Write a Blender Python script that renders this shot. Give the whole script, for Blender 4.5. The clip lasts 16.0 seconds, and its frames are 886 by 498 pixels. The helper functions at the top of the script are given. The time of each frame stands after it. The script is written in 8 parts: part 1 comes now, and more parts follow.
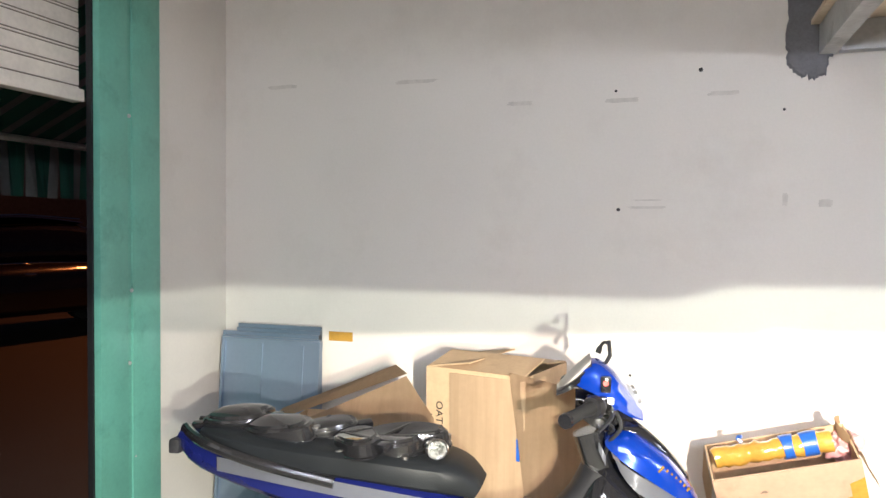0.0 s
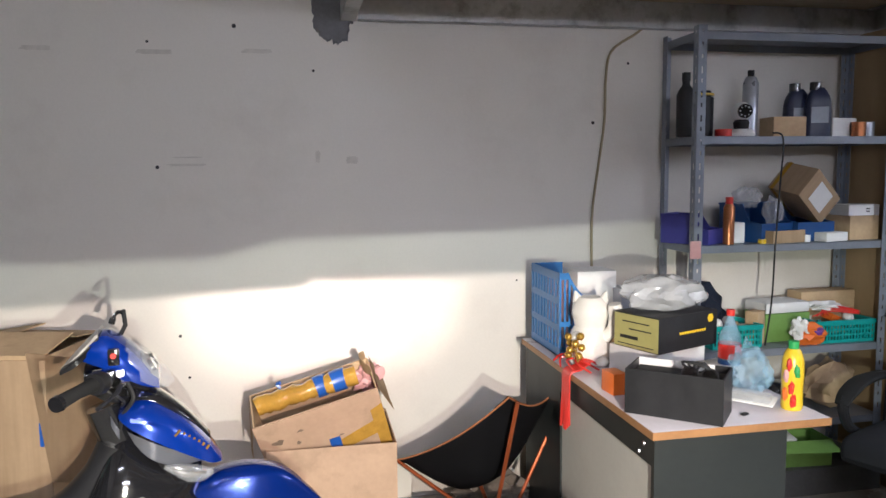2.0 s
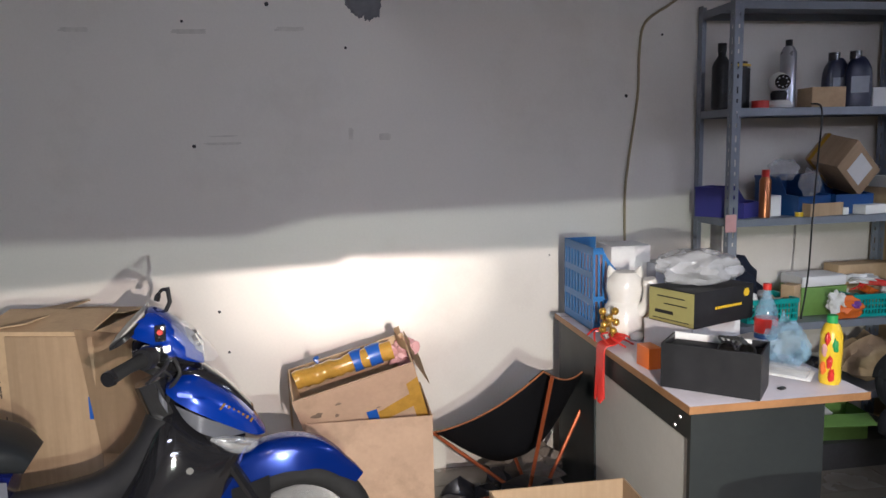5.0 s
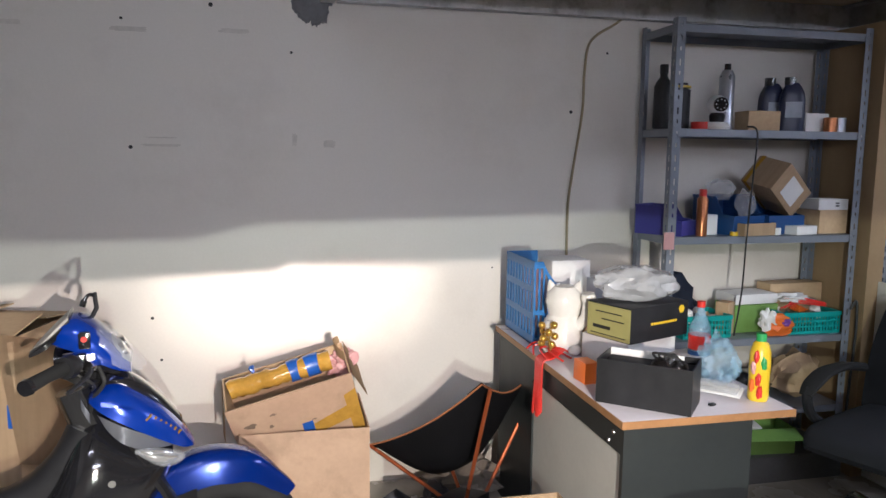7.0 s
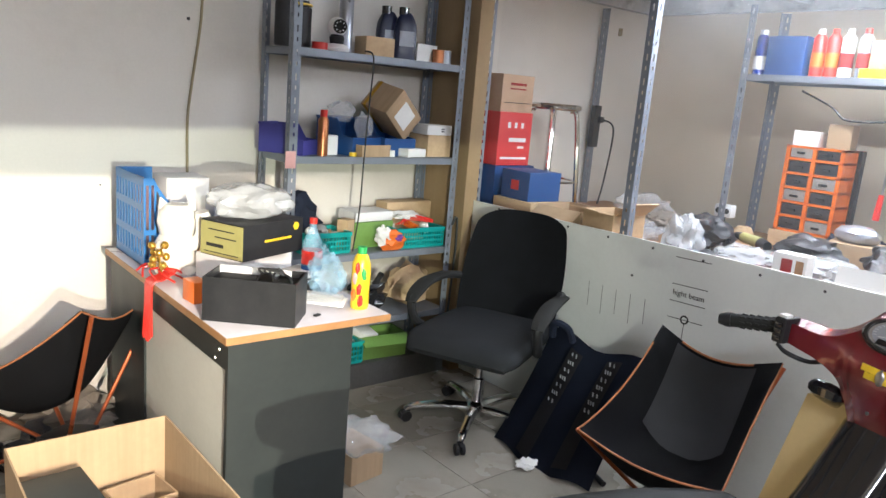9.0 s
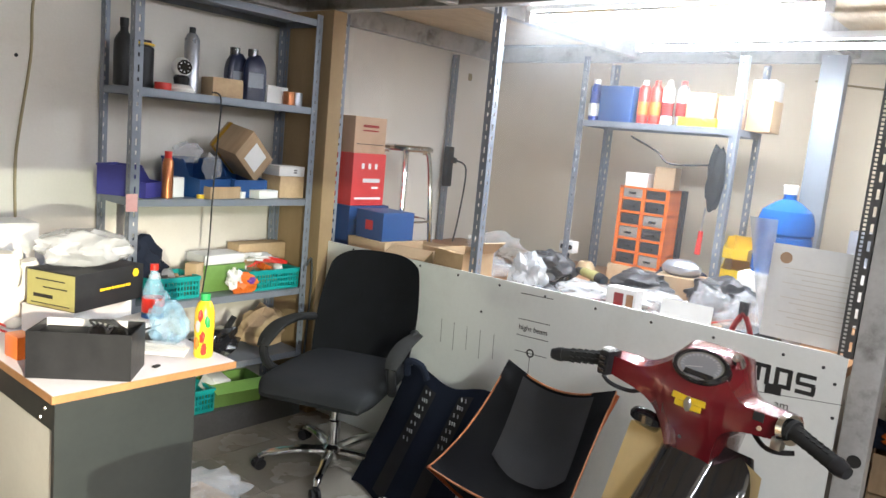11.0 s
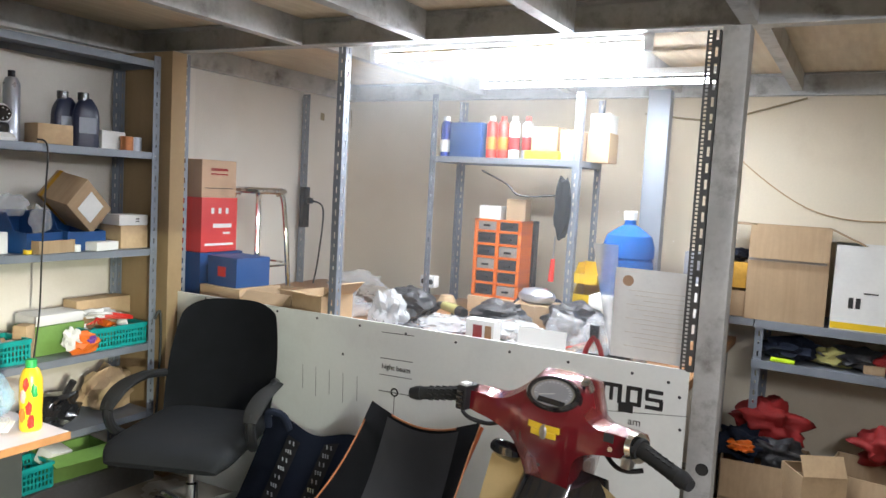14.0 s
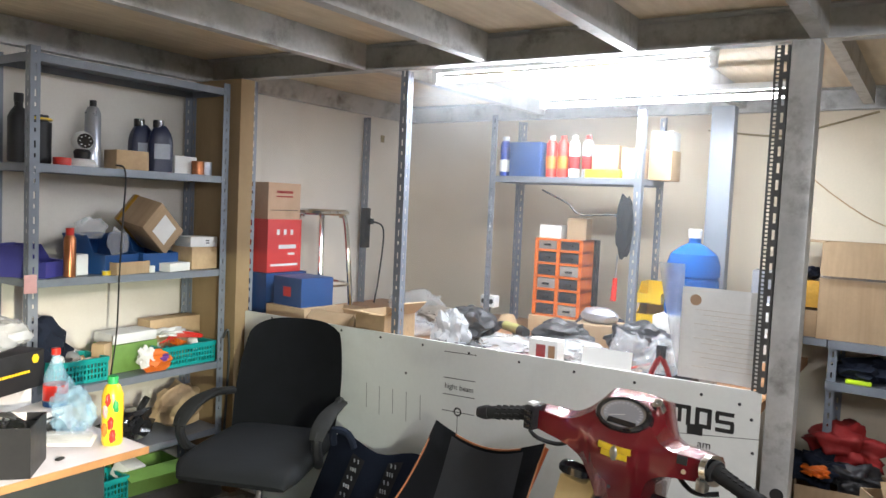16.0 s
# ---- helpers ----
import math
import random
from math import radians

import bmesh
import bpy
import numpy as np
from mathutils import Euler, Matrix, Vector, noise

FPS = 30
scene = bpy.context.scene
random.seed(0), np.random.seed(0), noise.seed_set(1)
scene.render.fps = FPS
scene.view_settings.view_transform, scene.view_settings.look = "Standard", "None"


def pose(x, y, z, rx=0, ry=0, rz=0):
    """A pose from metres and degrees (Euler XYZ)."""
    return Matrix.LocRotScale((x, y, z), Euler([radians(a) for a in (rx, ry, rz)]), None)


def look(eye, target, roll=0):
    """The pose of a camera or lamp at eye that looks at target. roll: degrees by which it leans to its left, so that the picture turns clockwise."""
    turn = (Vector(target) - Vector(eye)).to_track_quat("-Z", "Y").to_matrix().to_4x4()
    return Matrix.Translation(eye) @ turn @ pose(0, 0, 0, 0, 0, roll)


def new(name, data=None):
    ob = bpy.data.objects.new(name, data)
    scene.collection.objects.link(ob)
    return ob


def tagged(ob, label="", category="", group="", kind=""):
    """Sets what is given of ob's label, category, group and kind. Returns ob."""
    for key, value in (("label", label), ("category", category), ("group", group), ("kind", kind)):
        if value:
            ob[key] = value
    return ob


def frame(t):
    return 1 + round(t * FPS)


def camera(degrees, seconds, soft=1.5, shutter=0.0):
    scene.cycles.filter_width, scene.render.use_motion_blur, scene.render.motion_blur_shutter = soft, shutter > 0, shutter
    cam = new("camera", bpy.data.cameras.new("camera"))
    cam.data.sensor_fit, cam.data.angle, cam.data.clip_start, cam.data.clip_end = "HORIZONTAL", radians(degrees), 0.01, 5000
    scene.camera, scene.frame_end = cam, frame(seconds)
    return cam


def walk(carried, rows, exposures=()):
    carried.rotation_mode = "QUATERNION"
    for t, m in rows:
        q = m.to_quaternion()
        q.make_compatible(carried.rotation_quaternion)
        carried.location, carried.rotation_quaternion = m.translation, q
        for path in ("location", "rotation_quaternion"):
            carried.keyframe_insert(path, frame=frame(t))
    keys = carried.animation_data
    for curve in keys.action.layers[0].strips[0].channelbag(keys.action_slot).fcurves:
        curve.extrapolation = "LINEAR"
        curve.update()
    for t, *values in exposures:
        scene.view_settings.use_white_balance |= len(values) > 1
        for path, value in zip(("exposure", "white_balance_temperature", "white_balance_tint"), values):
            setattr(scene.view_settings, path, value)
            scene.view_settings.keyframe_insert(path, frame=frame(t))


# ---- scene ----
cam = camera(62.4, 16.0)
PATH = [
    (0, (1.004, 0.369, 1.415), (0.4, 2.274, 1.362), 0.4),
    (0.5, (1.106, 0.371, 1.412), (0.668, 2.319, 1.308), -1.4),
    (1, (1.166, 0.383, 1.437), (1.078, 2.373, 1.255), -1.7),
    (1.5, (1.261, 0.38, 1.462), (1.47, 2.359, 1.259), -1.1),
    (2, (1.325, 0.386, 1.466), (1.714, 2.337, 1.262), -0.6),
    (2.5, (1.352, 0.382, 1.466), (1.851, 2.306, 1.246), -0.6),
    (3, (1.35, 0.387, 1.468), (1.883, 2.297, 1.206), -1.1),
    (3.5, (1.345, 0.384, 1.472), (1.849, 2.297, 1.18), -1.8),
    (4, (1.318, 0.385, 1.476), (1.763, 2.312, 1.18), -2.3),
    (4.5, (1.3, 0.373, 1.478), (1.665, 2.318, 1.186), -2.1),
    (4.7, (1.293, 0.372, 1.476), (1.627, 2.323, 1.191), -1.8),
    (6.8, (1.311, 0.395, 1.51), (1.623, 2.356, 1.27), 0.4),
    (7, (1.323, 0.385, 1.484), (1.776, 2.317, 1.232), 0.7),
    (7.5, (1.411, 0.391, 1.505), (2.33, 2.133, 1.157), 3.4),
    (8, (1.47, 0.333, 1.48), (2.661, 1.879, 1.04), 3.9),
    (8.2, (1.482, 0.327, 1.468), (2.724, 1.83, 1.02), 4.2),
    (10.3, (1.435, 0.332, 1.488), (2.71, 1.832, 1.136), 5.4),
    (10.5, (1.445, 0.313, 1.494), (2.777, 1.767, 1.16), 5.3),
    (11, (1.494, 0.256, 1.509), (3.014, 1.524, 1.218), 5.4),
    (11.5, (1.515, 0.225, 1.517), (3.153, 1.343, 1.255), 5.8),
    (12, (1.525, 0.221, 1.519), (3.219, 1.252, 1.257), 5.6),
    (12.5, (1.535, 0.224, 1.515), (3.247, 1.226, 1.256), 4.3),
    (13, (1.535, 0.222, 1.518), (3.249, 1.228, 1.293), 3.6),
    (13.5, (1.542, 0.226, 1.521), (3.264, 1.225, 1.33), 3.3),
    (14, (1.546, 0.232, 1.52), (3.277, 1.222, 1.354), 3.2),
    (14.5, (1.546, 0.234, 1.522), (3.279, 1.224, 1.381), 2.9),
    (15, (1.536, 0.238, 1.52), (3.255, 1.253, 1.406), 2.6),
    (15.5, (1.526, 0.249, 1.515), (3.212, 1.318, 1.402), 2.5),
    (16, (1.512, 0.251, 1.52), (3.165, 1.37, 1.4), 2.6),
]
walk(cam, [(t, look(eye, target, roll)) for t, eye, target, roll in PATH],
     exposures=[(0, 0.2, 6000, 14), (0.5, 0.1, 6000, 14), (1.0, -0.16, 6000, 14), (1.5, -0.6, 5950, 15), (2.0, -0.82, 5850, 16), (2.5, -1.05, 5750, 17), (3.0, -1.22, 5700, 18), (4.7, -1.22, 5700, 18),
                (6.8, -1.02, 5750, 17), (7.2, -0.95, 5750, 17), (7.6, -0.8, 5800, 16), (8.0, -0.45, 5900, 14), (10.5, 0.02, 6250, 9), (11.5, 0.1, 6300, 9), (13, 0.02, 6300, 9), (16, -0.06, 6300, 9)])

# ---------------------------------------------------------------- plan (metres)
NORTH = 3.567          # long white wall
WEST = -1.163          # shop front with the roller shutter
EAST = 5.9             # wall behind the work bench
SOUTH = -3.2
SKEW = 0.0515          # the partition leans out of square with the long wall


def board_x(y):
    """Front face of the white partition board."""
    return 4.030 + SKEW * (3.17 - y)


def off_board(x, y, z=0.0):
    """A place beside the partition, laid out square, carried to its skewed line."""
    k = 1 + (board_x(y) - 4.06) / (x - 1.53) * max(0.0, min(1.0, (5.0 - x) / 0.5))
    return 1.53 + (x - 1.53) * k, 0.23 + (y - 0.23) * k, z


STEEL = 2.11           # underside of the loft's steel frame
LOFT = 1.5             # open edge of the loft
CEILING = 3.3

# ---------------------------------------------------------------- world and lights
world = bpy.data.worlds.new("night")
scene.world = world
world.use_nodes = True
world.node_tree.nodes["Background"].inputs["Color"].default_value = (0.02, 0.025, 0.05, 1)
world.node_tree.nodes["Background"].inputs["Strength"].default_value = 0.15


def lamp(name, kind, m, energy, color=(1, 1, 1), **settings):
    data = bpy.data.lights.new(name, kind)
    data.energy, data.color = energy, color
    if kind == "AREA":
        data.shape, data.size, data.size_y = "RECTANGLE", settings["size"], settings["size_y"]
    if kind == "SPOT":
        data.spot_size, data.spot_blend, data.shadow_soft_size = radians(settings["cone"]), settings["blend"], settings["radius"]
    if kind == "POINT":
        data.shadow_soft_size = settings["radius"]
    ob = new(name, data)
    ob.matrix_world = m
    return ob


# two fluorescent tubes over the bench
lamp("bench_tube_light", "AREA", pose(4.24, 1.57, 2.055, 0, 0, 90), 32, (0.90, 0.95, 1.0), size=1.2, size_y=0.03)
lamp("bench_tube_light", "AREA", pose(5.07, 1.45, 2.055, 0, 0, 90), 24, (0.90, 0.95, 1.0), size=1.2, size_y=0.03)
# tube on the high ceiling of the front bay
lamp("front_tube_light", "AREA", pose(0.5, -0.5, 3.22, 0, 0, 0), 68, (0.98, 0.97, 0.97), size=1.2, size_y=0.06)
# unseen fill lamp added under the loft in the aisle, brightens shelf, wall and board
lamp("aisle_fill_light", "AREA", pose(1.9, -0.7, 2.06, 50, 0, 0), 58, (0.97, 0.97, 1.0), size=1.2, size_y=0.06)
# sodium street lamp outside
lamp("street_light", "POINT", pose(-5.6, 11.0, 5.0), 460, (1.0, 0.27, 0.06), radius=0.15)

# the headlight under test: two wide projector beams behind cutoff shields
LAMP_A = Vector((1.66, -0.30, 1.15))
LAMP_B = Vector((1.66, -0.30, 1.43))
lamp("projector_beam", "SPOT", look(LAMP_A, LAMP_A + Vector((-0.05, 1, -0.15))), 340, (0.95, 1.0, 0.76), cone=105, blend=0.6, radius=0.0007)
lamp("projector_beam", "SPOT", look(LAMP_B, LAMP_B + Vector((-0.12, 1, -0.17))), 700, (1.0, 0.84, 0.64), cone=82, blend=0.85, radius=0.0006)
# three narrow spots added to build up the beam's hot zone
for k, x in enumerate((1.12, 1.42, 1.72)):
    lamp("projector_beam", "SPOT", look(LAMP_B + Vector((0, 0, 0.0003 * k)), (x, NORTH, 0.93)), 900, (0.93, 0.88, 0.68), cone=12, blend=1.0, radius=0.0006)
# added red spot that imitates the lens's colour fringe along the cutoff
lamp("projector_beam", "SPOT", look(LAMP_B - Vector((0, 0, 0.0004)), (1.40, NORTH, 0.93)), 120, (1.0, 0.12, 0.22), cone=21, blend=1.0, radius=0.0005)


# ---------------------------------------------------------------- materials
def mat(name, color, rough=0.6, metal=0.0, vary=0.12, scale=6.0, fine=60.0, bump=0.05, dirt=None, dirt_amount=0.0, dirt_scale=3.0, alpha=None, coat=0.0, island=False, sheen=0.0, spec=0.5):
    m = bpy.data.materials.new(name)
    m.use_nodes = True
    nt = m.node_tree
    n, li = nt.nodes, nt.links
    b = n["Principled BSDF"]
    tc = n.new("ShaderNodeTexCoord")
    big = n.new("ShaderNodeTexNoise")
    big.inputs["Scale"].default_value, big.inputs["Detail"].default_value = scale, 5
    small = n.new("ShaderNodeTexNoise")
    small.inputs["Scale"].default_value, small.inputs["Detail"].default_value = fine, 3
    for t in (big, small):
        li.new(tc.outputs["Object"], t.inputs["Vector"])
    add = n.new("ShaderNodeMath")
    add.operation = "MULTIPLY_ADD"
    add.inputs[1].default_value, = (0.45,)
    li.new(small.outputs["Fac"], add.inputs[0])
    li.new(big.outputs["Fac"], add.inputs[2])
    ramp = n.new("ShaderNodeMapRange")
    ramp.inputs["From Min"].default_value, ramp.inputs["From Max"].default_value = 0.45, 1.0
    ramp.inputs["To Min"].default_value, ramp.inputs["To Max"].default_value = 1 - vary, 1 + vary
    li.new(add.outputs[0], ramp.inputs["Value"])
    mul = n.new("ShaderNodeMix")
    mul.data_type, mul.blend_type = "RGBA", "MULTIPLY"
    mul.inputs["Factor"].default_value = 1.0
    mul.inputs["A"].default_value = (*color, 1)
    li.new(ramp.outputs[0], mul.inputs["B"])
    out = mul.outputs["Result"]
    if island:
        oi = n.new("ShaderNodeObjectInfo")
        r2 = n.new("ShaderNodeMapRange")
        r2.inputs["To Min"].default_value, r2.inputs["To Max"].default_value = 0.9, 1.06
        li.new(oi.outputs["Random"], r2.inputs["Value"])
        m2 = n.new("ShaderNodeMix")
        m2.data_type, m2.blend_type = "RGBA", "MULTIPLY"
        m2.inputs["Factor"].default_value = 1.0
        li.new(out, m2.inputs["A"])
        li.new(r2.outputs[0], m2.inputs["B"])
        out = m2.outputs["Result"]
    if dirt:
        d = n.new("ShaderNodeTexNoise")
        d.inputs["Scale"].default_value, d.inputs["Detail"].default_value, d.inputs["Roughness"].default_value = dirt_scale, 8, 0.65
        li.new(tc.outputs["Object"], d.inputs["Vector"])
        dr = n.new("ShaderNodeMapRange")
        dr.inputs["From Min"].default_value, dr.inputs["From Max"].default_value = 0.52, 0.75
        dr.inputs["To Max"].default_value = dirt_amount
        li.new(d.outputs["Fac"], dr.inputs["Value"])
        m3 = n.new("ShaderNodeMix")
        m3.data_type = "RGBA"
        li.new(dr.outputs[0], m3.inputs["Factor"])
        li.new(out, m3.inputs["A"])
        m3.inputs["B"].default_value = (*dirt, 1)
        out = m3.outputs["Result"]
    li.new(out, b.inputs["Base Color"])
    b.inputs["Metallic"].default_value = metal
    rr = n.new("ShaderNodeMapRange")
    rr.inputs["To Min"].default_value, rr.inputs["To Max"].default_value = max(0.02, rough - 0.08), min(1, rough + 0.08)
    li.new(big.outputs["Fac"], rr.inputs["Value"])
    li.new(rr.outputs[0], b.inputs["Roughness"])
    if coat:
        b.inputs["Coat Weight"].default_value, b.inputs["Coat Roughness"].default_value = coat, 0.05
    b.inputs["Specular IOR Level"].default_value = spec
    if sheen:
        b.inputs["Sheen Weight"].default_value = sheen
    if bump:
        bp = n.new("ShaderNodeBump")
        bp.inputs["Strength"].default_value, bp.inputs["Distance"].default_value = bump, 0.01
        li.new(add.outputs[0], bp.inputs["Height"])
        li.new(bp.outputs[0], b.inputs["Normal"])
    if alpha is not None:
        b.inputs["Alpha"].default_value = alpha
    return m


def glass(name, color, rough=0.05, weight=1.0, ior=1.3, alpha=None):
    m = mat(name, color, rough, vary=0.05, bump=0.3, fine=25)
    b = m.node_tree.nodes["Principled BSDF"]
    b.inputs["Transmission Weight"].default_value, b.inputs["IOR"].default_value = weight, ior
    if alpha is not None:
        b.inputs["Alpha"].default_value = alpha
    return m


def glow(name, color, strength):
    m = bpy.data.materials.new(name)
    m.use_nodes = True
    b = m.node_tree.nodes["Principled BSDF"]
    b.inputs["Base Color"].default_value = (0.9, 0.9, 0.9, 1)
    b.inputs["Emission Color"].default_value, b.inputs["Emission Strength"].default_value = (*color, 1), strength
    return m


def streaked(name, color, second, axis_scale, rough=0.7, fac=0.5, bump=0.15, metal=0.0):
    m = mat(name, color, rough, metal=metal, vary=0.1, bump=0)
    nt = m.node_tree
    n, li = nt.nodes, nt.links
    b = n["Principled BSDF"]
    tc = n.new("ShaderNodeTexCoord")
    mp = n.new("ShaderNodeMapping")
    mp.inputs["Scale"].default_value = axis_scale
    tx = n.new("ShaderNodeTexNoise")
    tx.inputs["Scale"].default_value, tx.inputs["Detail"].default_value = 4, 7
    li.new(tc.outputs["Object"], mp.inputs["Vector"])
    li.new(mp.outputs[0], tx.inputs["Vector"])
    mr = n.new("ShaderNodeMapRange")
    mr.inputs["From Min"].default_value, mr.inputs["From Max"].default_value, mr.inputs["To Max"].default_value = 0.35, 0.7, fac
    li.new(tx.outputs["Fac"], mr.inputs["Value"])
    mx = n.new("ShaderNodeMix")
    mx.data_type = "RGBA"
    old = b.inputs["Base Color"].links[0].from_socket
    li.new(old, mx.inputs["A"])
    mx.inputs["B"].default_value = (*second, 1)
    li.new(mr.outputs[0], mx.inputs["Factor"])
    li.new(mx.outputs["Result"], b.inputs["Base Color"])
    bp = n.new("ShaderNodeBump")
    bp.inputs["Strength"].default_value, bp.inputs["Distance"].default_value = bump, 0.004
    li.new(tx.outputs["Fac"], bp.inputs["Height"])
    li.new(bp.outputs[0], b.inputs["Normal"])
    return m


def weave(name, color, second, scale, rough=0.35, coat=0.5):
    """Carbon twill: two bands crossing."""
    m = mat(name, color, rough, vary=0.05, bump=0, coat=coat)
    nt = m.node_tree
    n, li = nt.nodes, nt.links
    b = n["Principled BSDF"]
    tc = n.new("ShaderNodeTexCoord")
    ck = n.new("ShaderNodeTexChecker")
    ck.inputs["Scale"].default_value = scale
    ck.inputs["Color1"].default_value, ck.inputs["Color2"].default_value = (*color, 1), (*second, 1)
    li.new(tc.outputs["Object"], ck.inputs["Vector"])
    li.new(ck.outputs["Color"], b.inputs["Base Color"])
    return m


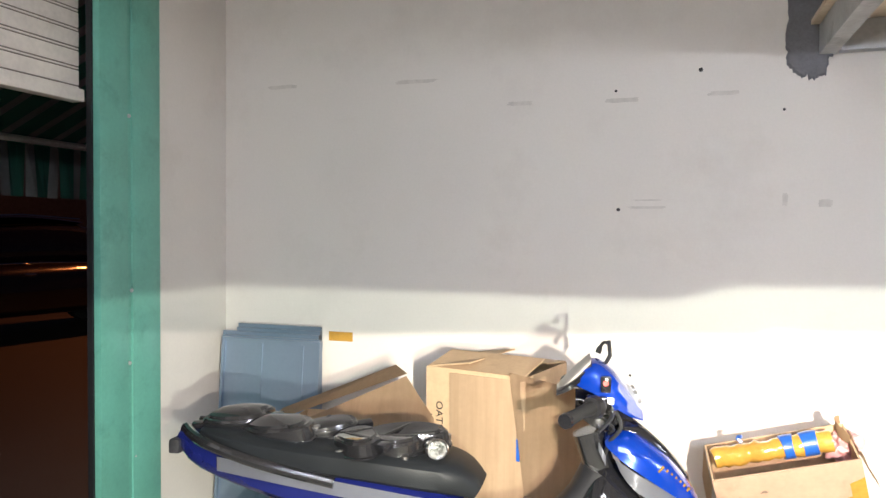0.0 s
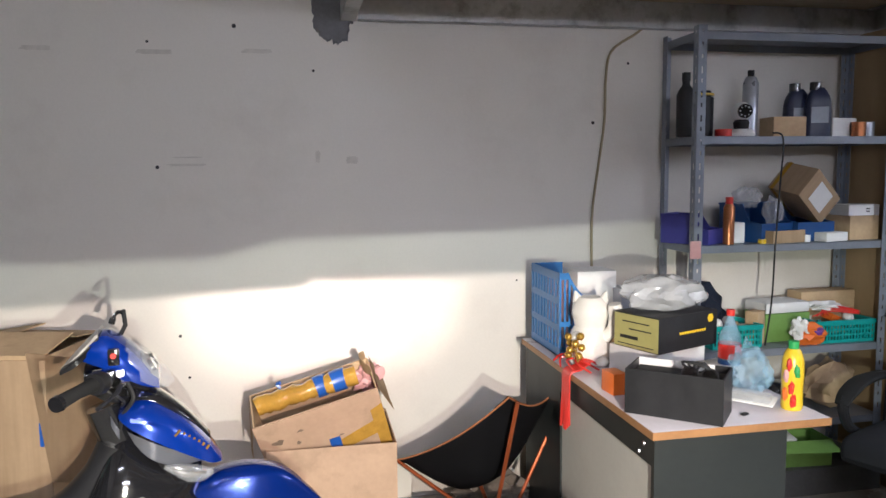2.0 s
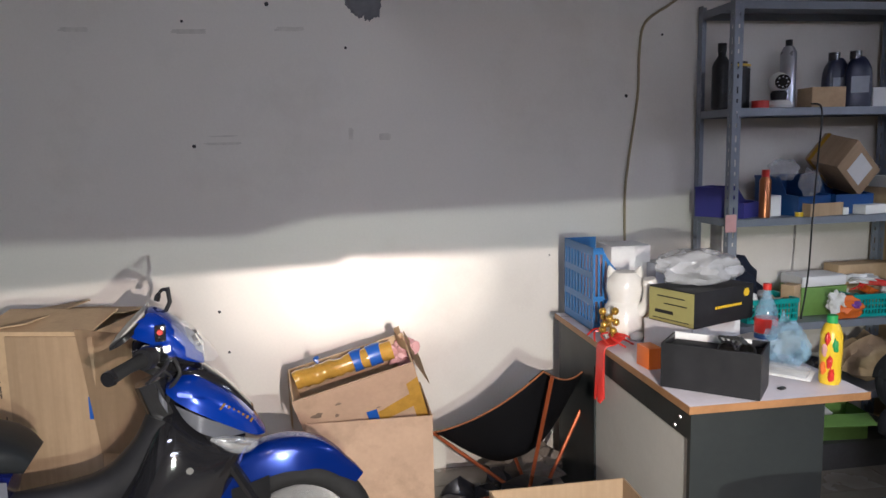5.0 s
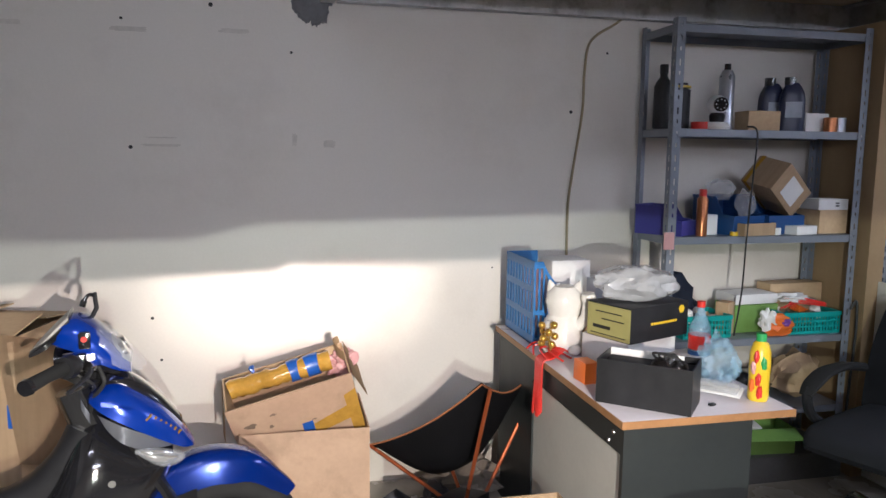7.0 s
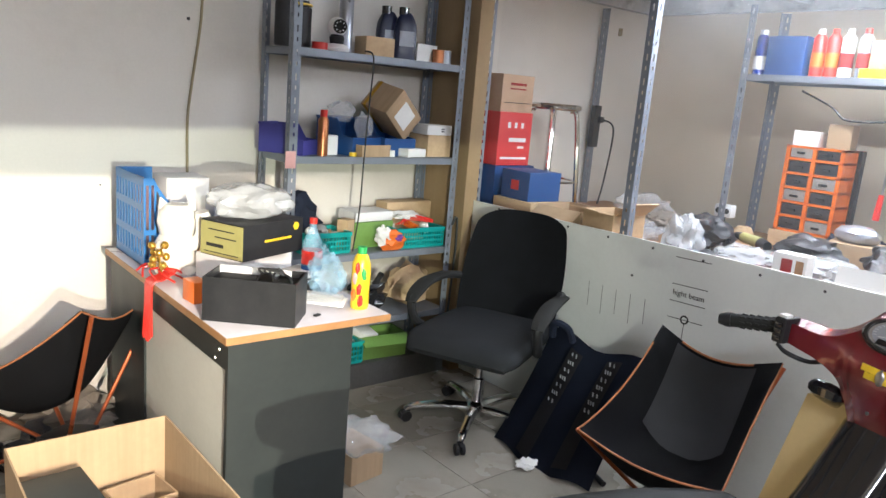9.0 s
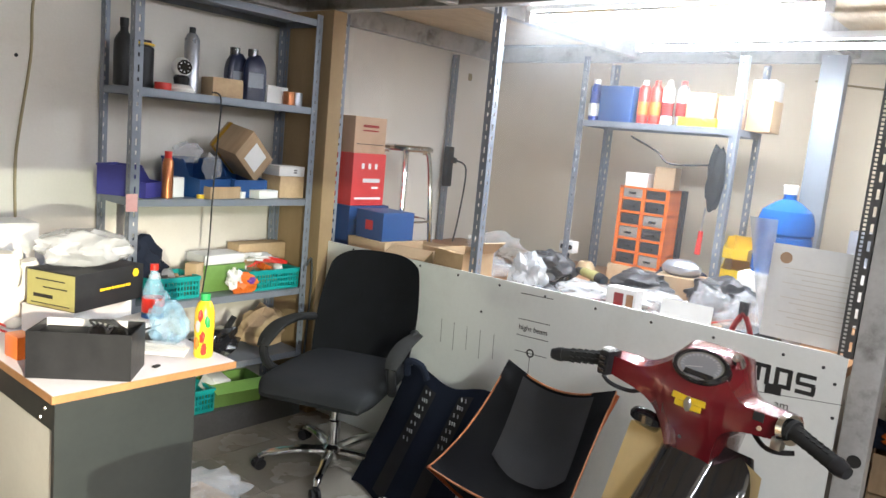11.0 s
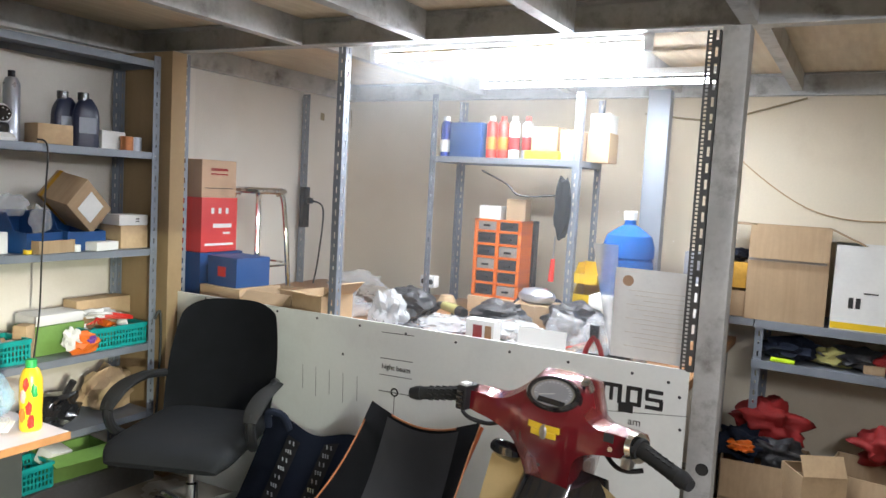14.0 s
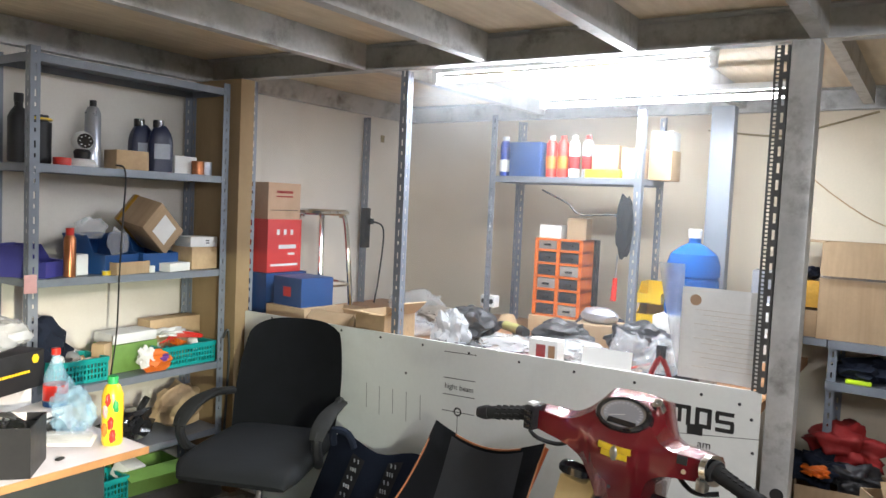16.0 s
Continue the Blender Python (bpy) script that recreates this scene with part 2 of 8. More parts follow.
M = {
    "wall": mat("wall_paint", (0.72, 0.68, 0.62), 0.55, vary=0.05, scale=1.1, fine=90, bump=0.06, dirt=(0.45, 0.39, 0.33), dirt_amount=0.35, dirt_scale=1.4),
    "wall2": mat("cream_wall_paint", (0.72, 0.64, 0.51), 0.6, vary=0.05, scale=1.0, fine=80, bump=0.06, dirt=(0.45, 0.36, 0.25), dirt_amount=0.3, dirt_scale=1.6),
    "render": mat("cement_render", (0.16, 0.16, 0.17), 0.9, vary=0.25, scale=9, fine=80, bump=0.6),
    "smudge": mat("wall_smudge", (0.61, 0.57, 0.515), 0.7, vary=0.12, scale=20),
    "tile": mat("floor_tile", (0.30, 0.275, 0.235), 0.26, vary=0.05, scale=3, fine=40, bump=0.01, dirt=(0.17, 0.14, 0.11), dirt_amount=0.7, dirt_scale=4, island=True),
    "grout": mat("grout", (0.22, 0.19, 0.16), 0.9, vary=0.2),
    "ceiling": mat("ceiling_paint", (0.6, 0.55, 0.48), 0.8, vary=0.08),
    "ply": streaked("loft_plywood", (0.72, 0.62, 0.47), (0.56, 0.45, 0.31), (1.0, 8.0, 1.0), 0.7, 0.6),
    "fibre": streaked("brown_hardboard", (0.34, 0.235, 0.125), (0.26, 0.17, 0.085), (3.0, 3.0, 0.8), 0.7, 0.5, 0.05),
    "steel": mat("grey_primed_steel", (0.47, 0.475, 0.475), 0.45, 0.2, vary=0.2, scale=5, fine=50, bump=0.05, dirt=(0.09, 0.075, 0.06), dirt_amount=0.8, dirt_scale=7),
    "angle": mat("slotted_angle_paint", (0.21, 0.23, 0.27), 0.45, 0.2, vary=0.1, scale=8),
    "angle_dark": mat("dark_slotted_angle", (0.10, 0.10, 0.10), 0.5, 0.4, vary=0.2, scale=8),
    "green": mat("green_shutter_paint", (0.15, 0.42, 0.33), 0.32, 0.0, vary=0.12, scale=4, bump=0.05, dirt=(0.05, 0.16, 0.13), dirt_amount=0.5, dirt_scale=6),
    "slat": mat("shutter_slat_paint", (0.80, 0.76, 0.69), 0.5, 0.05, vary=0.15, scale=5, dirt=(0.2, 0.17, 0.14), dirt_amount=0.5),
    "card": streaked("corrugated_card", (0.40, 0.28, 0.17), (0.31, 0.21, 0.12), (14.0, 14.0, 0.7), 0.85, 0.55, 0.10),
    "card2": mat("plain_card", (0.52, 0.37, 0.22), 0.85, vary=0.12, scale=7, bump=0.08, dirt=(0.25, 0.16, 0.09), dirt_amount=0.5, dirt_scale=5),
    "card3": mat("pinkish_card", (0.50, 0.34, 0.23), 0.85, vary=0.10, scale=6, bump=0.05, dirt=(0.25, 0.17, 0.11), dirt_amount=0.6, dirt_scale=5),
    "cardstain": mat("grease_on_card", (0.20, 0.14, 0.10), 0.7, vary=0.3, scale=40),
    "tape": mat("yellow_packing_tape", (0.48, 0.27, 0.045), 0.12, vary=0.15, scale=15, bump=0.3, coat=0.3),
    "tape_blue": mat("blue_tape", (0.02, 0.10, 0.42), 0.3, vary=0.1),
    "white": mat("white_board", (0.73, 0.75, 0.73), 0.4, vary=0.04, scale=2, fine=60, bump=0.02, dirt=(0.5, 0.5, 0.48), dirt_amount=0.3),
    "letter": mat("worn_grey_print", (0.30, 0.32, 0.34), 0.7, vary=0.35, scale=40),
    "ink": mat("black_marker", (0.02, 0.02, 0.02), 0.6, vary=0.1),
    "pencil": mat("pale_pencil", (0.22, 0.22, 0.22), 0.7, vary=0.2, scale=30),
    "paper": mat("paper", (0.74, 0.735, 0.72), 0.8, vary=0.05, scale=9, bump=0.15),
    "plastic_white": mat("white_plastic", (0.76, 0.76, 0.76), 0.35, vary=0.04),
    "laminate": mat("dark_grey_laminate", (0.030, 0.034, 0.034), 0.42, vary=0.1, scale=10, bump=0.02, spec=0.25),
    "laminate_white": mat("dirty_white_laminate", (0.58, 0.57, 0.52), 0.45, vary=0.06, dirt=(0.35, 0.32, 0.27), dirt_amount=0.4),
    "desk_top": mat("pale_desk_laminate", (0.66, 0.62, 0.66), 0.3, vary=0.05, dirt=(0.4, 0.36, 0.36), dirt_amount=0.35, dirt_scale=6),
    "edge": mat("wood_edge_band", (0.34, 0.17, 0.07), 0.5, vary=0.2, scale=12),
    "black": mat("black_plastic", (0.018, 0.018, 0.02), 0.45, vary=0.2, scale=20, spec=0.3),
    "gloss_black": mat("gloss_black_plastic", (0.012, 0.012, 0.014), 0.12, vary=0.1, coat=0.6),
    "fabric": mat("black_mesh_fabric", (0.014, 0.015, 0.018), 0.85, vary=0.25, scale=10, fine=300, bump=0.35, spec=0.28),
    "fabric2": mat("black_camp_fabric", (0.010, 0.010, 0.012), 0.75, vary=0.25, scale=6, fine=250, bump=0.25, spec=0.2),
    "mesh_grey": mat("grey_mesh_fabric", (0.055, 0.055, 0.06), 0.9, vary=0.15, fine=400, bump=0.3),
    "navy": mat("navy_bag_fabric", (0.012, 0.016, 0.03), 0.85, vary=0.25, scale=8, fine=250, bump=0.3, spec=0.2),
    "orange": mat("orange_piping", (0.30, 0.11, 0.04), 0.6, vary=0.1),
    "pole": mat("anodised_copper_pole", (0.40, 0.10, 0.035), 0.3, 0.6, vary=0.1),
    "chrome": mat("chrome", (0.75, 0.75, 0.75), 0.12, 1.0, vary=0.1),
    "brushed": mat("brushed_metal", (0.45, 0.44, 0.43), 0.3, 1.0, vary=0.15),
    "rubber": mat("rubber", (0.02, 0.02, 0.02), 0.75, vary=0.2, bump=0.1, spec=0.2),
    "blue": mat("blue_metallic_paint", (0.004, 0.040, 0.36), 0.22, 0.35, vary=0.06, fine=400, bump=0, coat=1.0),
    "blue_dark": mat("dark_blue_paint", (0.012, 0.018, 0.14), 0.25, 0.3, vary=0.06, bump=0, coat=1.0),
    "silver": mat("silver_paint", (0.42, 0.44, 0.50), 0.3, 0.6, vary=0.06, bump=0, coat=0.8),
    "gold": mat("gold_decal", (0.55, 0.33, 0.06), 0.25, 0.7, vary=0.1, bump=0),
    "lens": glass("clear_lens", (0.9, 0.93, 0.95), 0.05, 1.0, 1.35),
    "seat": mat("black_vinyl", (0.014, 0.016, 0.018), 0.42, vary=0.15, scale=10, fine=200, bump=0.12, spec=0.22),
    "carbon": weave("carbon_fibre", (0.008, 0.008, 0.009), (0.024, 0.024, 0.026), 330, 0.16, 1.0),
    "red": mat("dark_red_paint", (0.17, 0.010, 0.016), 0.22, 0.25, vary=0.06, bump=0, coat=1.0),
    "tan": mat("cream_plastic", (0.62, 0.49, 0.27), 0.4, vary=0.06),
    "dial": mat("dial_face", (0.30, 0.28, 0.26), 0.3, vary=0.1),
    "dial_dark": mat("dark_dial_face", (0.13, 0.12, 0.11), 0.12, vary=0.3, scale=30),
    "lens_clear": mat("clear_headlight_lens", (0.85, 0.88, 0.92), 0.06, vary=0.05, bump=0.12, fine=40, alpha=0.16, coat=1.0),
    "yellow": mat("yellow_plastic", (0.75, 0.50, 0.02), 0.3, vary=0.05),
    "basket": mat("blue_basket_plastic", (0.03, 0.16, 0.42), 0.4, vary=0.08),
    "teal": mat("teal_basket_plastic", (0.01, 0.30, 0.28), 0.4, vary=0.08),
    "bin": mat("blue_bin_plastic", (0.012, 0.06, 0.20), 0.4, vary=0.08),
    "oil": mat("dark_oil_bottle_plastic", (0.012, 0.018, 0.05), 0.35, vary=0.08),
    "bin2": mat("violet_bin_plastic", (0.05, 0.05, 0.26), 0.45, vary=0.08),
    "film": mat("clear_plastic_film", (0.72, 0.74, 0.78), 0.10, vary=0.08, fine=30, bump=0.7, alpha=0.30, coat=0.5),
    "film_blue": mat("bluish_plastic_film", (0.34, 0.55, 0.72), 0.10, vary=0.08, fine=30, bump=0.7, alpha=0.34, coat=0.5),
    "film_white": mat("milky_plastic_bag", (0.60, 0.61, 0.63), 0.16, vary=0.2, bump=0.8, fine=30, alpha=0.5, coat=0.4),
    "jug": glass("blue_polycarbonate", (0.02, 0.15, 0.55), 0.10, 0.30, 1.3),
    "red_box": mat("red_printed_card", (0.62, 0.05, 0.05), 0.5, vary=0.06),
    "blue_box": mat("blue_printed_card", (0.015, 0.065, 0.22), 0.5, vary=0.1),
    "orange_p": mat("orange_plastic", (0.75, 0.16, 0.02), 0.4, vary=0.06),
    "red_p": mat("red_plastic", (0.62, 0.03, 0.02), 0.35, vary=0.06),
    "green_p": mat("green_plastic", (0.03, 0.33, 0.09), 0.4, vary=0.06),
    "green_card": mat("green_card", (0.16, 0.30, 0.07), 0.6, vary=0.12),
    "pink": mat("pink_foam", (0.62, 0.34, 0.33), 0.4, vary=0.1),
    "purple": mat("purple_print", (0.16, 0.05, 0.30), 0.4, vary=0.1),
    "red_cloth": mat("red_cloth", (0.26, 0.012, 0.012), 0.7, vary=0.25, scale=8, bump=0.3),
    "copper": mat("copper_can", (0.40, 0.15, 0.06), 0.3, 0.7, vary=0.1),
    "steel_panel": mat("blue_grey_steel_panel", (0.18, 0.235, 0.31), 0.32, 0.35, vary=0.08, scale=3),
    "box_yellow": mat("yellow_grey_print", (0.36, 0.33, 0.12), 0.5, vary=0.1),
    "asphalt": mat("asphalt", (0.05, 0.042, 0.036), 0.75, vary=0.2, scale=2, fine=60, bump=0.3),
    "car": mat("dark_car_paint", (0.018, 0.010, 0.008), 0.2, 0.2, vary=0.05, bump=0, coat=1.0),
    "awning": mat("green_awning_cloth", (0.015, 0.10, 0.07), 0.85, vary=0.1),
    "awning2": mat("pale_awning_stripe", (0.16, 0.17, 0.16), 0.85, vary=0.2),
    "tube": glow("tube_glow", (0.93, 0.96, 1.0), 40.0),
    "cable": mat("yellowed_cable", (0.32, 0.26, 0.15), 0.6, vary=0.1),
    "cable_black": mat("black_cable", (0.02, 0.02, 0.02), 0.5, vary=0.1),
    "clay": mat("glazed_white_ceramic", (0.78, 0.75, 0.70), 0.2, vary=0.05, coat=0.5),
    "cloth_grey": mat("dusty_grey_cloth", (0.20, 0.17, 0.14), 0.95, vary=0.3, scale=12, bump=0.5),
    "junk_dark": mat("oily_dark_parts", (0.05, 0.05, 0.055), 0.4, 0.4, vary=0.4, scale=25),
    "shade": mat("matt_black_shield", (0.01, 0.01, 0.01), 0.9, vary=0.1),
}


curtain = bpy.data.materials.new("hazy_clear_curtain")
curtain.use_nodes = True
_n, _l = curtain.node_tree.nodes, curtain.node_tree.links
_n.remove(_n["Principled BSDF"])
_t, _d, _s = _n.new("ShaderNodeBsdfTransparent"), _n.new("ShaderNodeBsdfTranslucent"), _n.new("ShaderNodeMixShader")
_nz, _mr = _n.new("ShaderNodeTexNoise"), _n.new("ShaderNodeMapRange")
_nz.inputs["Scale"].default_value, _nz.inputs["Detail"].default_value = 2.5, 4
_mr.inputs["To Min"].default_value, _mr.inputs["To Max"].default_value = 0.025, 0.085
_l.new(_nz.outputs["Fac"], _mr.inputs["Value"])
_l.new(_mr.outputs[0], _s.inputs["Fac"])
_l.new(_t.outputs[0], _s.inputs[1])
_l.new(_d.outputs[0], _s.inputs[2])
_d.inputs["Color"].default_value = (0.9, 0.92, 0.95, 1)
_l.new(_s.outputs[0], _n["Material Output"].inputs["Surface"])
M["curtain"] = curtain


# ---------------------------------------------------------------- mesh helpers
def mesh_of(name, bm, material, smooth=35):
    me = bpy.data.meshes.new(name)
    bmesh.ops.recalc_face_normals(bm, faces=bm.faces[:])
    bm.to_mesh(me)
    bm.free()
    if smooth:
        me.polygons.foreach_set("use_smooth", [True] * len(me.polygons))
        me.set_sharp_from_angle(angle=radians(smooth))
    me.materials.append(material)
    return me


def part(name, bm, material, parent, label="", smooth=35):
    ob = new(name, mesh_of(name, bm, material, smooth))
    ob.parent = parent
    return tagged(ob, label)


def thing(name, m, label, category, group="", kind=""):
    ob = new(name)
    ob.empty_display_size = 0.05
    ob.matrix_world = m
    return tagged(ob, label, category, group, kind)


def solid(name, bm, material, label, category, m=None, group="", kind="", smooth=35):
    ob = new(name, mesh_of(name, bm, material, smooth))
    if m is not None:
        ob.matrix_world = m
    return tagged(ob, label, category, group, kind)


def B():
    return bmesh.new()


def box(bm, x0, y0, z0, x1, y1, z1, bevel=0.0, m=None):
    c = Matrix.Translation(((x0 + x1) / 2, (y0 + y1) / 2, (z0 + z1) / 2)) @ Matrix.Diagonal((abs(x1 - x0), abs(y1 - y0), abs(z1 - z0), 1))
    r = bmesh.ops.create_cube(bm, size=1, matrix=(m @ c) if m is not None else c)
    if bevel:
        es = list({e for v in r["verts"] for e in v.link_edges})
        bmesh.ops.bevel(bm, geom=es, offset=bevel, segments=2, affect="EDGES", profile=0.6)
    return bm


def quad(bm, *pts):
    bm.faces.new([bm.verts.new(p) for p in pts])
    return bm


def ring_loft(bm, rings, closed=True, caps=True):
    vs = [[bm.verts.new(p) for p in r] for r in rings]
    n = len(vs[0])
    for a, b in zip(vs, vs[1:]):
        for i in range(n if closed else n - 1):
            j = (i + 1) % n
            bm.faces.new((a[i], a[j], b[j], b[i]))
    if caps and closed:
        bm.faces.new(vs[0][::-1])
        bm.faces.new(vs[-1])
    return bm


def tube(bm, pts, r, sides=8, caps=True):
    """A round rod along points; r a number or one per point."""
    pts = [Vector(p) for p in pts]
    rs = r if isinstance(r, (list, tuple)) else [r] * len(pts)
    rings, up = [], None
    for i, p in enumerate(pts):
        t = (pts[min(i + 1, len(pts) - 1)] - pts[max(i - 1, 0)]).normalized()
        if up is None:
            up = t.orthogonal().normalized()
        side = t.cross(up).normalized()
        up = side.cross(t).normalized()
        rings.append([p + (side * math.cos(a) + up * math.sin(a)) * rs[i] for a in (2 * math.pi * k / sides for k in range(sides))])
    return ring_loft(bm, rings, True, caps)


def curve_pts(pts, n=6):
    """Catmull-Rom points through pts."""
    pts = [Vector(p) for p in pts]
    out = []
    for i in range(len(pts) - 1):
        a, b, c, d = pts[max(i - 1, 0)], pts[i], pts[i + 1], pts[min(i + 2, len(pts) - 1)]
        for k in range(n):
            t = k / n
            out.append(0.5 * (2 * b + (c - a) * t + (2 * a - 5 * b + 4 * c - d) * t * t + (3 * b - a - 3 * c + d) * t ** 3))
    return out + [pts[-1]]


def lathe(bm, profile, sides=20, m=None):
    rings = []
    for r, z in profile:
        rings.append([Vector((r * math.cos(a), r * math.sin(a), z)) for a in (2 * math.pi * k / sides for k in range(sides))])
    if m is not None:
        rings = [[m @ p for p in r] for r in rings]
    return ring_loft(bm, rings)


def sweep(bm, rows, sides=14, power=2.6, smooth=4):
    """A body along a path in the xz plane. Rows: (x, z, half width, half thickness[, y])."""
    ctrl = [Vector((r[0], r[1], 0)) for r in rows]
    wid = [Vector((r[2], r[3], r[4] if len(r) > 4 else 0)) for r in rows]
    P, W = curve_pts(ctrl, smooth), curve_pts(wid, smooth)
    rings = []
    for i, p in enumerate(P):
        t = (P[min(i + 1, len(P) - 1)] - P[max(i - 1, 0)]).normalized()
        nx, nz = -t.y, t.x
        w, h, y = max(W[i].x, 0.002), max(W[i].y, 0.002), W[i].z
        ring = []
        for k in range(sides):
            a = 2 * math.pi * k / sides
            c, s = math.cos(a), math.sin(a)
            u = math.copysign(abs(c) ** (2 / power), c) * w
            v = math.copysign(abs(s) ** (2 / power), s) * h
            ring.append(Vector((p.x + nx * v, y + u, p.y + nz * v)))
        rings.append(ring)
    return ring_loft(bm, rings)


def sheet(bm, nu, nv, f, thick=0.0):
    g = [[bm.verts.new(f(i / nu, j / nv)) for j in range(nv + 1)] for i in range(nu + 1)]
    for i in range(nu):
        for j in range(nv):
            bm.faces.new((g[i][j], g[i + 1][j], g[i + 1][j + 1], g[i][j + 1]))
    if thick:
        bmesh.ops.solidify(bm, geom=bm.faces[:], thickness=thick)
    return bm


def crumple(bm, center, size, seed, sub=3, rough=0.45, freq=2.2, flat=0.0):
    """A crumpled lump: bags, rags, wrapped parts."""
    r = bmesh.ops.create_icosphere(bm, subdivisions=sub, radius=1)
    off = Vector((seed * 7.3, seed * 3.1, seed * 1.7))
    for v in r["verts"]:
        d = v.co.normalized()
        k = 1 + rough * noise.noise(d * freq + off) + rough * 0.5 * abs(noise.noise(d * freq * 3 + off)) - rough * 0.25
        v.co = Vector((d.x * size[0] * k, d.y * size[1] * k, d.z * size[2] * k))
        if v.co.z < -size[2] * (1 - flat):
            v.co.z = -size[2] * (1 - flat)
        v.co += Vector(center)
    return bm


def text_mesh(name, body, size, m, material, parent, label=""):
    cu = bpy.data.curves.new(name, "FONT")
    cu.body, cu.size, cu.extrude, cu.align_x, cu.align_y = body, size, 0.0006, "CENTER", "CENTER"
    tmp = new(name, cu)
    bpy.context.view_layer.update()
    me = bpy.data.meshes.new_from_object(tmp.evaluated_get(bpy.context.evaluated_depsgraph_get()))
    bpy.data.objects.remove(tmp)
    bpy.data.curves.remove(cu)
    me.materials.clear()
    me.materials.append(material)
    ob = new(name, me)
    ob.parent = parent
    ob.matrix_local = m
    return tagged(ob, label)


def lattice(bm, f, us, vs, thick):
    """A moulded plate with a hole in every second cell of every second row, in one piece."""
    g = [[bm.verts.new(f(u, v)) for v in vs] for u in us]
    for i in range(len(us) - 1):
        for j in range(len(vs) - 1):
            if i % 2 == 0 or j % 2 == 0:
                bm.faces.new((g[i][j], g[i + 1][j], g[i + 1][j + 1], g[i][j + 1]))
    out = (g[1][0].co - g[0][0].co).cross(g[0][1].co - g[0][0].co).normalized() * thick
    made = bmesh.ops.extrude_face_region(bm, geom=bm.faces[:])
    for v in made["geom"]:
        if isinstance(v, bmesh.types.BMVert):
            v.co += out
    return bm


def bars(n, bar):
    """Edges of n + 1 bars with n gaps between them over 0 to 1."""
    gap = (1 - bar * (n + 1)) / n
    return [v for k in range(n + 1) for v in (k * (bar + gap), k * (bar + gap) + bar)]


def slotted(bm, base, height, dx, dy, w=0.038, pitch=0.05, t=0.0025):
    """An L section of slotted angle standing on base; its flanges reach along dx (x) and dy (y)."""
    x, y, z = base
    n = int(height / pitch)
    for along in (0, 1):
        s = dx if along == 0 else dy

        def strip(u0, u1, z0, z1):
            if along == 0:
                box(bm, x + min(s * u0, s * u1), y - (t / 2), z0, x + max(s * u0, s * u1), y + t / 2, z1)
            else:
                box(bm, x - t / 2, y + min(s * u0, s * u1), z0, x + t / 2, y + max(s * u0, s * u1), z1)

        strip(0, w * 0.40, z, z + height)
        strip(w * 0.60, w, z, z + height)
        for k in range(n + 1):
            z0 = z + k * pitch
            strip(w * 0.40, w * 0.60, z0, min(z0 + pitch * (0.45 if k % 2 else 0.68), z + height))
    return bm


# ---------------------------------------------------------------- the shell of the place
def wall(name, bm, material, label, smooth=0):
    return solid(name, bm, material, label, "wall", kind="structure", smooth=smooth)


bm = box(B(), WEST - 0.15, NORTH, 0, EAST + 0.15, NORTH + 0.15, CEILING)
wall_north = wall("wall_north", bm, M["wall"], "long cream-white painted wall with smudges and nail holes")
bm = box(B(), EAST, SOUTH, 0, EAST + 0.15, NORTH, CEILING)
wall("wall_east", bm, M["wall2"], "cream painted wall behind the work bench")
bm = box(B(), WEST - 0.15, SOUTH - 0.15, 0, EAST + 0.15, SOUTH, CEILING)
wall("wall_south", bm, M["wall2"], "plain cream wall closing the shop")
# shop front: pier, lintel, far pier
bm = box(B(), WEST - 0.15, 3.06, 0, WEST, NORTH, CEILING)
box(bm, WEST - 0.15, -2.4, 2.55, WEST, 3.06, CEILING)
box(bm, WEST - 0.15, SOUTH, 0, WEST, -2.4, CEILING)
wall("wall_west", bm, M["wall"], "white shop front wall beside the shutter opening")
bm = box(B(), WEST - 0.15, SOUTH, CEILING, EAST, NORTH, CEILING + 0.1)
solid("ceiling", bm, M["ceiling"], "plain painted ceiling over the front bay", "ceiling", kind="structure")

# small damage on the long wall
bm = B()
blob = []
for k in range(90):
    a = 2 * math.pi * k / 90
    rx, rz = 0.085, (0.18 if math.sin(a) < 0 else 0.32)
    k2 = 1 + 0.25 * noise.noise(Vector((math.cos(a) * 2.2, math.sin(a) * 2.2, 3.1))) + 0.13 * noise.noise(Vector((a * 9.7, 1, 0)))
    blob.append(Vector((1.50 + rx * math.cos(a) * k2, 0, 2.20 + rz * math.sin(a) * k2)))
vs = [bm.verts.new((p.x, NORTH - 0.009, p.z)) for p in blob]
vb = [bm.verts.new((p.x + (p.x - 1.5) * 0.12, NORTH - 0.001, p.z + (p.z - 2.2) * 0.05)) for p in blob]
bm.faces.new(vs)
for i in range(90):
    bm.faces.new((vs[i], vs[(i + 1) % 90], vb[(i + 1) % 90], vb[i]))
part("cement_patch", bm, M["render"], wall_north, "rough grey cement patch round the steel beam")


def smear(x, z, w, h, seed):
    b = B()
    ring = []
    for k in range(26):
        a = 2 * math.pi * k / 26
        c, s = math.cos(a), math.sin(a)
        q = 1 + 0.35 * noise.noise(Vector((c * 2, s * 2, seed)))
        ring.append(b.verts.new((x + w / 2 * math.copysign(abs(c) ** 0.5, c) * q, NORTH - 0.0025, z + h / 2 * math.copysign(abs(s) ** 0.5, s) * q)))
    b.faces.new(ring)
    part("smudge", b, M["smudge"], wall_north)


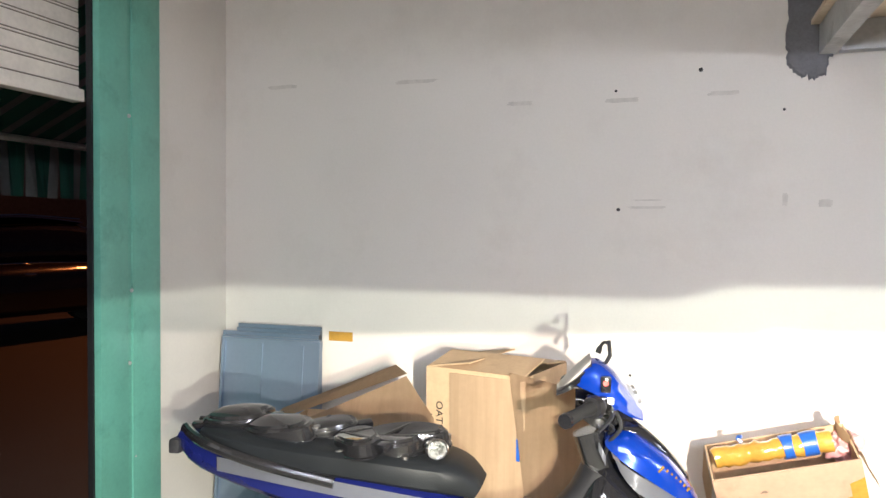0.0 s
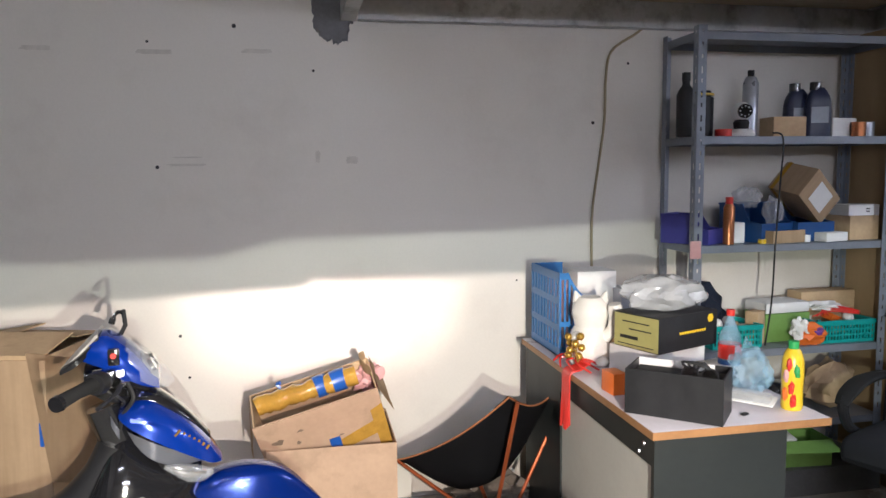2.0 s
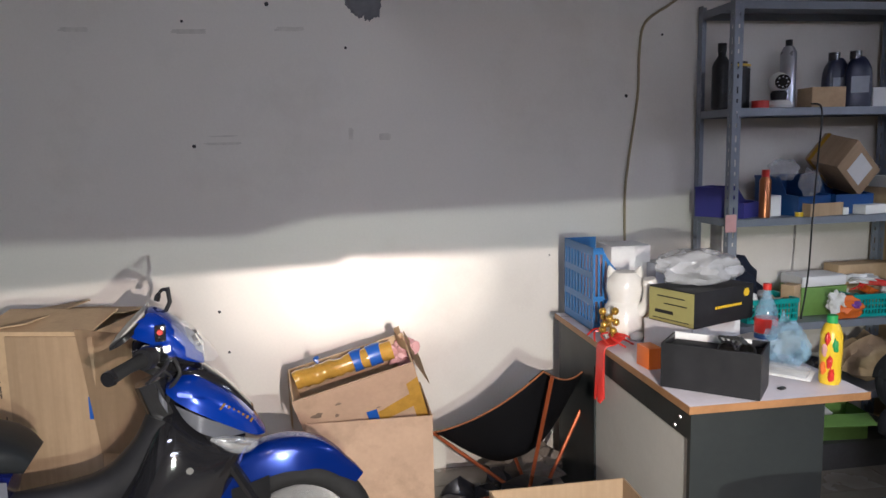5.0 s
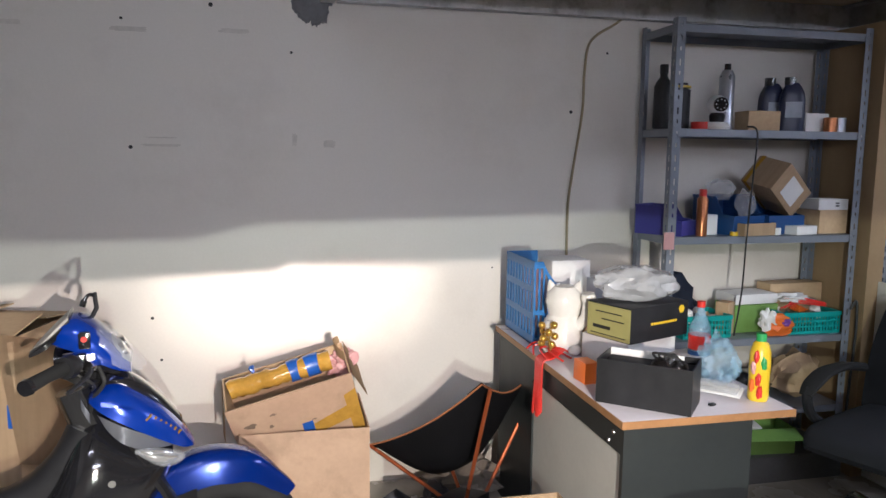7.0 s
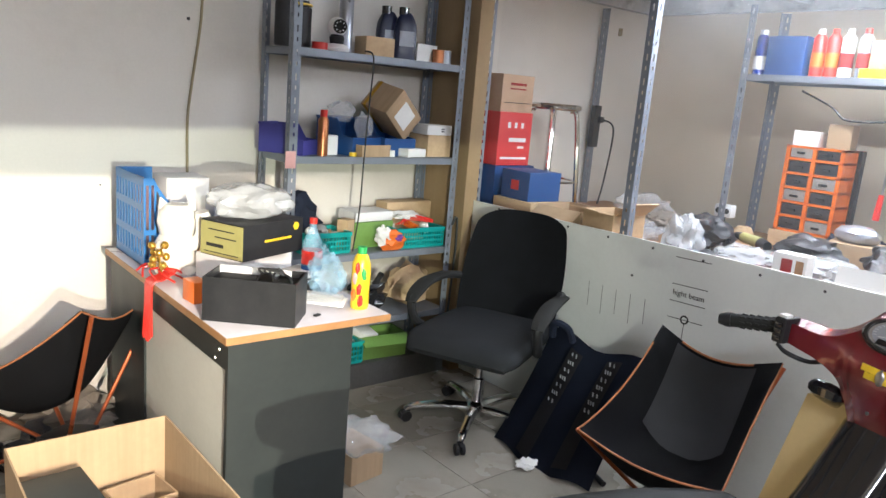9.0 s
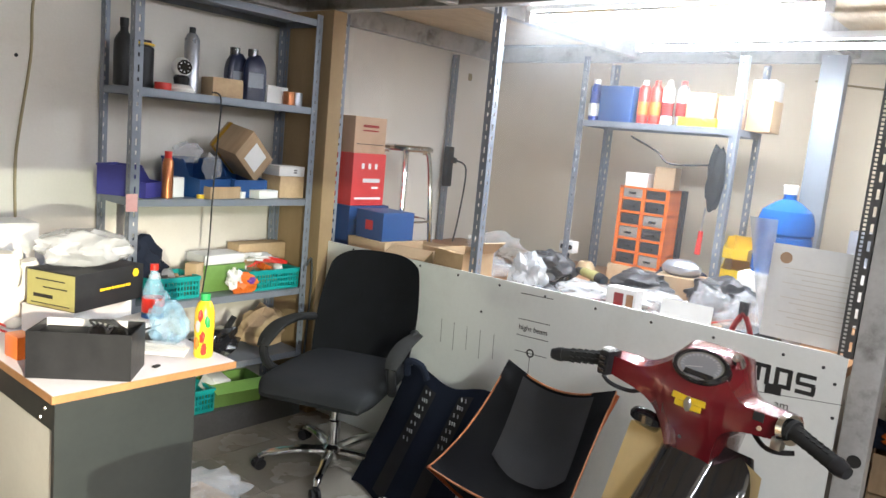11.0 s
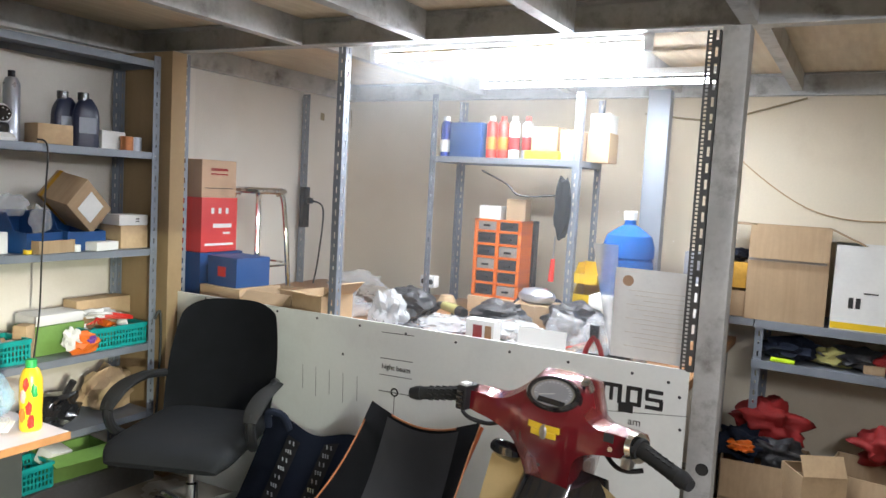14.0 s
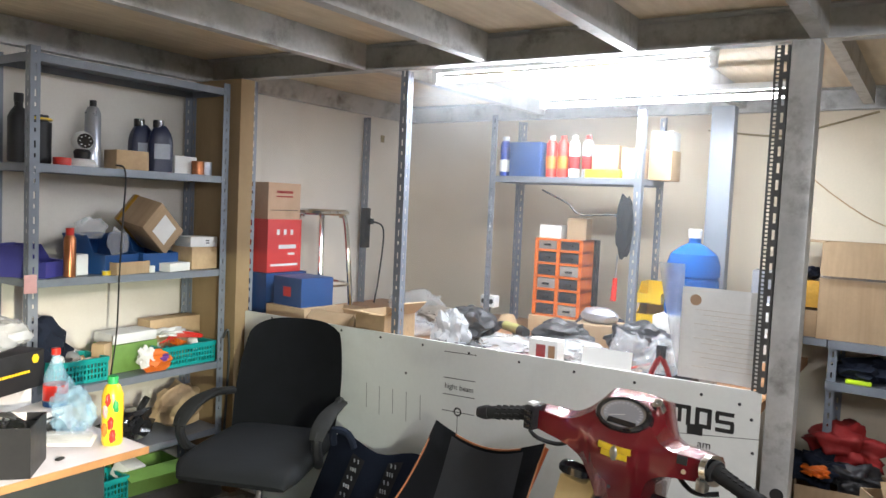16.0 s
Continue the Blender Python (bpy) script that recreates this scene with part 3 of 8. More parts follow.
smear(0.89, 1.514, 0.15, 0.010, 1)
smear(0.89, 1.545, 0.12, 0.006, 6)
smear(1.42, 1.545, 0.02, 0.05, 2)
smear(1.565, 1.53, 0.05, 0.03, 3)
for k, (x, z, w) in enumerate(((-0.84, 2.107, 0.16), (-0.15, 2.097, 0.2), (0.342, 1.974, 0.11), (0.78, 1.968, 0.14), (1.183, 1.979, 0.12))):
    smear(x, z, w, 0.018, 10 + k)
for x, z, r in ((0.756, 2.008, 0.006), (1.095, 2.078, 0.009), (1.411, 1.903, 0.006), (2.662, 1.691, 0.008), (0.772, 1.505, 0.008), (2.83, 1.96, 0.006), (0.83, 0.80, 0.007), (0.86, 0.62, 0.006), (2.3, 0.98, 0.004)):
    b = B()
    bmesh.ops.create_circle(b, cap_ends=True, segments=10, radius=r, matrix=Matrix.Translation((x, NORTH - 0.003, z)) @ Matrix.Rotation(radians(90), 4, "X"))
    part("nail_hole", b, M["ink"], wall_north, "dark nail hole")
b = box(B(), -0.585, NORTH - 0.003, 0.875, -0.46, NORTH, 0.92)
part("tape_strip", b, M["tape"], wall_north, "strip of yellowed masking tape")

# ---------------------------------------------------------------- shutter front
shutter = thing("roller_shutter", pose(WEST, 0, 0), "half-raised steel roller shutter in a green frame", "shutter", kind="structure")
b = B()
box(b, -0.045, 2.705, 0, 0.012, 2.86, 2.75, 0.006)
box(b, -0.16, 2.885, 0, 0.012, 3.058, 2.75, 0.006)
box(b, -0.16, 2.85, 0, 0.004, 2.89, 2.75)
jamb = part("jamb", b, M["green"], shutter, "green painted steel shutter jamb")
b = box(B(), -0.045, 2.695, 0, -0.02, 2.705, 2.55)
part("guide_rail", b, M["black"], shutter, "dark guide rail")
b = B()
box(b, -0.16, -2.4, 0, 0.012, -2.25, 2.75, 0.006)
part("jamb", b, M["green"], shutter, "green painted steel shutter jamb")
for k in range(9):
    z0 = 1.955 + k * 0.075
    b = box(B(), -0.09, -2.25, z0 + 0.017, -0.078, 2.695, z0 + 0.075, 0.003)
    slat = part("slat", b, M["slat"], shutter, "pale ribbed steel slat", smooth=20)
    part("bead", box(B(), -0.088, -2.25, z0 + 0.005, -0.079, 2.695, z0 + 0.012, 0.002), M["slat"], slat, smooth=20)
    part("seam", box(B(), -0.088, -2.25, z0, -0.083, 2.695, z0 + 0.005), M["cloth_grey"], slat, "grimy seam between slats")
    part("seam", box(B(), -0.088, -2.25, z0 + 0.012, -0.083, 2.695, z0 + 0.017), M["cloth_grey"], slat, "grimy seam between slats")
b = box(B(), -0.11, -2.25, 1.905, -0.05, 2.695, 1.955, 0.006)
part("bottom_rail", b, M["slat"], shutter, "pale bottom rail of the shutter")
for y, z in ((2.872, 1.876), (2.885, 1.152), (2.87, 0.85), (2.90, 0.45)):
    b = lathe(B(), [(0.009, 0), (0.008, 0.006), (0.004, 0.009)], 10, pose(0.004, y, z, 0, 90, 0))
    part("bolt", b, M["steel"], shutter, "rusty bolt head")

# ---------------------------------------------------------------- street outside
b = box(B(), -60, -60, -0.35, WEST - 0.15, 60, -0.05)
solid("ground", b, M["asphalt"], "dark asphalt street under sodium light", "street", kind="structure")
awning = thing("awning", pose(0, 0, 0), "green and white striped cloth awning with hanging valance", "awning")
n = 120
y0, y1 = -2.0, 5.6
for half in (0, 1):
    b = B()
    for k in range(n):
        if (k % 3 != 0) != bool(half):
            continue
        a, c = y0 + (y1 - y0) * k / n, y0 + (y1 - y0) * (k + 1) / n
        quad(b, (WEST - 0.2, a, 2.62), (WEST - 0.2, c, 2.62), (-2.8, c, 1.97), (-2.8, a, 1.97))
        quad(b, (-2.81, a, 1.93), (-2.81, c, 1.93), (-2.81 + 0.03 * math.sin(k * 1.7), c, 1.60), (-2.81 + 0.03 * math.sin(k * 1.7 - 1), a, 1.60))
    part("canopy" if half else "stripe", b, M["awning"] if half else M["awning2"], awning, smooth=0)
b = tube(B(), [(-2.8, y0, 1.95), (-2.8, y1, 1.95)], 0.022)
part("front_bar", b, M["slat"], awning, "pale metal front bar")
for y in (y0, y1):
    b = tube(B(), [(-2.8, y, 1.95), (-2.8, y, -0.05)], 0.02)
    part("post", b, M["slat"], awning)


def parked_car(m):
    car = thing("parked_car", m, "dark parked passenger car on the night street", "car")
    # x along the car
    b = sweep(B(), [(-2.2, 0.62, 0.70, 0.20), (-2.05, 0.66, 0.82, 0.32), (-1.0, 0.66, 0.86, 0.36), (0.9, 0.66, 0.86, 0.36), (1.8, 0.60, 0.82, 0.29), (2.2, 0.52, 0.66, 0.18)], 20, 4.0)
    part("body", b, M["car"], car)
    b = sweep(B(), [(-2.0, 1.0, 0.62, 0.06), (-1.6, 1.18, 0.70, 0.24), (-0.4, 1.26, 0.72, 0.30), (0.5, 1.22, 0.70, 0.26), (1.2, 1.0, 0.66, 0.05)], 18, 3.6)
    part("cabin", b, M["gloss_black"], car, "dark tinted glass cabin")
    b = sweep(B(), [(-1.65, 1.50, 0.55, 0.03), (-0.5, 1.585, 0.62, 0.03), (0.4, 1.52, 0.58, 0.025)], 12, 3.0)
    part("roof", b, M["car"], car)
    for x in (-1.35, 1.35):
        for y in (-0.8, 0.8):
            b = lathe(B(), [(0.0, -0.1), (0.25, -0.1), (0.32, -0.08), (0.33, 0), (0.32, 0.08), (0.25, 0.1), (0.0, 0.1)], 20, pose(x, y, 0.33, 90, 0, 0))
            wheel = part("wheel", b, M["rubber"], car)
            b = lathe(B(), [(0.0, -0.115), (0.2, -0.11), (0.22, -0.09), (0.2, 0.09), (0.0, 0.115)], 14, pose(x, y, 0.33, 90, 0, 0))
            part("rim", b, M["brushed"], wheel)
    for y in (-0.55, 0.55):
        b = box(B(), 2.08, y - 0.16, 0.6, 2.2, y + 0.16, 0.72, 0.03)
        part("headlight", b, M["lens"], car)
    for y in (-0.87, 0.87):
        b = box(B(), -0.6, y - 0.012, 0.86, -0.45, y + 0.012, 0.885, 0.004)
        part("door_handle", b, M["chrome"], car)
    # thin chrome rods added as the car's glints of street light
    for y in (-0.868, 0.868):
        part("window_glint", tube(B(), [(-1.7, y * 0.97, 1.0), (-0.4, y, 1.015), (1.2, y * 0.97, 0.97)], 0.012, 6), M["chrome"], car, "chrome line imitating a glint below the windows")
        part("roof_glint", tube(B(), [(-1.5, y * 0.7, 1.56), (-0.5, y * 0.76, 1.615), (0.3, y * 0.72, 1.57)], 0.014, 6), M["chrome"], car, "chrome line imitating a glint along the roof")
    return car


# made-up slab that hides the sky and gives the far street its brown tone
b = box(B(), -22, -40, -0.05, -21.5, 60, 5.0)
solid("backdrop", b, M["render"], "plain dark backdrop added behind the night street", "wall", kind="structure")
parked_car(pose(-7.4, 8.2, -0.05, 0, 0, 78))

# ---------------------------------------------------------------- loft: steel frame and deck
loft = thing("loft_frame", pose(0, 0, 0), "grey welded steel loft frame with plywood deck", "loft", kind="structure")


def channel(name, x0, y0, x1, y1, z0=STEEL, h=0.115, w=0.05):
    """A C section lying between two points, its web on the right of its way."""
    b = B()
    d = Vector((x1 - x0, y1 - y0, 0))
    L = d.length
    d.normalize()
    mm = Matrix.Translation((x0, y0, z0)) @ Matrix.Rotation(math.atan2(d.y, d.x), 4, "Z")
    box(b, 0, -w / 2, 0, L, -w / 2 + 0.006, h, 0, mm)
    box(b, 0, -w / 2 + 0.006, 0, L, w / 2, 0.006, 0, mm)
    box(b, 0, -w / 2 + 0.006, h - 0.006, L, w / 2, h, 0, mm)
    return part(name, b, M["steel"], loft)


channel("main_beam", board_x(-2.6) + 0.03, -2.6, board_x(NORTH) + 0.03, NORTH, w=0.06)
channel("edge_beam", LOFT + 0.06, NORTH, LOFT + 0.06, SOUTH + 0.3, w=0.06)
channel("wall_beam", LOFT + 0.10, NORTH - 0.035, EAST, NORTH - 0.035)
channel("wall_beam", EAST - 0.035, SOUTH + 0.3, EAST - 0.035, NORTH)
for k in range(9):
    y = 2.47 - 0.618 * k
    channel("joist", LOFT + 0.10, y, board_x(y) - 0.002, y, z0=STEEL + 0.002)
    channel("joist", board_x(y) + 0.066, y - (0.02 if k else 0.0), EAST - 0.065, y - 0.02, z0=STEEL + 0.022, h=0.09)
b = box(B(), LOFT, SOUTH + 0.2, STEEL + 0.118, EAST, NORTH, STEEL + 0.136)
solid("loft_deck", b, M["ply"], "stained plywood loft floor seen from below", "ceiling", kind="structure")
b = box(B(), 4.150, 0.609, 0, 4.240, 0.697, STEEL, 0.008)
post = part("column", b, M["steel"], loft, "grey square steel column with chipped paint")
b = lathe(B(), [(0.022, 0), (0.021, 0.002), (0.0, 0.002)], 20, pose(4.148, 0.642, 0.60, 0, -90, 0))
part("sticker", b, M["ink"], loft, "round black sticker")
b = B()
z0, z1, n = 0.93, STEEL - 0.012, 21
pitch = (z1 - z0) / n
for y0_, y1_ in ((0.700, 0.707), (0.7165, 0.729), (0.7385, 0.746)):
    box(b, 4.156, y0_, z0, 4.159, y1_, z1)
for k in range(n):
    z = z0 + pitch * k
    box(b, 4.156, 0.707, z, 4.159, 0.7165, z + pitch * 0.42)
    for q, wide in ((0.0, 0.10), (0.24, 0.09), (0.48, 0.10), (0.74, 0.09)):
        box(b, 4.156, 0.729, z + pitch * q, 4.159, 0.7385, z + pitch * (q + wide))
box(b, 4.159, 0.700, z0, 4.200, 0.703, z1)
part("slotted_post", b, M["angle_dark"], loft, "dark slotted angle beside the column", smooth=0)
b = slotted(B(), (board_x(2.22) + 0.014, 2.222, 0.90), STEEL - 0.91, 1, 1)
part("slotted_post", b, M["angle"], loft, "grey slotted angle upright", smooth=0)
b = slotted(B(), (board_x(3.17) + 0.014, 3.172, 0.3), STEEL - 0.31, 1, 1)
part("slotted_post", b, M["angle"], loft, "grey slotted angle upright", smooth=0)

b = sheet(B(), 24, 10, lambda u, v: Vector((board_x(0.75 + 2.40 * u) + 0.062 + 0.006 * math.sin(u * 40) * (0.3 + 0.7 * v), 0.75 + 2.40 * u, 0.936 + 1.17 * v)))
solid("plastic_curtain", b, M["curtain"], "hazy clear plastic sheet hung across the bench opening", "curtain")

# brown hardboard cheek between the shelf and the partition
b = box(B(), 3.965, 3.16, 0, 3.98, NORTH - 0.002, 2.10)
box(b, 3.98, 3.16, 0, 4.05, 3.172, 2.10)
solid("hardboard_panel", b, M["fibre"], "brown hardboard panel closing the side of the shelf", "panel", kind="structure")

# ---------------------------------------------------------------- partition board with aiming marks
board = thing("partition_board", pose(board_x(0), 0, 0, 0, 0, math.degrees(math.atan(SKEW))), "white melamine partition board with hand-drawn aiming marks", "partition", kind="structure")
b = box(B(), 0, 0.712, 0.0, 0.012, 3.17, 0.935, 0.002)
part("panel", b, M["white"], board)


def at_board(y, z):
    """Marks laid out on a square board, carried to the skewed one."""
    k = (board_x(y) - 1.536) / 2.524
    return 0.238 + (y - 0.238) * k, 1.52 - (1.52 - z) * k


b = box(B(), 0.012, 3.172, 0.0, -0.004, 3.235, 0.93)
part("edge_strip", b, M["white"], board)


def mark(y0, z0, y1, z1, w=0.003, ink="ink"):
    b = B()
    (y0, z0), (y1, z1) = at_board(y0, z0), at_board(y1, z1)
    d = Vector((0, y1 - y0, z1 - z0)).normalized()
    nrm = Vector((0, -d.z, d.y)) * w / 2
    p, q = Vector((-0.0012, y0, z0)), Vector((-0.0012, y1, z1))
    quad(b, p + nrm, q + nrm, q - nrm, p - nrm)
    part("marker_line", b, M[ink], board, smooth=0)


for z in (0.905, 0.795, 0.725, 0.655):
    mark(1.945, z, 1.785, z + 0.006)
for k in range(5):
    y = 2.365 - 0.076 * k
    mark(y, 0.695, y - 0.004, 0.585 - (0.02 if k % 2 else 0), 0.003, "pencil")
mark(1.866, 0.642, 1.866, 0.50)
mark(1.0, 0.762, 0.69, 0.80, 0.002)
b = B()
rings = []
for r in (0.012, 0.019):
    rings.append([Vector((-0.0018, at_board(1.866, 0.660)[0] + r * math.cos(a), at_board(1.866, 0.660)[1] + r * math.sin(a))) for a in (2 * math.pi * k / 24 for k in range(24))])
ring_loft(b, rings, True, False)
part("marker_ring", b, M["ink"], board, smooth=0)
text_mesh("handwriting", "hight beam", 0.032, pose(-0.0018, *at_board(1.864, 0.762), 90, 0, -90), M["ink"], board, "handwritten words in black marker")
text_mesh("handwriting", "am", 0.04, pose(-0.0018, *at_board(0.865, 0.745), 90, 0, -90), M["ink"], board, "handwritten letters in black marker")
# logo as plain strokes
for y, z, w, h in ((0.995, 0.835, 0.015, 0.07), (0.965, 0.835, 0.013, 0.055), (0.935, 0.835, 0.015, 0.07), (0.965, 0.863, 0.07, 0.014), (0.905, 0.835, 0.015, 0.07), (0.865, 0.835, 0.015, 0.07), (0.885, 0.863, 0.05, 0.014), (0.885, 0.807, 0.05, 0.014), (0.815, 0.863, 0.06, 0.014), (0.815, 0.835, 0.06, 0.013), (0.815, 0.807, 0.06, 0.014), (0.84, 0.85, 0.013, 0.03), (0.79, 0.82, 0.013, 0.03)):
    y, z = at_board(y - 0.012, z)
    b = box(B(), -0.0022, y - w / 2, z - h / 2, -0.0002, y + w / 2, z + h / 2)
    part("logo_stroke", b, M["ink"], board, smooth=0)
b = box(B(), -0.003, 0.895, 0.748, -0.0002, 0.948, 0.784)
part("sticker", b, M["ink"], board, "torn black sticker")
for y, z in [(3.0 - 0.235 * k, 0.915) for k in range(10)] + [(2.144, 0.778), (0.72, 0.86), (0.71, 0.75), (0.76, 0.905)]:
    b = lathe(B(), [(0.006, 0), (0.005, 0.002), (0.0, 0.002)], 10, pose(0, *at_board(y, z), 0, -90, 0))
    part("screw", b, M["junk_dark"], board)

# ---------------------------------------------------------------- fluorescent tubes
def tube_lamp(m, label):
    t = thing("tube_lamp", m, label, "lamp")
    b = box(B(), -0.62, -0.02, 0.03, 0.62, 0.02, 0.062, 0.004)
    part("batten", b, M["plastic_white"], t)
    b = tube(B(), [(-0.595, 0, 0), (0.595, 0, 0)], 0.013, 12)
    part("glass_tube", b, M["tube"], t, "glowing white glass tube")
    for x in (-0.605, 0.605):
        b = box(B(), x - 0.014, -0.018, -0.02, x + 0.014, 0.018, 0.035, 0.004)
        part("holder", b, M["plastic_white"], t)
    return t


tube_lamp(pose(4.24, 1.57, 2.075, 0, 0, 90), "lit white fluorescent tube under the loft deck")
tube_lamp(pose(5.07, 1.45, 2.075, 0, 0, 90), "lit white fluorescent tube over the work bench")
tube_lamp(pose(0.5, -0.5, 3.238, 0, 0, 0), "lit fluorescent tube on the high ceiling")
# body of the fill lamp added in the aisle, out of view
tube_lamp(pose(1.9, -0.7, 2.08, 0, 0, 0), "unseen tube lamp added under the loft as fill light")

# ---------------------------------------------------------------- unseen stand added behind the viewer, its plates shape the headlight beam
stand = thing("beam_shield_stand", pose(LAMP_A.x, LAMP_A.y, 0), "unseen stand added to hold the plates that shape the headlight beam", "headlight")
b = box(B(), -0.16, -0.18, 0, 0.16, 0.02, 0.03, 0.005)
part("foot", b, M["black"], stand)
b = tube(B(), [(0, -0.1, 0.03), (0, -0.1, 1.52)], 0.018)
part("pole", b, M["black"], stand)
D = 0.10


def shield(lamp_pos, steps, name):
    """A shutter plate D in front of the bulb whose lower edge throws the cutoff line: (wall x, wall z) corners."""
    k = D / (NORTH - lamp_pos.y)
    b = B()
    low = [Vector((lamp_pos.x + (x - lamp_pos.x) * k, lamp_pos.y + D, lamp_pos.z + (z - lamp_pos.z) * k)) for x, z in steps]
    low = [Vector((low[0].x - 0.25, low[0].y, low[0].z))] + low + [Vector((low[-1].x + 0.25, low[-1].y, low[-1].z))]
    off = Vector((stand.location.x, stand.location.y, 0))
    for p, q in zip(low, low[1:]):
        quad(b, p - off, q - off, Vector((q.x, q.y - 0.0, lamp_pos.z + 0.11)) - off, Vector((p.x, p.y, lamp_pos.z + 0.11)) - off)
    for p, q in ((low[0], low[-1]),):
        z = lamp_pos.z + 0.11
        quad(b, Vector((p.x, p.y, z)) - off, Vector((q.x, q.y, z)) - off, Vector((q.x, q.y - 0.25, z)) - off, Vector((p.x, p.y - 0.25, z)) - off)
    part(name, b, M["shade"], stand, "matt black cut-off shield", smooth=0)


shield(LAMP_A, [(-1.16, 1.126), (0.55, 1.122), (0.98, 1.122), (1.25, 1.19), (2.3, 1.212), (2.9, 1.232)], "shield")
shield(LAMP_B, [(-0.9, 0.885), (0.036, 0.938), (0.6, 0.962), (1.33, 0.985), (1.39, 1.015), (1.9, 1.015), (2.4, 1.014)], "shield")

# ---------------------------------------------------------------- steel shelf units
def shelf_unit(m, w, d, levels, height, label, dark=False):
    """Slotted angle shelving; local origin at the front left foot, x to the right, y to the back."""
    s = thing("shelf_unit", m, label, "shelf")
    for x, dx in ((0, 1), (w, -1)):
        for y, dy in ((0, 1), (d, -1)):
            b = slotted(B(), (x, y, 0), height, dx, dy)
            part("upright", b, M["angle"], s, smooth=0)
    for z in levels:
        b = B()
        box(b, 0.004, 0.004, z - 0.032, w - 0.004, 0.007, z)
        box(b, 0.004, d - 0.007, z - 0.032, w - 0.004, d - 0.004, z)
        box(b, 0.004, 0.007, z - 0.032, 0.007, d - 0.007, z)
        box(b, w - 0.007, 0.007, z - 0.032, w - 0.004, d - 0.007, z)
        box(b, 0.004, 0.004, z - 0.001, w - 0.004, d - 0.004, z + 0.001)
        sh = part("shelf_board", b, M["angle"], s, "grey painted steel shelf board", smooth=0)
        for x in (0.022, w - 0.022):
            bb = lathe(B(), [(0.007, 0), (0.006, 0.004), (0, 0.004)], 8, pose(x, 0.003, z - 0.016, 90, 0, 0))
            part("bolt", bb, M["brushed"], sh)
    return s


SX, SY = 2.978, 3.215
shelf_unit(pose(SX, SY, 0), 0.965, 0.30, (0.34, 0.68, 1.147, 1.612, 2.045), 2.07, "grey slotted-angle steel shelf loaded with workshop supplies")


def carton(name, m, w, d, h, label, material="card", open_top=False, flaps=(), t=0.005, tape=False):
    """A carton: origin at the middle of its base. flaps: opening angles of the front, back, left and right flap."""
    c = thing(name, m, label, "box")
    mt = M[material]
    if open_top:
        for nm, q in (("front_wall", (-w / 2, -d / 2, 0, w / 2, -d / 2 + t, h)), ("back_wall", (-w / 2, d / 2 - t, 0, w / 2, d / 2, h)), ("side_wall", (-w / 2, -d / 2 + t, 0, -w / 2 + t, d / 2 - t, h)), ("side_wall", (w / 2 - t, -d / 2 + t, 0, w / 2, d / 2 - t, h)), ("base", (-w / 2 + t, -d / 2 + t, 0, w / 2 - t, d / 2 - t, t))):
            part(nm, box(B(), *q), mt, c)
    else:
        part("body", box(B(), -w / 2, -d / 2, 0, w / 2, d / 2, h, 0.003), mt, c)
    for side, ang in flaps:
        b = B()
        if side in "fb":
            L = d / 2
            box(b, -w / 2 + 0.004, 0, 0, w / 2 - 0.004, L * 0.96, t)
            mm = pose(0, (-d / 2 if side == "f" else d / 2), h, 0, 0, 0 if side == "f" else 180) @ pose(0, 0, 0, ang, 0, 0)
        else:
            L = min(d, w) / 2
            box(b, -d / 2 + 0.004, 0, 0, d / 2 - 0.004, L * 0.96, t)
            mm = pose((-w / 2 if side == "l" else w / 2), 0, h, 0, 0, -90 if side == "l" else 90) @ pose(0, 0, 0, ang, 0, 0)
        bmesh.ops.transform(b, matrix=mm, verts=b.verts[:])
        part("flap", b, mt, c)
    if tape:
        b = box(B(), -w / 2 - 0.0012, -0.024, h - 0.06, w / 2 + 0.0012, 0.024, h + 0.0012)
        part("tape", b, M["tape"], c, "strip of packing tape")
    return c


def print_bars(parent, m, rows, material="ink"):
    """Unreadable print as plain bars on a face: rows of (x, z, width, height)."""
    b = B()
    for x, z, w, h in rows:
        box(b, x - w / 2, -0.0012, z - h / 2, x + w / 2, -0.0002, z + h / 2)
    bmesh.ops.transform(b, matrix=m, verts=b.verts[:])
    part("print", b, M[material], parent, smooth=0)


def bottle(name, m, profile, material, label, cap=None, band=None, category="bottle"):
    t = thing(name, m, label, category)
    part("body", lathe(B(), profile, 18), M[material], t)
    if cap:
        part("cap", lathe(B(), cap[0], 14), M[cap[1]], t)
    if band:
        r, z0, z1, mt = band
        part("label_band", lathe(B(), [(r - 0.002, z0), (r, z0), (r, z1), (r - 0.002, z1)], 18), M[mt], t, "printed label")
    return t


def jar_profile(r, h, neck=0.4, shoulder=0.75):
    return [(0.0, 0), (r * 0.92, 0), (r, r * 0.15), (r, h * shoulder), (r * 0.8, h * (shoulder + 0.08)), (r * neck, h * 0.93), (r * neck, h), (0, h)]


# --- upper shelf
Z1, Z2, Z3, Z4 = 1.614, 1.149, 0.682, 0.342
bottle("black_canister", pose(3.07, 3.36, Z1), [(0, 0), (0.062, 0), (0.062, 0.17), (0.05, 0.175), (0.05, 0.20), (0.0, 0.20)], "black", "ribbed black canister with a yellow rim", ([(0.055, 0.178), (0.064, 0.18), (0.064, 0.188), (0, 0.188)], "yellow"), category="canister")
bottle("black_bottle", pose(2.99, 3.33, Z1), jar_profile(0.04, 0.24), "black", "dark bottle of spray fluid", ([(0.018, 0.24), (0.018, 0.275), (0, 0.275)], "black"))


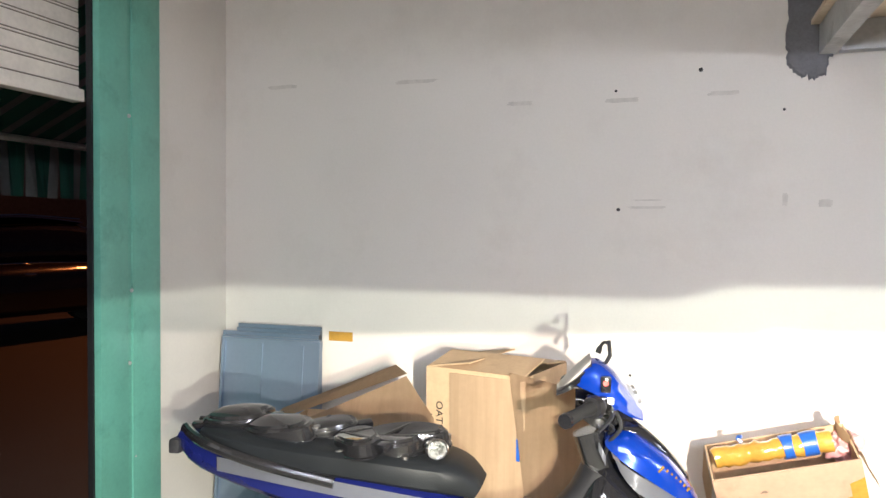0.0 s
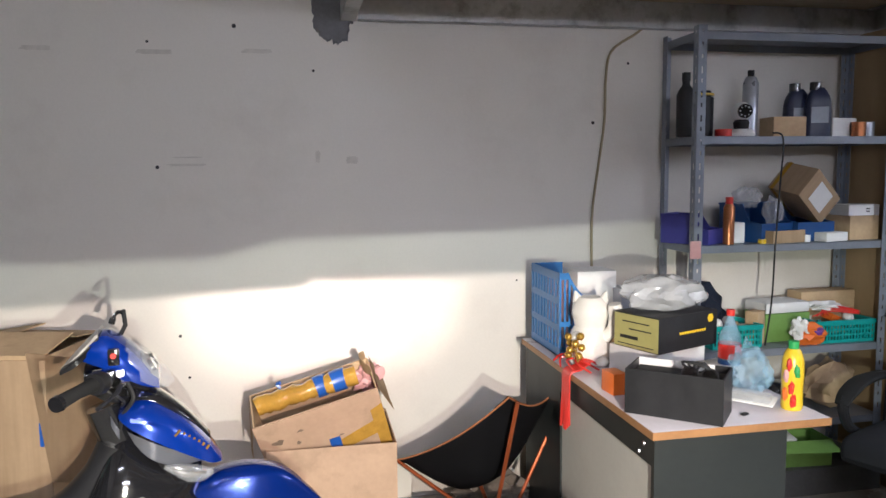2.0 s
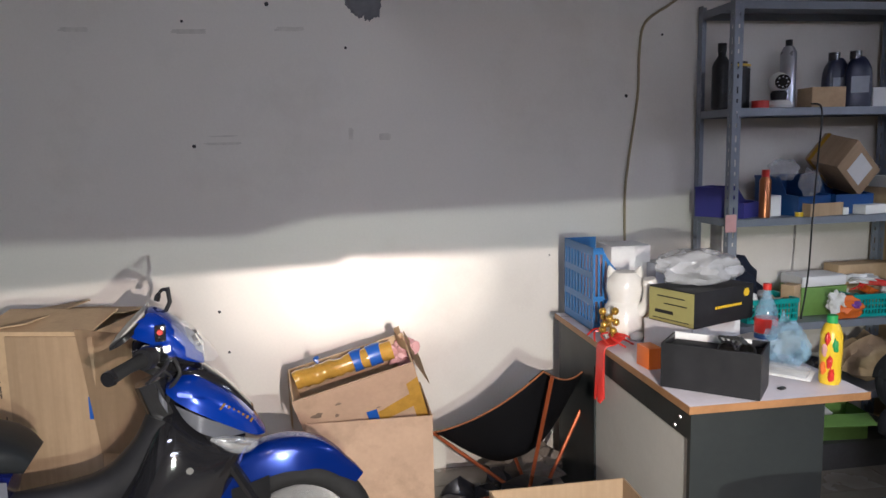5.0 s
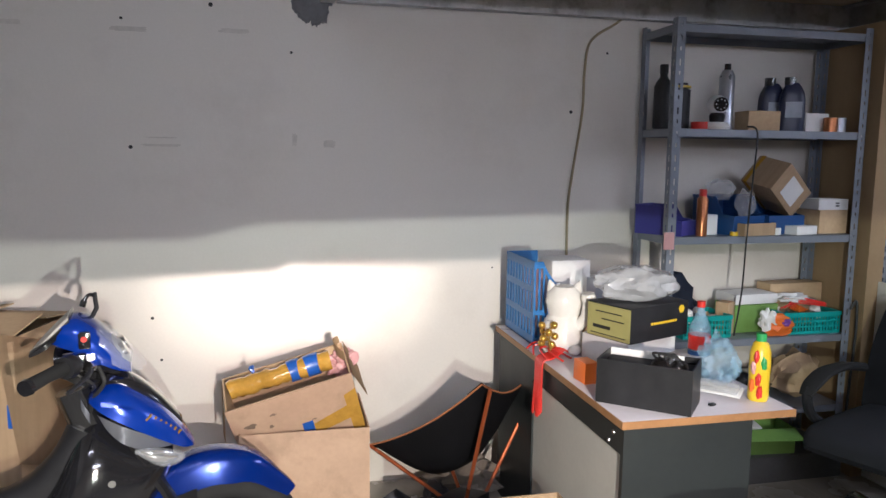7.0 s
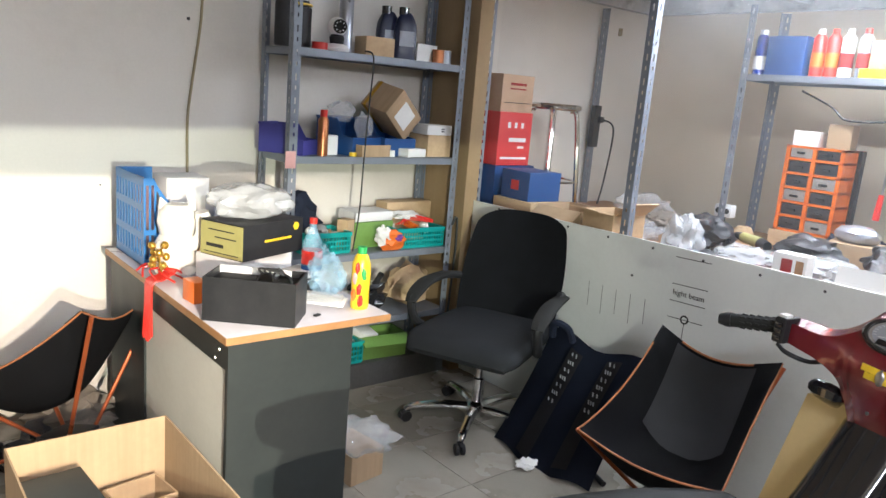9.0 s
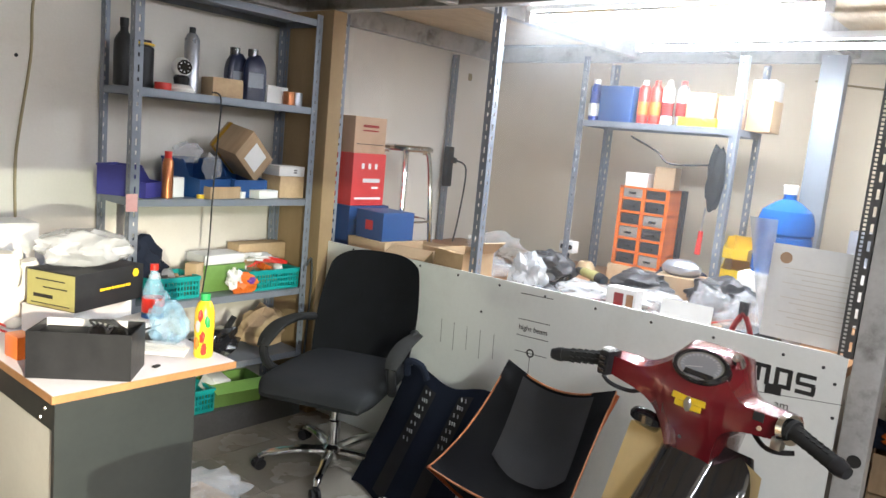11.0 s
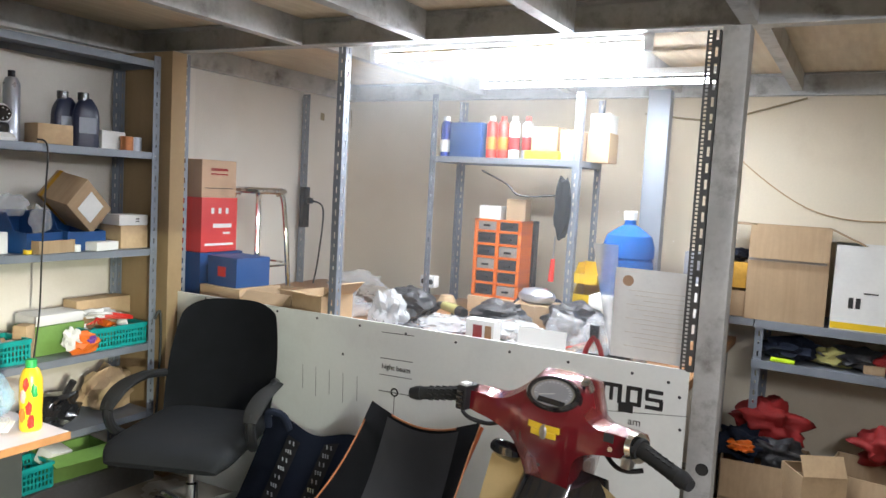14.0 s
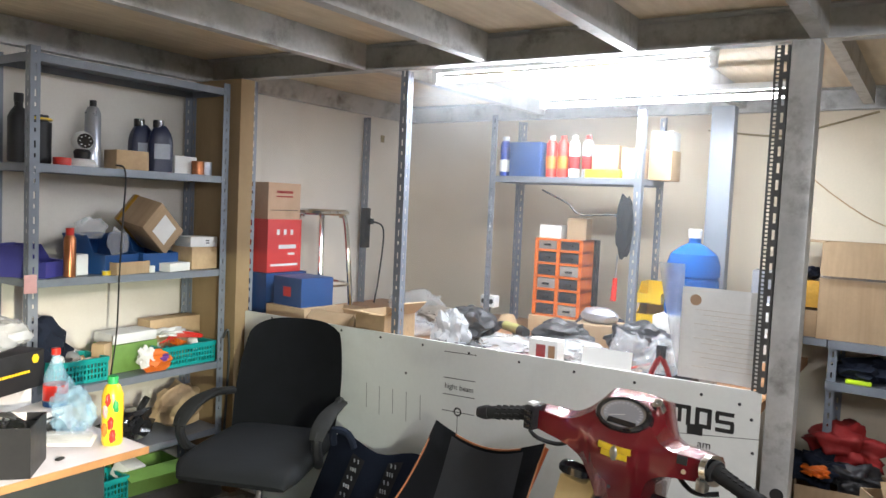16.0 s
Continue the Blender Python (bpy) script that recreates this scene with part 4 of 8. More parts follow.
def webcam(m):
    w = thing("security_camera", m, "white desktop security camera with a round black lens", "camera")
    part("base", lathe(B(), [(0, 0), (0.055, 0), (0.058, 0.012), (0.045, 0.028), (0.02, 0.034), (0, 0.034)], 22), M["plastic_white"], w)
    part("neck", lathe(B(), [(0.03, 0.03), (0.034, 0.06), (0.02, 0.08), (0, 0.08)], 16), M["black"], w)
    head = part("head", crumple(B(), (0, 0, 0.105), (0.043, 0.043, 0.043), 1, 3, 0.0), M["plastic_white"], w)
    b = lathe(B(), [(0.0, 0.0), (0.031, 0.0), (0.031, 0.006), (0.0, 0.006)], 20, pose(-0.012, -0.042, 0.105, 90, 0, -15))
    part("lens", b, M["gloss_black"], head)
    for k in range(8):
        a = 2 * math.pi * k / 8
        b = lathe(B(), [(0.003, 0), (0.003, 0.008), (0, 0.008)], 8, pose(-0.012, -0.042, 0.105, 90, 0, -15) @ pose(0.021 * math.cos(a), 0.021 * math.sin(a), 0))
        part("led", b, M["plastic_white"], head)
    return w


webcam(pose(3.22, 3.27, Z1))
bottle("spray_can", pose(3.30, 3.33, Z1), [(0, 0), (0.033, 0), (0.033, 0.235), (0.022, 0.26), (0.012, 0.265), (0, 0.265)], "silver", "tall silver aerosol spray can", ([(0.014, 0.262), (0.014, 0.29), (0, 0.29)], "black"), category="spray can")
carton("small_carton", pose(3.45, 3.31, Z1, 0, 0, -6), 0.15, 0.12, 0.085, "small plain brown carton on the shelf", "card2")
def oil_bottle(m):
    t = thing("oil_bottle", m, "dark blue engine oil bottle with a grip side", "bottle")
    part("body", sweep(B(), [(0, 0.0, 0.05, 0.028), (0, 0.01, 0.055, 0.033), (0, 0.14, 0.055, 0.033), (0, 0.19, 0.04, 0.028), (0, 0.215, 0.022, 0.02)], 14, 4.0, 3), M["oil"], t)
    part("cap", lathe(B(), [(0.024, 0.205), (0.024, 0.24), (0.0, 0.24)], 14, pose(0, 0.012, 0)), M["gloss_black"], t)
    b = box(B(), -0.0345, -0.04, 0.06, -0.0335, 0.03, 0.13)
    part("label_band", b, M["angle"], t, "dull printed label")
    return t


oil_bottle(pose(3.555, 3.36, Z1, 0, 0, 80))
oil_bottle(pose(3.615, 3.30, Z1, 0, 0, 62))
carton("small_carton", pose(3.76, 3.35, Z1, 0, 0, 8), 0.14, 0.08, 0.085, "small white printed carton with a red edge", "paper")
for x, c in ((3.82, "copper"), (3.865, "silver")):
    bottle("paint_tin", pose(x, 3.29, Z1), [(0, 0), (0.03, 0), (0.03, 0.065), (0.027, 0.066), (0.027, 0.062), (0, 0.062)], c, "small open paint tin on the shelf", category="tin")
b = lathe(B(), [(0, 0), (0.035, 0), (0.035, 0.03), (0, 0.03)], 14)
solid("red_dish", b, M["red_p"], "small red plastic dish on the shelf", "dish", pose(3.13, 3.26, Z1))


# --- middle shelf
def parts_bin(m, w, d, h, material, label):
    t = thing("parts_bin", m, label, "bin")
    k = 0.004
    b = B()
    pts = [(-d / 2, 0), (d / 2, 0), (d / 2, h), (-d * 0.05, h), (-d * 0.22, h * 0.55), (-d / 2, h * 0.5)]
    for x in (-w / 2, w / 2 - k):
        f0 = [b.verts.new((x, p[0], p[1])) for p in pts]
        f1 = [b.verts.new((x + k, p[0], p[1])) for p in pts]
        b.faces.new(f0)
        b.faces.new(f1[::-1])
        for i in range(6):
            b.faces.new((f0[i], f0[(i + 1) % 6], f1[(i + 1) % 6], f1[i]))
    box(b, -w / 2 + k, -d / 2, 0, w / 2 - k, d / 2, k)
    box(b, -w / 2 + k, d / 2 - k, k, w / 2 - k, d / 2, h)
    box(b, -w / 2 + k, -d / 2, k, w / 2 - k, -d / 2 + k, h * 0.5)
    part("body", b, M[material], t, smooth=20)
    b = box(B(), -w / 2 - 0.004, d / 2 - 0.012, h - 0.008, w / 2 + 0.004, d / 2 + 0.002, h + 0.002)
    part("rim", b, M[material], t)
    return t


parts_bin(pose(3.05, 3.36, Z2, 0, 0, 35), 0.15, 0.22, 0.13, "bin2", "violet-blue plastic parts bin on the shelf")
parts_bin(pose(3.38, 3.38, Z2, 0, 0, 15), 0.20, 0.24, 0.17, "bin", "dark blue open-front parts bin")
parts_bin(pose(3.60, 3.39, Z2, 0, 0, 5), 0.20, 0.24, 0.17, "bin", "dark blue open-front parts bin")
solid("plastic_bag", crumple(B(), (3.32, 3.37, Z2 + 0.20), (0.07, 0.05, 0.05), 3, 3, 0.6), M["film"], "crumpled clear plastic bag on the parts bin", "bag")
solid("plastic_bag", crumple(B(), (3.41, 3.30, Z2 + 0.14), (0.04, 0.04, 0.07), 4, 3, 0.6), M["film"], "crumpled clear plastic bag hanging from the bin", "bag")
bottle("aerosol_can", pose(3.165, 3.255, Z2), [(0, 0), (0.024, 0), (0.024, 0.16), (0.014, 0.178), (0, 0.178)], "copper", "copper-coloured aerosol can with a red cap", ([(0.016, 0.172), (0.016, 0.205), (0, 0.205)], "red_p"), category="spray can")
b = box(B(), -0.03, -0.03, 0, 0.03, 0.03, 0.09, 0.004)
solid("label_roll_box", b, M["paper"], "small white paper box behind the can", "box", pose(3.23, 3.31, Z2, 0, 0, 10))
carton("flat_carton", pose(3.43, 3.265, Z2, 0, 0, 12), 0.19, 0.09, 0.055, "open flat brown carton on the shelf edge", "card", True, (("b", 150),))
carton("flat_carton", pose(3.675, 3.265, Z2, 0, 0, 14), 0.14, 0.08, 0.04, "low white carton on the shelf edge", "paper")
carton("small_carton", pose(3.85, 3.34, Z2), 0.15, 0.16, 0.11, "brown carton carrying a white box", "card2")
c = carton("small_carton", pose(3.845, 3.32, Z2 + 0.11), 0.16, 0.12, 0.05, "white box with dark print", "paper")
print_bars(c, pose(0.02, -0.06, 0.025), ((0, 0.006, 0.02, 0.006), (0, -0.006, 0.02, 0.006)))
b = B()
tilted = thing("parcel", pose(3.60, 3.35, Z2 + 0.215, 14, 38, 20), "taped brown parcel tipped over in the blue bins", "box")
box(b, -0.11, -0.09, -0.075, 0.11, 0.09, 0.075, 0.004)
part("body", b, M["card"], tilted)
b = box(B(), -0.05, -0.0912, -0.05, 0.06, -0.09, 0.05)
part("shipping_label", b, M["paper"], tilted, "white shipping label")
b = box(B(), -0.08, -0.06, 0.0752, 0.03, 0.04, 0.0762)
part("shipping_label", b, M["paper"], tilted, "white shipping label")
b = box(B(), -0.111, 0.055, -0.076, 0.111, 0.075, 0.0765)
part("tape", b, M["tape"], tilted)
b = lathe(B(), [(0, 0), (0.017, 0), (0.017, 0.018), (0, 0.018)], 12)
solid("yellow_tub", b, M["yellow"], "small yellow tub on the shelf edge", "tub", pose(3.32, 3.24, Z2))
b = lathe(B(), [(0, 0), (0.018, 0), (0.018, 0.03), (0, 0.03)], 14)
solid("tape_roll", b, M["plastic_white"], "small white tape roll beside the carton", "tape", pose(3.545, 3.25, Z2))
b = box(B(), -0.025, -0.003, -0.045, 0.025, 0.0, 0.03, 0.001)
solid("hang_tag", b, M["pink"], "pink printed tag hanging from the shelf post", "tag", pose(2.985, 3.214, 1.14))
b = tube(B(), curve_pts([(3.37, 3.262, 1.63), (3.38, 3.205, 1.60), (3.372, 3.205, 1.40), (3.36, 3.205, 1.15), (3.352, 3.205, 0.9), (3.33, 3.21, 0.70)], 6), 0.004, 6)
solid("power_cable", b, M["cable_black"], "thin black cable hanging down the shelf front", "cable")


# --- lower shelves
def basket(m, w, d, h, material, label, name="plastic_basket"):
    t = thing(name, m, label, "basket")
    part("floor_plate", box(B(), -w / 2, -d / 2, 0, w / 2, d / 2, 0.004), M[material], t)
    for x0, y0, x1, y1 in ((-w / 2, -d / 2, w / 2, -d / 2), (-w / 2, d / 2, w / 2, d / 2), (-w / 2, -d / 2, -w / 2, d / 2), (w / 2, -d / 2, w / 2, d / 2)):
        L = math.hypot(x1 - x0, y1 - y0)
        mm = Matrix.Translation((x0, y0, 0.004)) @ Matrix.Rotation(math.atan2(y1 - y0, x1 - x0), 4, "Z")
        nb = max(4, int(L / 0.016))
        b = lattice(B(), lambda u, v: mm @ Vector((L * u, 0, (h - 0.004) * v)), bars(nb, 0.45 / nb), [0, 0.12, 0.30, 0.38, 0.56, 0.64, 0.80, 1.0], 0.003)
        part("side", b, M[material], t, smooth=0)
        part("rim", box(B(), -0.004, -0.006, h - 0.018, L + 0.004, 0.006, h, 0, mm), M[material], t, smooth=0)
    return t


def bits(m, name, label, spread, items, seed, category="clutter"):
    """Small loose items lying together in a tray; each one its own part."""
    t = thing(name, m, label, category)
    rnd = random.Random(seed)
    mats = ("plastic_white", "black", "red_p", "paper", "brushed", "card2", "teal", "orange_p", "junk_dark", "film_white")
    for k in range(items):
        x, y = rnd.uniform(-spread[0], spread[0]), rnd.uniform(-spread[1], spread[1])
        s = rnd.uniform(0.02, 0.05)
        b = B()
        if k % 3 == 0:
            box(b, -s, -s * 0.6, 0, s, s * 0.6, s * 0.8, 0.003)
        elif k % 3 == 1:
            lathe(b, [(0, 0), (s * 0.5, 0), (s * 0.5, s), (s * 0.3, s * 1.2), (0, s * 1.2)], 10)
        else:
            crumple(b, (0, 0, s * 0.7), (s, s * 0.8, s * 0.7), seed + k, 2, 0.6)
        bmesh.ops.transform(b, matrix=pose(x, y, rnd.uniform(0, spread[2]), rnd.uniform(-25, 25), rnd.uniform(-25, 25), rnd.uniform(0, 360)), verts=b.verts[:])
        part("item", b, M[rnd.choice(mats)], t)
    return t


basket(pose(3.76, 3.33, Z3), 0.30, 0.18, 0.10, "teal", "teal plastic basket full of cables and packets")
basket(pose(3.22, 3.34, Z3), 0.24, 0.18, 0.10, "teal", "teal plastic basket with small parts")
bits(pose(3.76, 3.33, Z3 + 0.055), "basket_contents", "cables and packets heaped in a basket", (0.10, 0.06, 0.02), 9, 5)
bits(pose(3.22, 3.34, Z3 + 0.05), "basket_contents", "small bottles and parts heaped in a basket", (0.09, 0.06, 0.03), 9, 6)
b = B()
for k in range(5):
    tube(b, curve_pts([(3.62 + 0.02 * k, 3.28, Z3 + 0.12), (3.72, 3.30 + 0.01 * k, Z3 + 0.135 + 0.006 * k), (3.84, 3.27, Z3 + 0.125 + 0.004 * k), (3.90, 3.33, Z3 + 0.11)], 5), 0.003, 5)
solid("red_wire_bundle", b, M["red_p"], "loose bundle of red wires over the basket", "wires")
t = thing("snack_packet", pose(3.58, 3.245, Z3), "crumpled orange and purple tissue packet", "packet")
part("body", crumple(B(), (0, 0, 0.05), (0.085, 0.035, 0.05), 12, 3, 0.35), M["orange_p"], t)
part("print_band", crumple(B(), (0.02, -0.004, 0.062), (0.05, 0.036, 0.022), 13, 3, 0.25), M["purple"], t)
part("tissue", crumple(B(), (-0.055, -0.004, 0.075), (0.045, 0.03, 0.055), 14, 3, 0.6), M["paper"], t)
carton("white_green_box", pose(3.52, 3.40, Z3, 0, 0, 4), 0.24, 0.15, 0.13, "white lidded box with a green base", "green_card")
b = box(B(), -0.12, -0.075, 0, 0.12, 0.075, 0.05, 0.012)
solid("box_lid", b, M["plastic_white"], "white lid on the green box", "lid", pose(3.52, 3.40, Z3 + 0.131, 0, 0, 4))
carton("brown_carton", pose(3.80, 3.46, Z3, 0, 0, 2), 0.30, 0.10, 0.21, "plain brown carton at the back of the shelf", "card2")
solid("torn_paper", crumple(B(), (3.72, 3.34, Z3 + 0.155), (0.10, 0.05, 0.02), 16, 3, 0.7), M["paper"], "torn white paper on the basket", "paper")
solid("black_bag", crumple(B(), (3.12, 3.38, Z3 + 0.13), (0.12, 0.08, 0.13), 21, 3, 0.6, flat=0.03), M["navy"], "crumpled black cloth bag on the shelf", "bag")
carton("small_carton", pose(3.36, 3.33, Z3, 0, 0, 30), 0.07, 0.06, 0.15, "worn reddish brown carton standing on end", "card2")
basket(pose(3.30, 3.27, 0.13), 0.22, 0.16, 0.11, "teal", "teal plastic basket under the shelf")
b = box(B(), 3.05, 3.18, 0.0, 3.93, 3.50, 0.125, 0.004)
solid("low_plinth", b, M["angle_dark"], "dark bottom shelf tray close to the floor", "shelf", kind="structure")
carton("green_carton", pose(3.55, 3.29, 0.126, 0, 0, -5), 0.28, 0.16, 0.12, "dirty green carton with torn flaps", "green_card", True, (("f", 200),))
carton("white_packet", pose(3.46, 3.29, 0.20, 20, 10, 15), 0.12, 0.08, 0.07, "open white paper packet in the green carton", "paper")
t = thing("engine_part", pose(3.50, 3.34, Z4 + 0.002), "black oily motor part with glossy castings", "motor part")
part("casing", crumple(B(), (0, 0, 0.075), (0.13, 0.09, 0.08), 31, 3, 0.5, flat=0.06), M["gloss_black"], t)
part("cylinder", lathe(B(), [(0, 0), (0.035, 0), (0.035, 0.05), (0.025, 0.06), (0.025, 0.12), (0, 0.12)], 16, pose(-0.12, -0.02, 0.0)), M["brushed"], t)
part("stub", tube(B(), [(0.05, 0, 0.12), (0.08, -0.03, 0.20)], 0.016), M["black"], t)
solid("brown_sack", crumple(B(), (3.78, 3.35, Z4 + 0.115), (0.14, 0.10, 0.115), 33, 3, 0.35, flat=0.05), M["card2"], "crumpled brown paper sack on the low shelf", "sack")
b = tube(B(), curve_pts([(3.93, 3.20, 0.80), (3.95, 3.19, 0.84), (3.955, 3.185, 0.70), (3.95, 3.19, 0.50), (3.93, 3.18, 0.25)], 5), 0.006, 6)
solid("hose", b, M["cable_black"], "black hose hanging from the shelf end", "hose")

# cable down the long wall
b = tube(B(), curve_pts([(2.90, NORTH - 0.01, 2.12), (2.86, NORTH - 0.008, 2.09), (2.745, NORTH - 0.008, 2.01), (2.72, NORTH - 0.008, 1.88), (2.715, NORTH - 0.008, 1.69), (2.675, NORTH - 0.008, 1.40), (2.66, NORTH - 0.008, 1.25), (2.662, NORTH - 0.008, 1.0), (2.665, NORTH - 0.008, 0.76)], 6), 0.006, 6)
solid("wall_cable", b, M["cable"], "yellowed cable stapled down the white wall", "cable")

# ---------------------------------------------------------------- desk
DX0, DX1, DY0, DY1 = 2.272, 2.83, 2.192, 3.39
desk = thing("desk", pose(0, 0, 0), "dark grey laminate desk with a scuffed pale top", "desk")
b = box(B(), DX0, DY0, 0.726, DX1, DY1, 0.75, 0.003)
part("desktop", b, M["desk_top"], desk, "pale laminate desktop")
b = B()
box(b, DX0 - 0.003, DY0 - 0.003, 0.727, DX0, DY1, 0.749)
box(b, DX0, DY0 - 0.003, 0.727, DX1 + 0.002, DY0, 0.749)
part("edge_band", b, M["edge"], desk, "brown wood edge band")
b = box(B(), DX0 + 0.012, DY0 + 0.015, 0.0, DX1 - 0.13, DY0 + 0.033, 0.726)
part("end_panel", b, M["laminate"], desk)
b = box(B(), DX0 + 0.012, DY1 - 0.16, 0.0, DX0 + 0.03, DY1 - 0.02, 0.726)
part("end_panel", b, M["laminate"], desk)
b = box(B(), DX0 + 0.012, DY0 + 0.033, 0.64, DX0 + 0.028, DY1 - 0.16, 0.726)
part("front_rail", b, M["laminate"], desk)
b = box(B(), DX0 + 0.012, 2.95, 0.0, DX0 + 0.03, DY1 - 0.16, 0.64)
part("stile", b, M["laminate"], desk)
b = box(B(), DX0 + 0.020, DY0 + 0.033, 0.06, DX0 + 0.032, 2.95, 0.64)
part("modesty_panel", b, M["laminate_white"], desk, "scuffed white modesty panel")
b = box(B(), DX1 - 0.15, DY1 - 0.5, 0.0, DX1 - 0.13, DY1 - 0.02, 0.726)
part("end_panel", b, M["laminate"], desk)
for y, z in ((2.27, 0.69), (2.30, 0.655)):
    part("screw", lathe(B(), [(0.007, 0), (0.006, 0.003), (0, 0.003)], 8, pose(DX0 + 0.012, y, z, 0, -90, 0)), M["brushed"], desk)
T = 0.751
# file basket with slots
fb = thing("file_basket", pose(2.36, 3.24, T, 0, 0, 0), "blue plastic magazine file basket with slots", "basket")
b = lattice(B(), lambda u, v: Vector((-0.05, -0.20 + 0.34 * u, 0.33 * v)), bars(9, 0.05), [0, 0.10, 0.30, 0.38, 0.62, 0.70, 0.90, 1.0], 0.004)
part("side", b, M["basket"], fb, smooth=0)
b = lattice(B(), lambda u, v: Vector((-0.05 + 0.14 * u, -0.20, (0.33 - 0.17 * max(0.0, u - 0.28) ** 0.7) * v)), bars(7, 0.06), [0, 0.08, 0.36, 0.42, 0.92, 1.0], 0.004)
part("side", b, M["basket"], fb, smooth=0)
part("side", box(B(), -0.05, 0.136, 0, 0.09, 0.14, 0.33), M["basket"], fb)
part("floor_plate", box(B(), -0.05, -0.198, 0, 0.09, 0.136, 0.005), M["basket"], fb)
b = box(B(), -0.014, -0.11, 0.006, 0.0, 0.11, 0.30, 0.002)
solid("document_folder", b, M["pink"], "pale pink document folder in the file basket", "folder", pose(2.385, 3.25, T))
carton("white_carton", pose(2.53, 3.27, T), 0.17, 0.16, 0.31, "white carton standing behind the figurine", "paper")
b = box(B(), -0.06, -0.05, 0, 0.06, 0.05, 0.24, 0.003)
solid("grey_box", b, M["silver"], "flat grey box leaning by the white carton", "box", pose(2.66, 3.2, T, 0, 0, 15))


def figurine(m):
    """A seated glazed figurine kept to one plain shape."""
    b = B()
    lathe(b, [(0, 0), (0.070, 0), (0.084, 0.03), (0.086, 0.07), (0.074, 0.115), (0.060, 0.14), (0.064, 0.16), (0.072, 0.19), (0.066, 0.225), (0.045, 0.25), (0, 0.258)], 28)
    for s in (-1, 1):
        lathe(b, [(0.026, 0), (0.018, 0.026), (0.003, 0.052)], 12, pose(0.042 * s, 0, 0.222, 0, 18 * s, 0))
        crumple(b, (0.045 * s, -0.055, 0.02), (0.03, 0.04, 0.022), 3, 2, 0.05)
    tube(b, curve_pts([(0.05, -0.03, 0.10), (0.085, -0.045, 0.14), (0.092, -0.05, 0.20), (0.088, -0.055, 0.235)], 4), [0.024] * 9 + [0.028] * 2 + [0.024] * 2, 12)
    crumple(b, (-0.045, -0.06, 0.10), (0.025, 0.03, 0.03), 4, 2, 0.05)
    return solid("ceramic_figurine", b, M["clay"], "white glazed ceramic figurine on the desk", "figurine", m)


figurine(pose(2.40, 2.945, T, 0, 0, -25))
t = thing("gold_bells", pose(2.325, 2.90, T), "cluster of gold bells and red tassel hanging off the desk", "ornament")
for k in range(11):
    a = k * 2.4
    part("bell", crumple(B(), (-0.008 + 0.022 * math.cos(a), -0.01 + 0.035 * math.sin(a), 0.03 + 0.009 * k), (0.014, 0.014, 0.015), k, 3, 0.1), M["gold"], t)
b = B()
for k in range(16):
    y = -0.10 + 0.0045 * k
    tube(b, curve_pts([(0.03, y + 0.03, 0.03), (-0.02, y, 0.012), (-0.058, y, 0.0), (-0.062, y + 0.003, -0.06), (-0.062 - 0.004 * (k % 3), y + 0.004 * (k % 4), -0.19 - 0.01 * (k % 3))], 4), 0.0035, 5)
part("tassel", b, M["red_p"], t, "red tassel")
b = B()
for k in range(12):
    a = k * 0.7
    tube(b, curve_pts([(0.0, 0.0, 0.03), (0.05 * math.cos(a), 0.08 * math.sin(a), 0.03), (0.07 * math.cos(a + 0.6), 0.13 * math.sin(a + 0.5), 0.008)], 4), 0.004, 5)
part("ribbon", b, M["red_p"], t, "red ribbons")
part("clapper_cord", tube(B(), curve_pts([(0.0, -0.03, 0.12), (-0.02, -0.05, 0.08), (-0.015, -0.06, 0.03)], 4), 0.004, 6), M["gold"], t)
b = box(B(), -0.025, -0.04, 0, 0.025, 0.04, 0.07, 0.003)
solid("orange_box", b, M["orange_p"], "small orange carton at the desk edge", "box", pose(2.325, 2.565, T, 0, 0, 5))

# stacked cartons on the desk
c = carton("white_carton", pose(2.60, 2.80, T, 0, 0, 28), 0.30, 0.20, 0.10, "white carton under the black one", "paper")
c = thing("black_product_box", pose(2.61, 2.76, T + 0.10, 0, 0, 22), "black product box with olive sides and yellow print", "box")
part("body", box(B(), -0.155, -0.10, 0, 0.155, 0.10, 0.125, 0.003), M["black"], c)
part("side_print", box(B(), -0.157, -0.098, 0.004, -0.1545, 0.098, 0.12), M["box_yellow"], c, "olive and yellow printed side")
print_bars(c, pose(0.0, -0.10, 0.06), tuple((-0.045 + 0.013 * k, 0, 0.010, 0.009) for k in range(11)), "yellow")
print_bars(c, pose(-0.157, 0.0, 0.06, 0, 0, -90), ((0.0, 0.035, 0.12, 0.004), (0.02, 0.01, 0.10, 0.004), (-0.03, -0.02, 0.08, 0.012), (0.0, -0.045, 0.16, 0.003)), "black")
part("badge", lathe(B(), [(0.016, 0), (0.016, 0.0015), (0, 0.0015)], 6, pose(0.115, -0.10, 0.098, 90, 0, 0)), M["yellow"], c, "yellow hexagon badge")
solid("plastic_bag", crumple(B(), (2.60, 2.78, T + 0.283), (0.16, 0.11, 0.068), 41, 4, 0.30, 2.0, 0.12), M["film_white"], "inflated clear plastic bag on the black box", "bag")
t = thing("open_black_box", pose(2.425, 2.335, T, 0, 0, -41) @ Matrix.Diagonal((0.9, 0.92, 1, 1)), "open black carton holding wired lamp modules", "box")
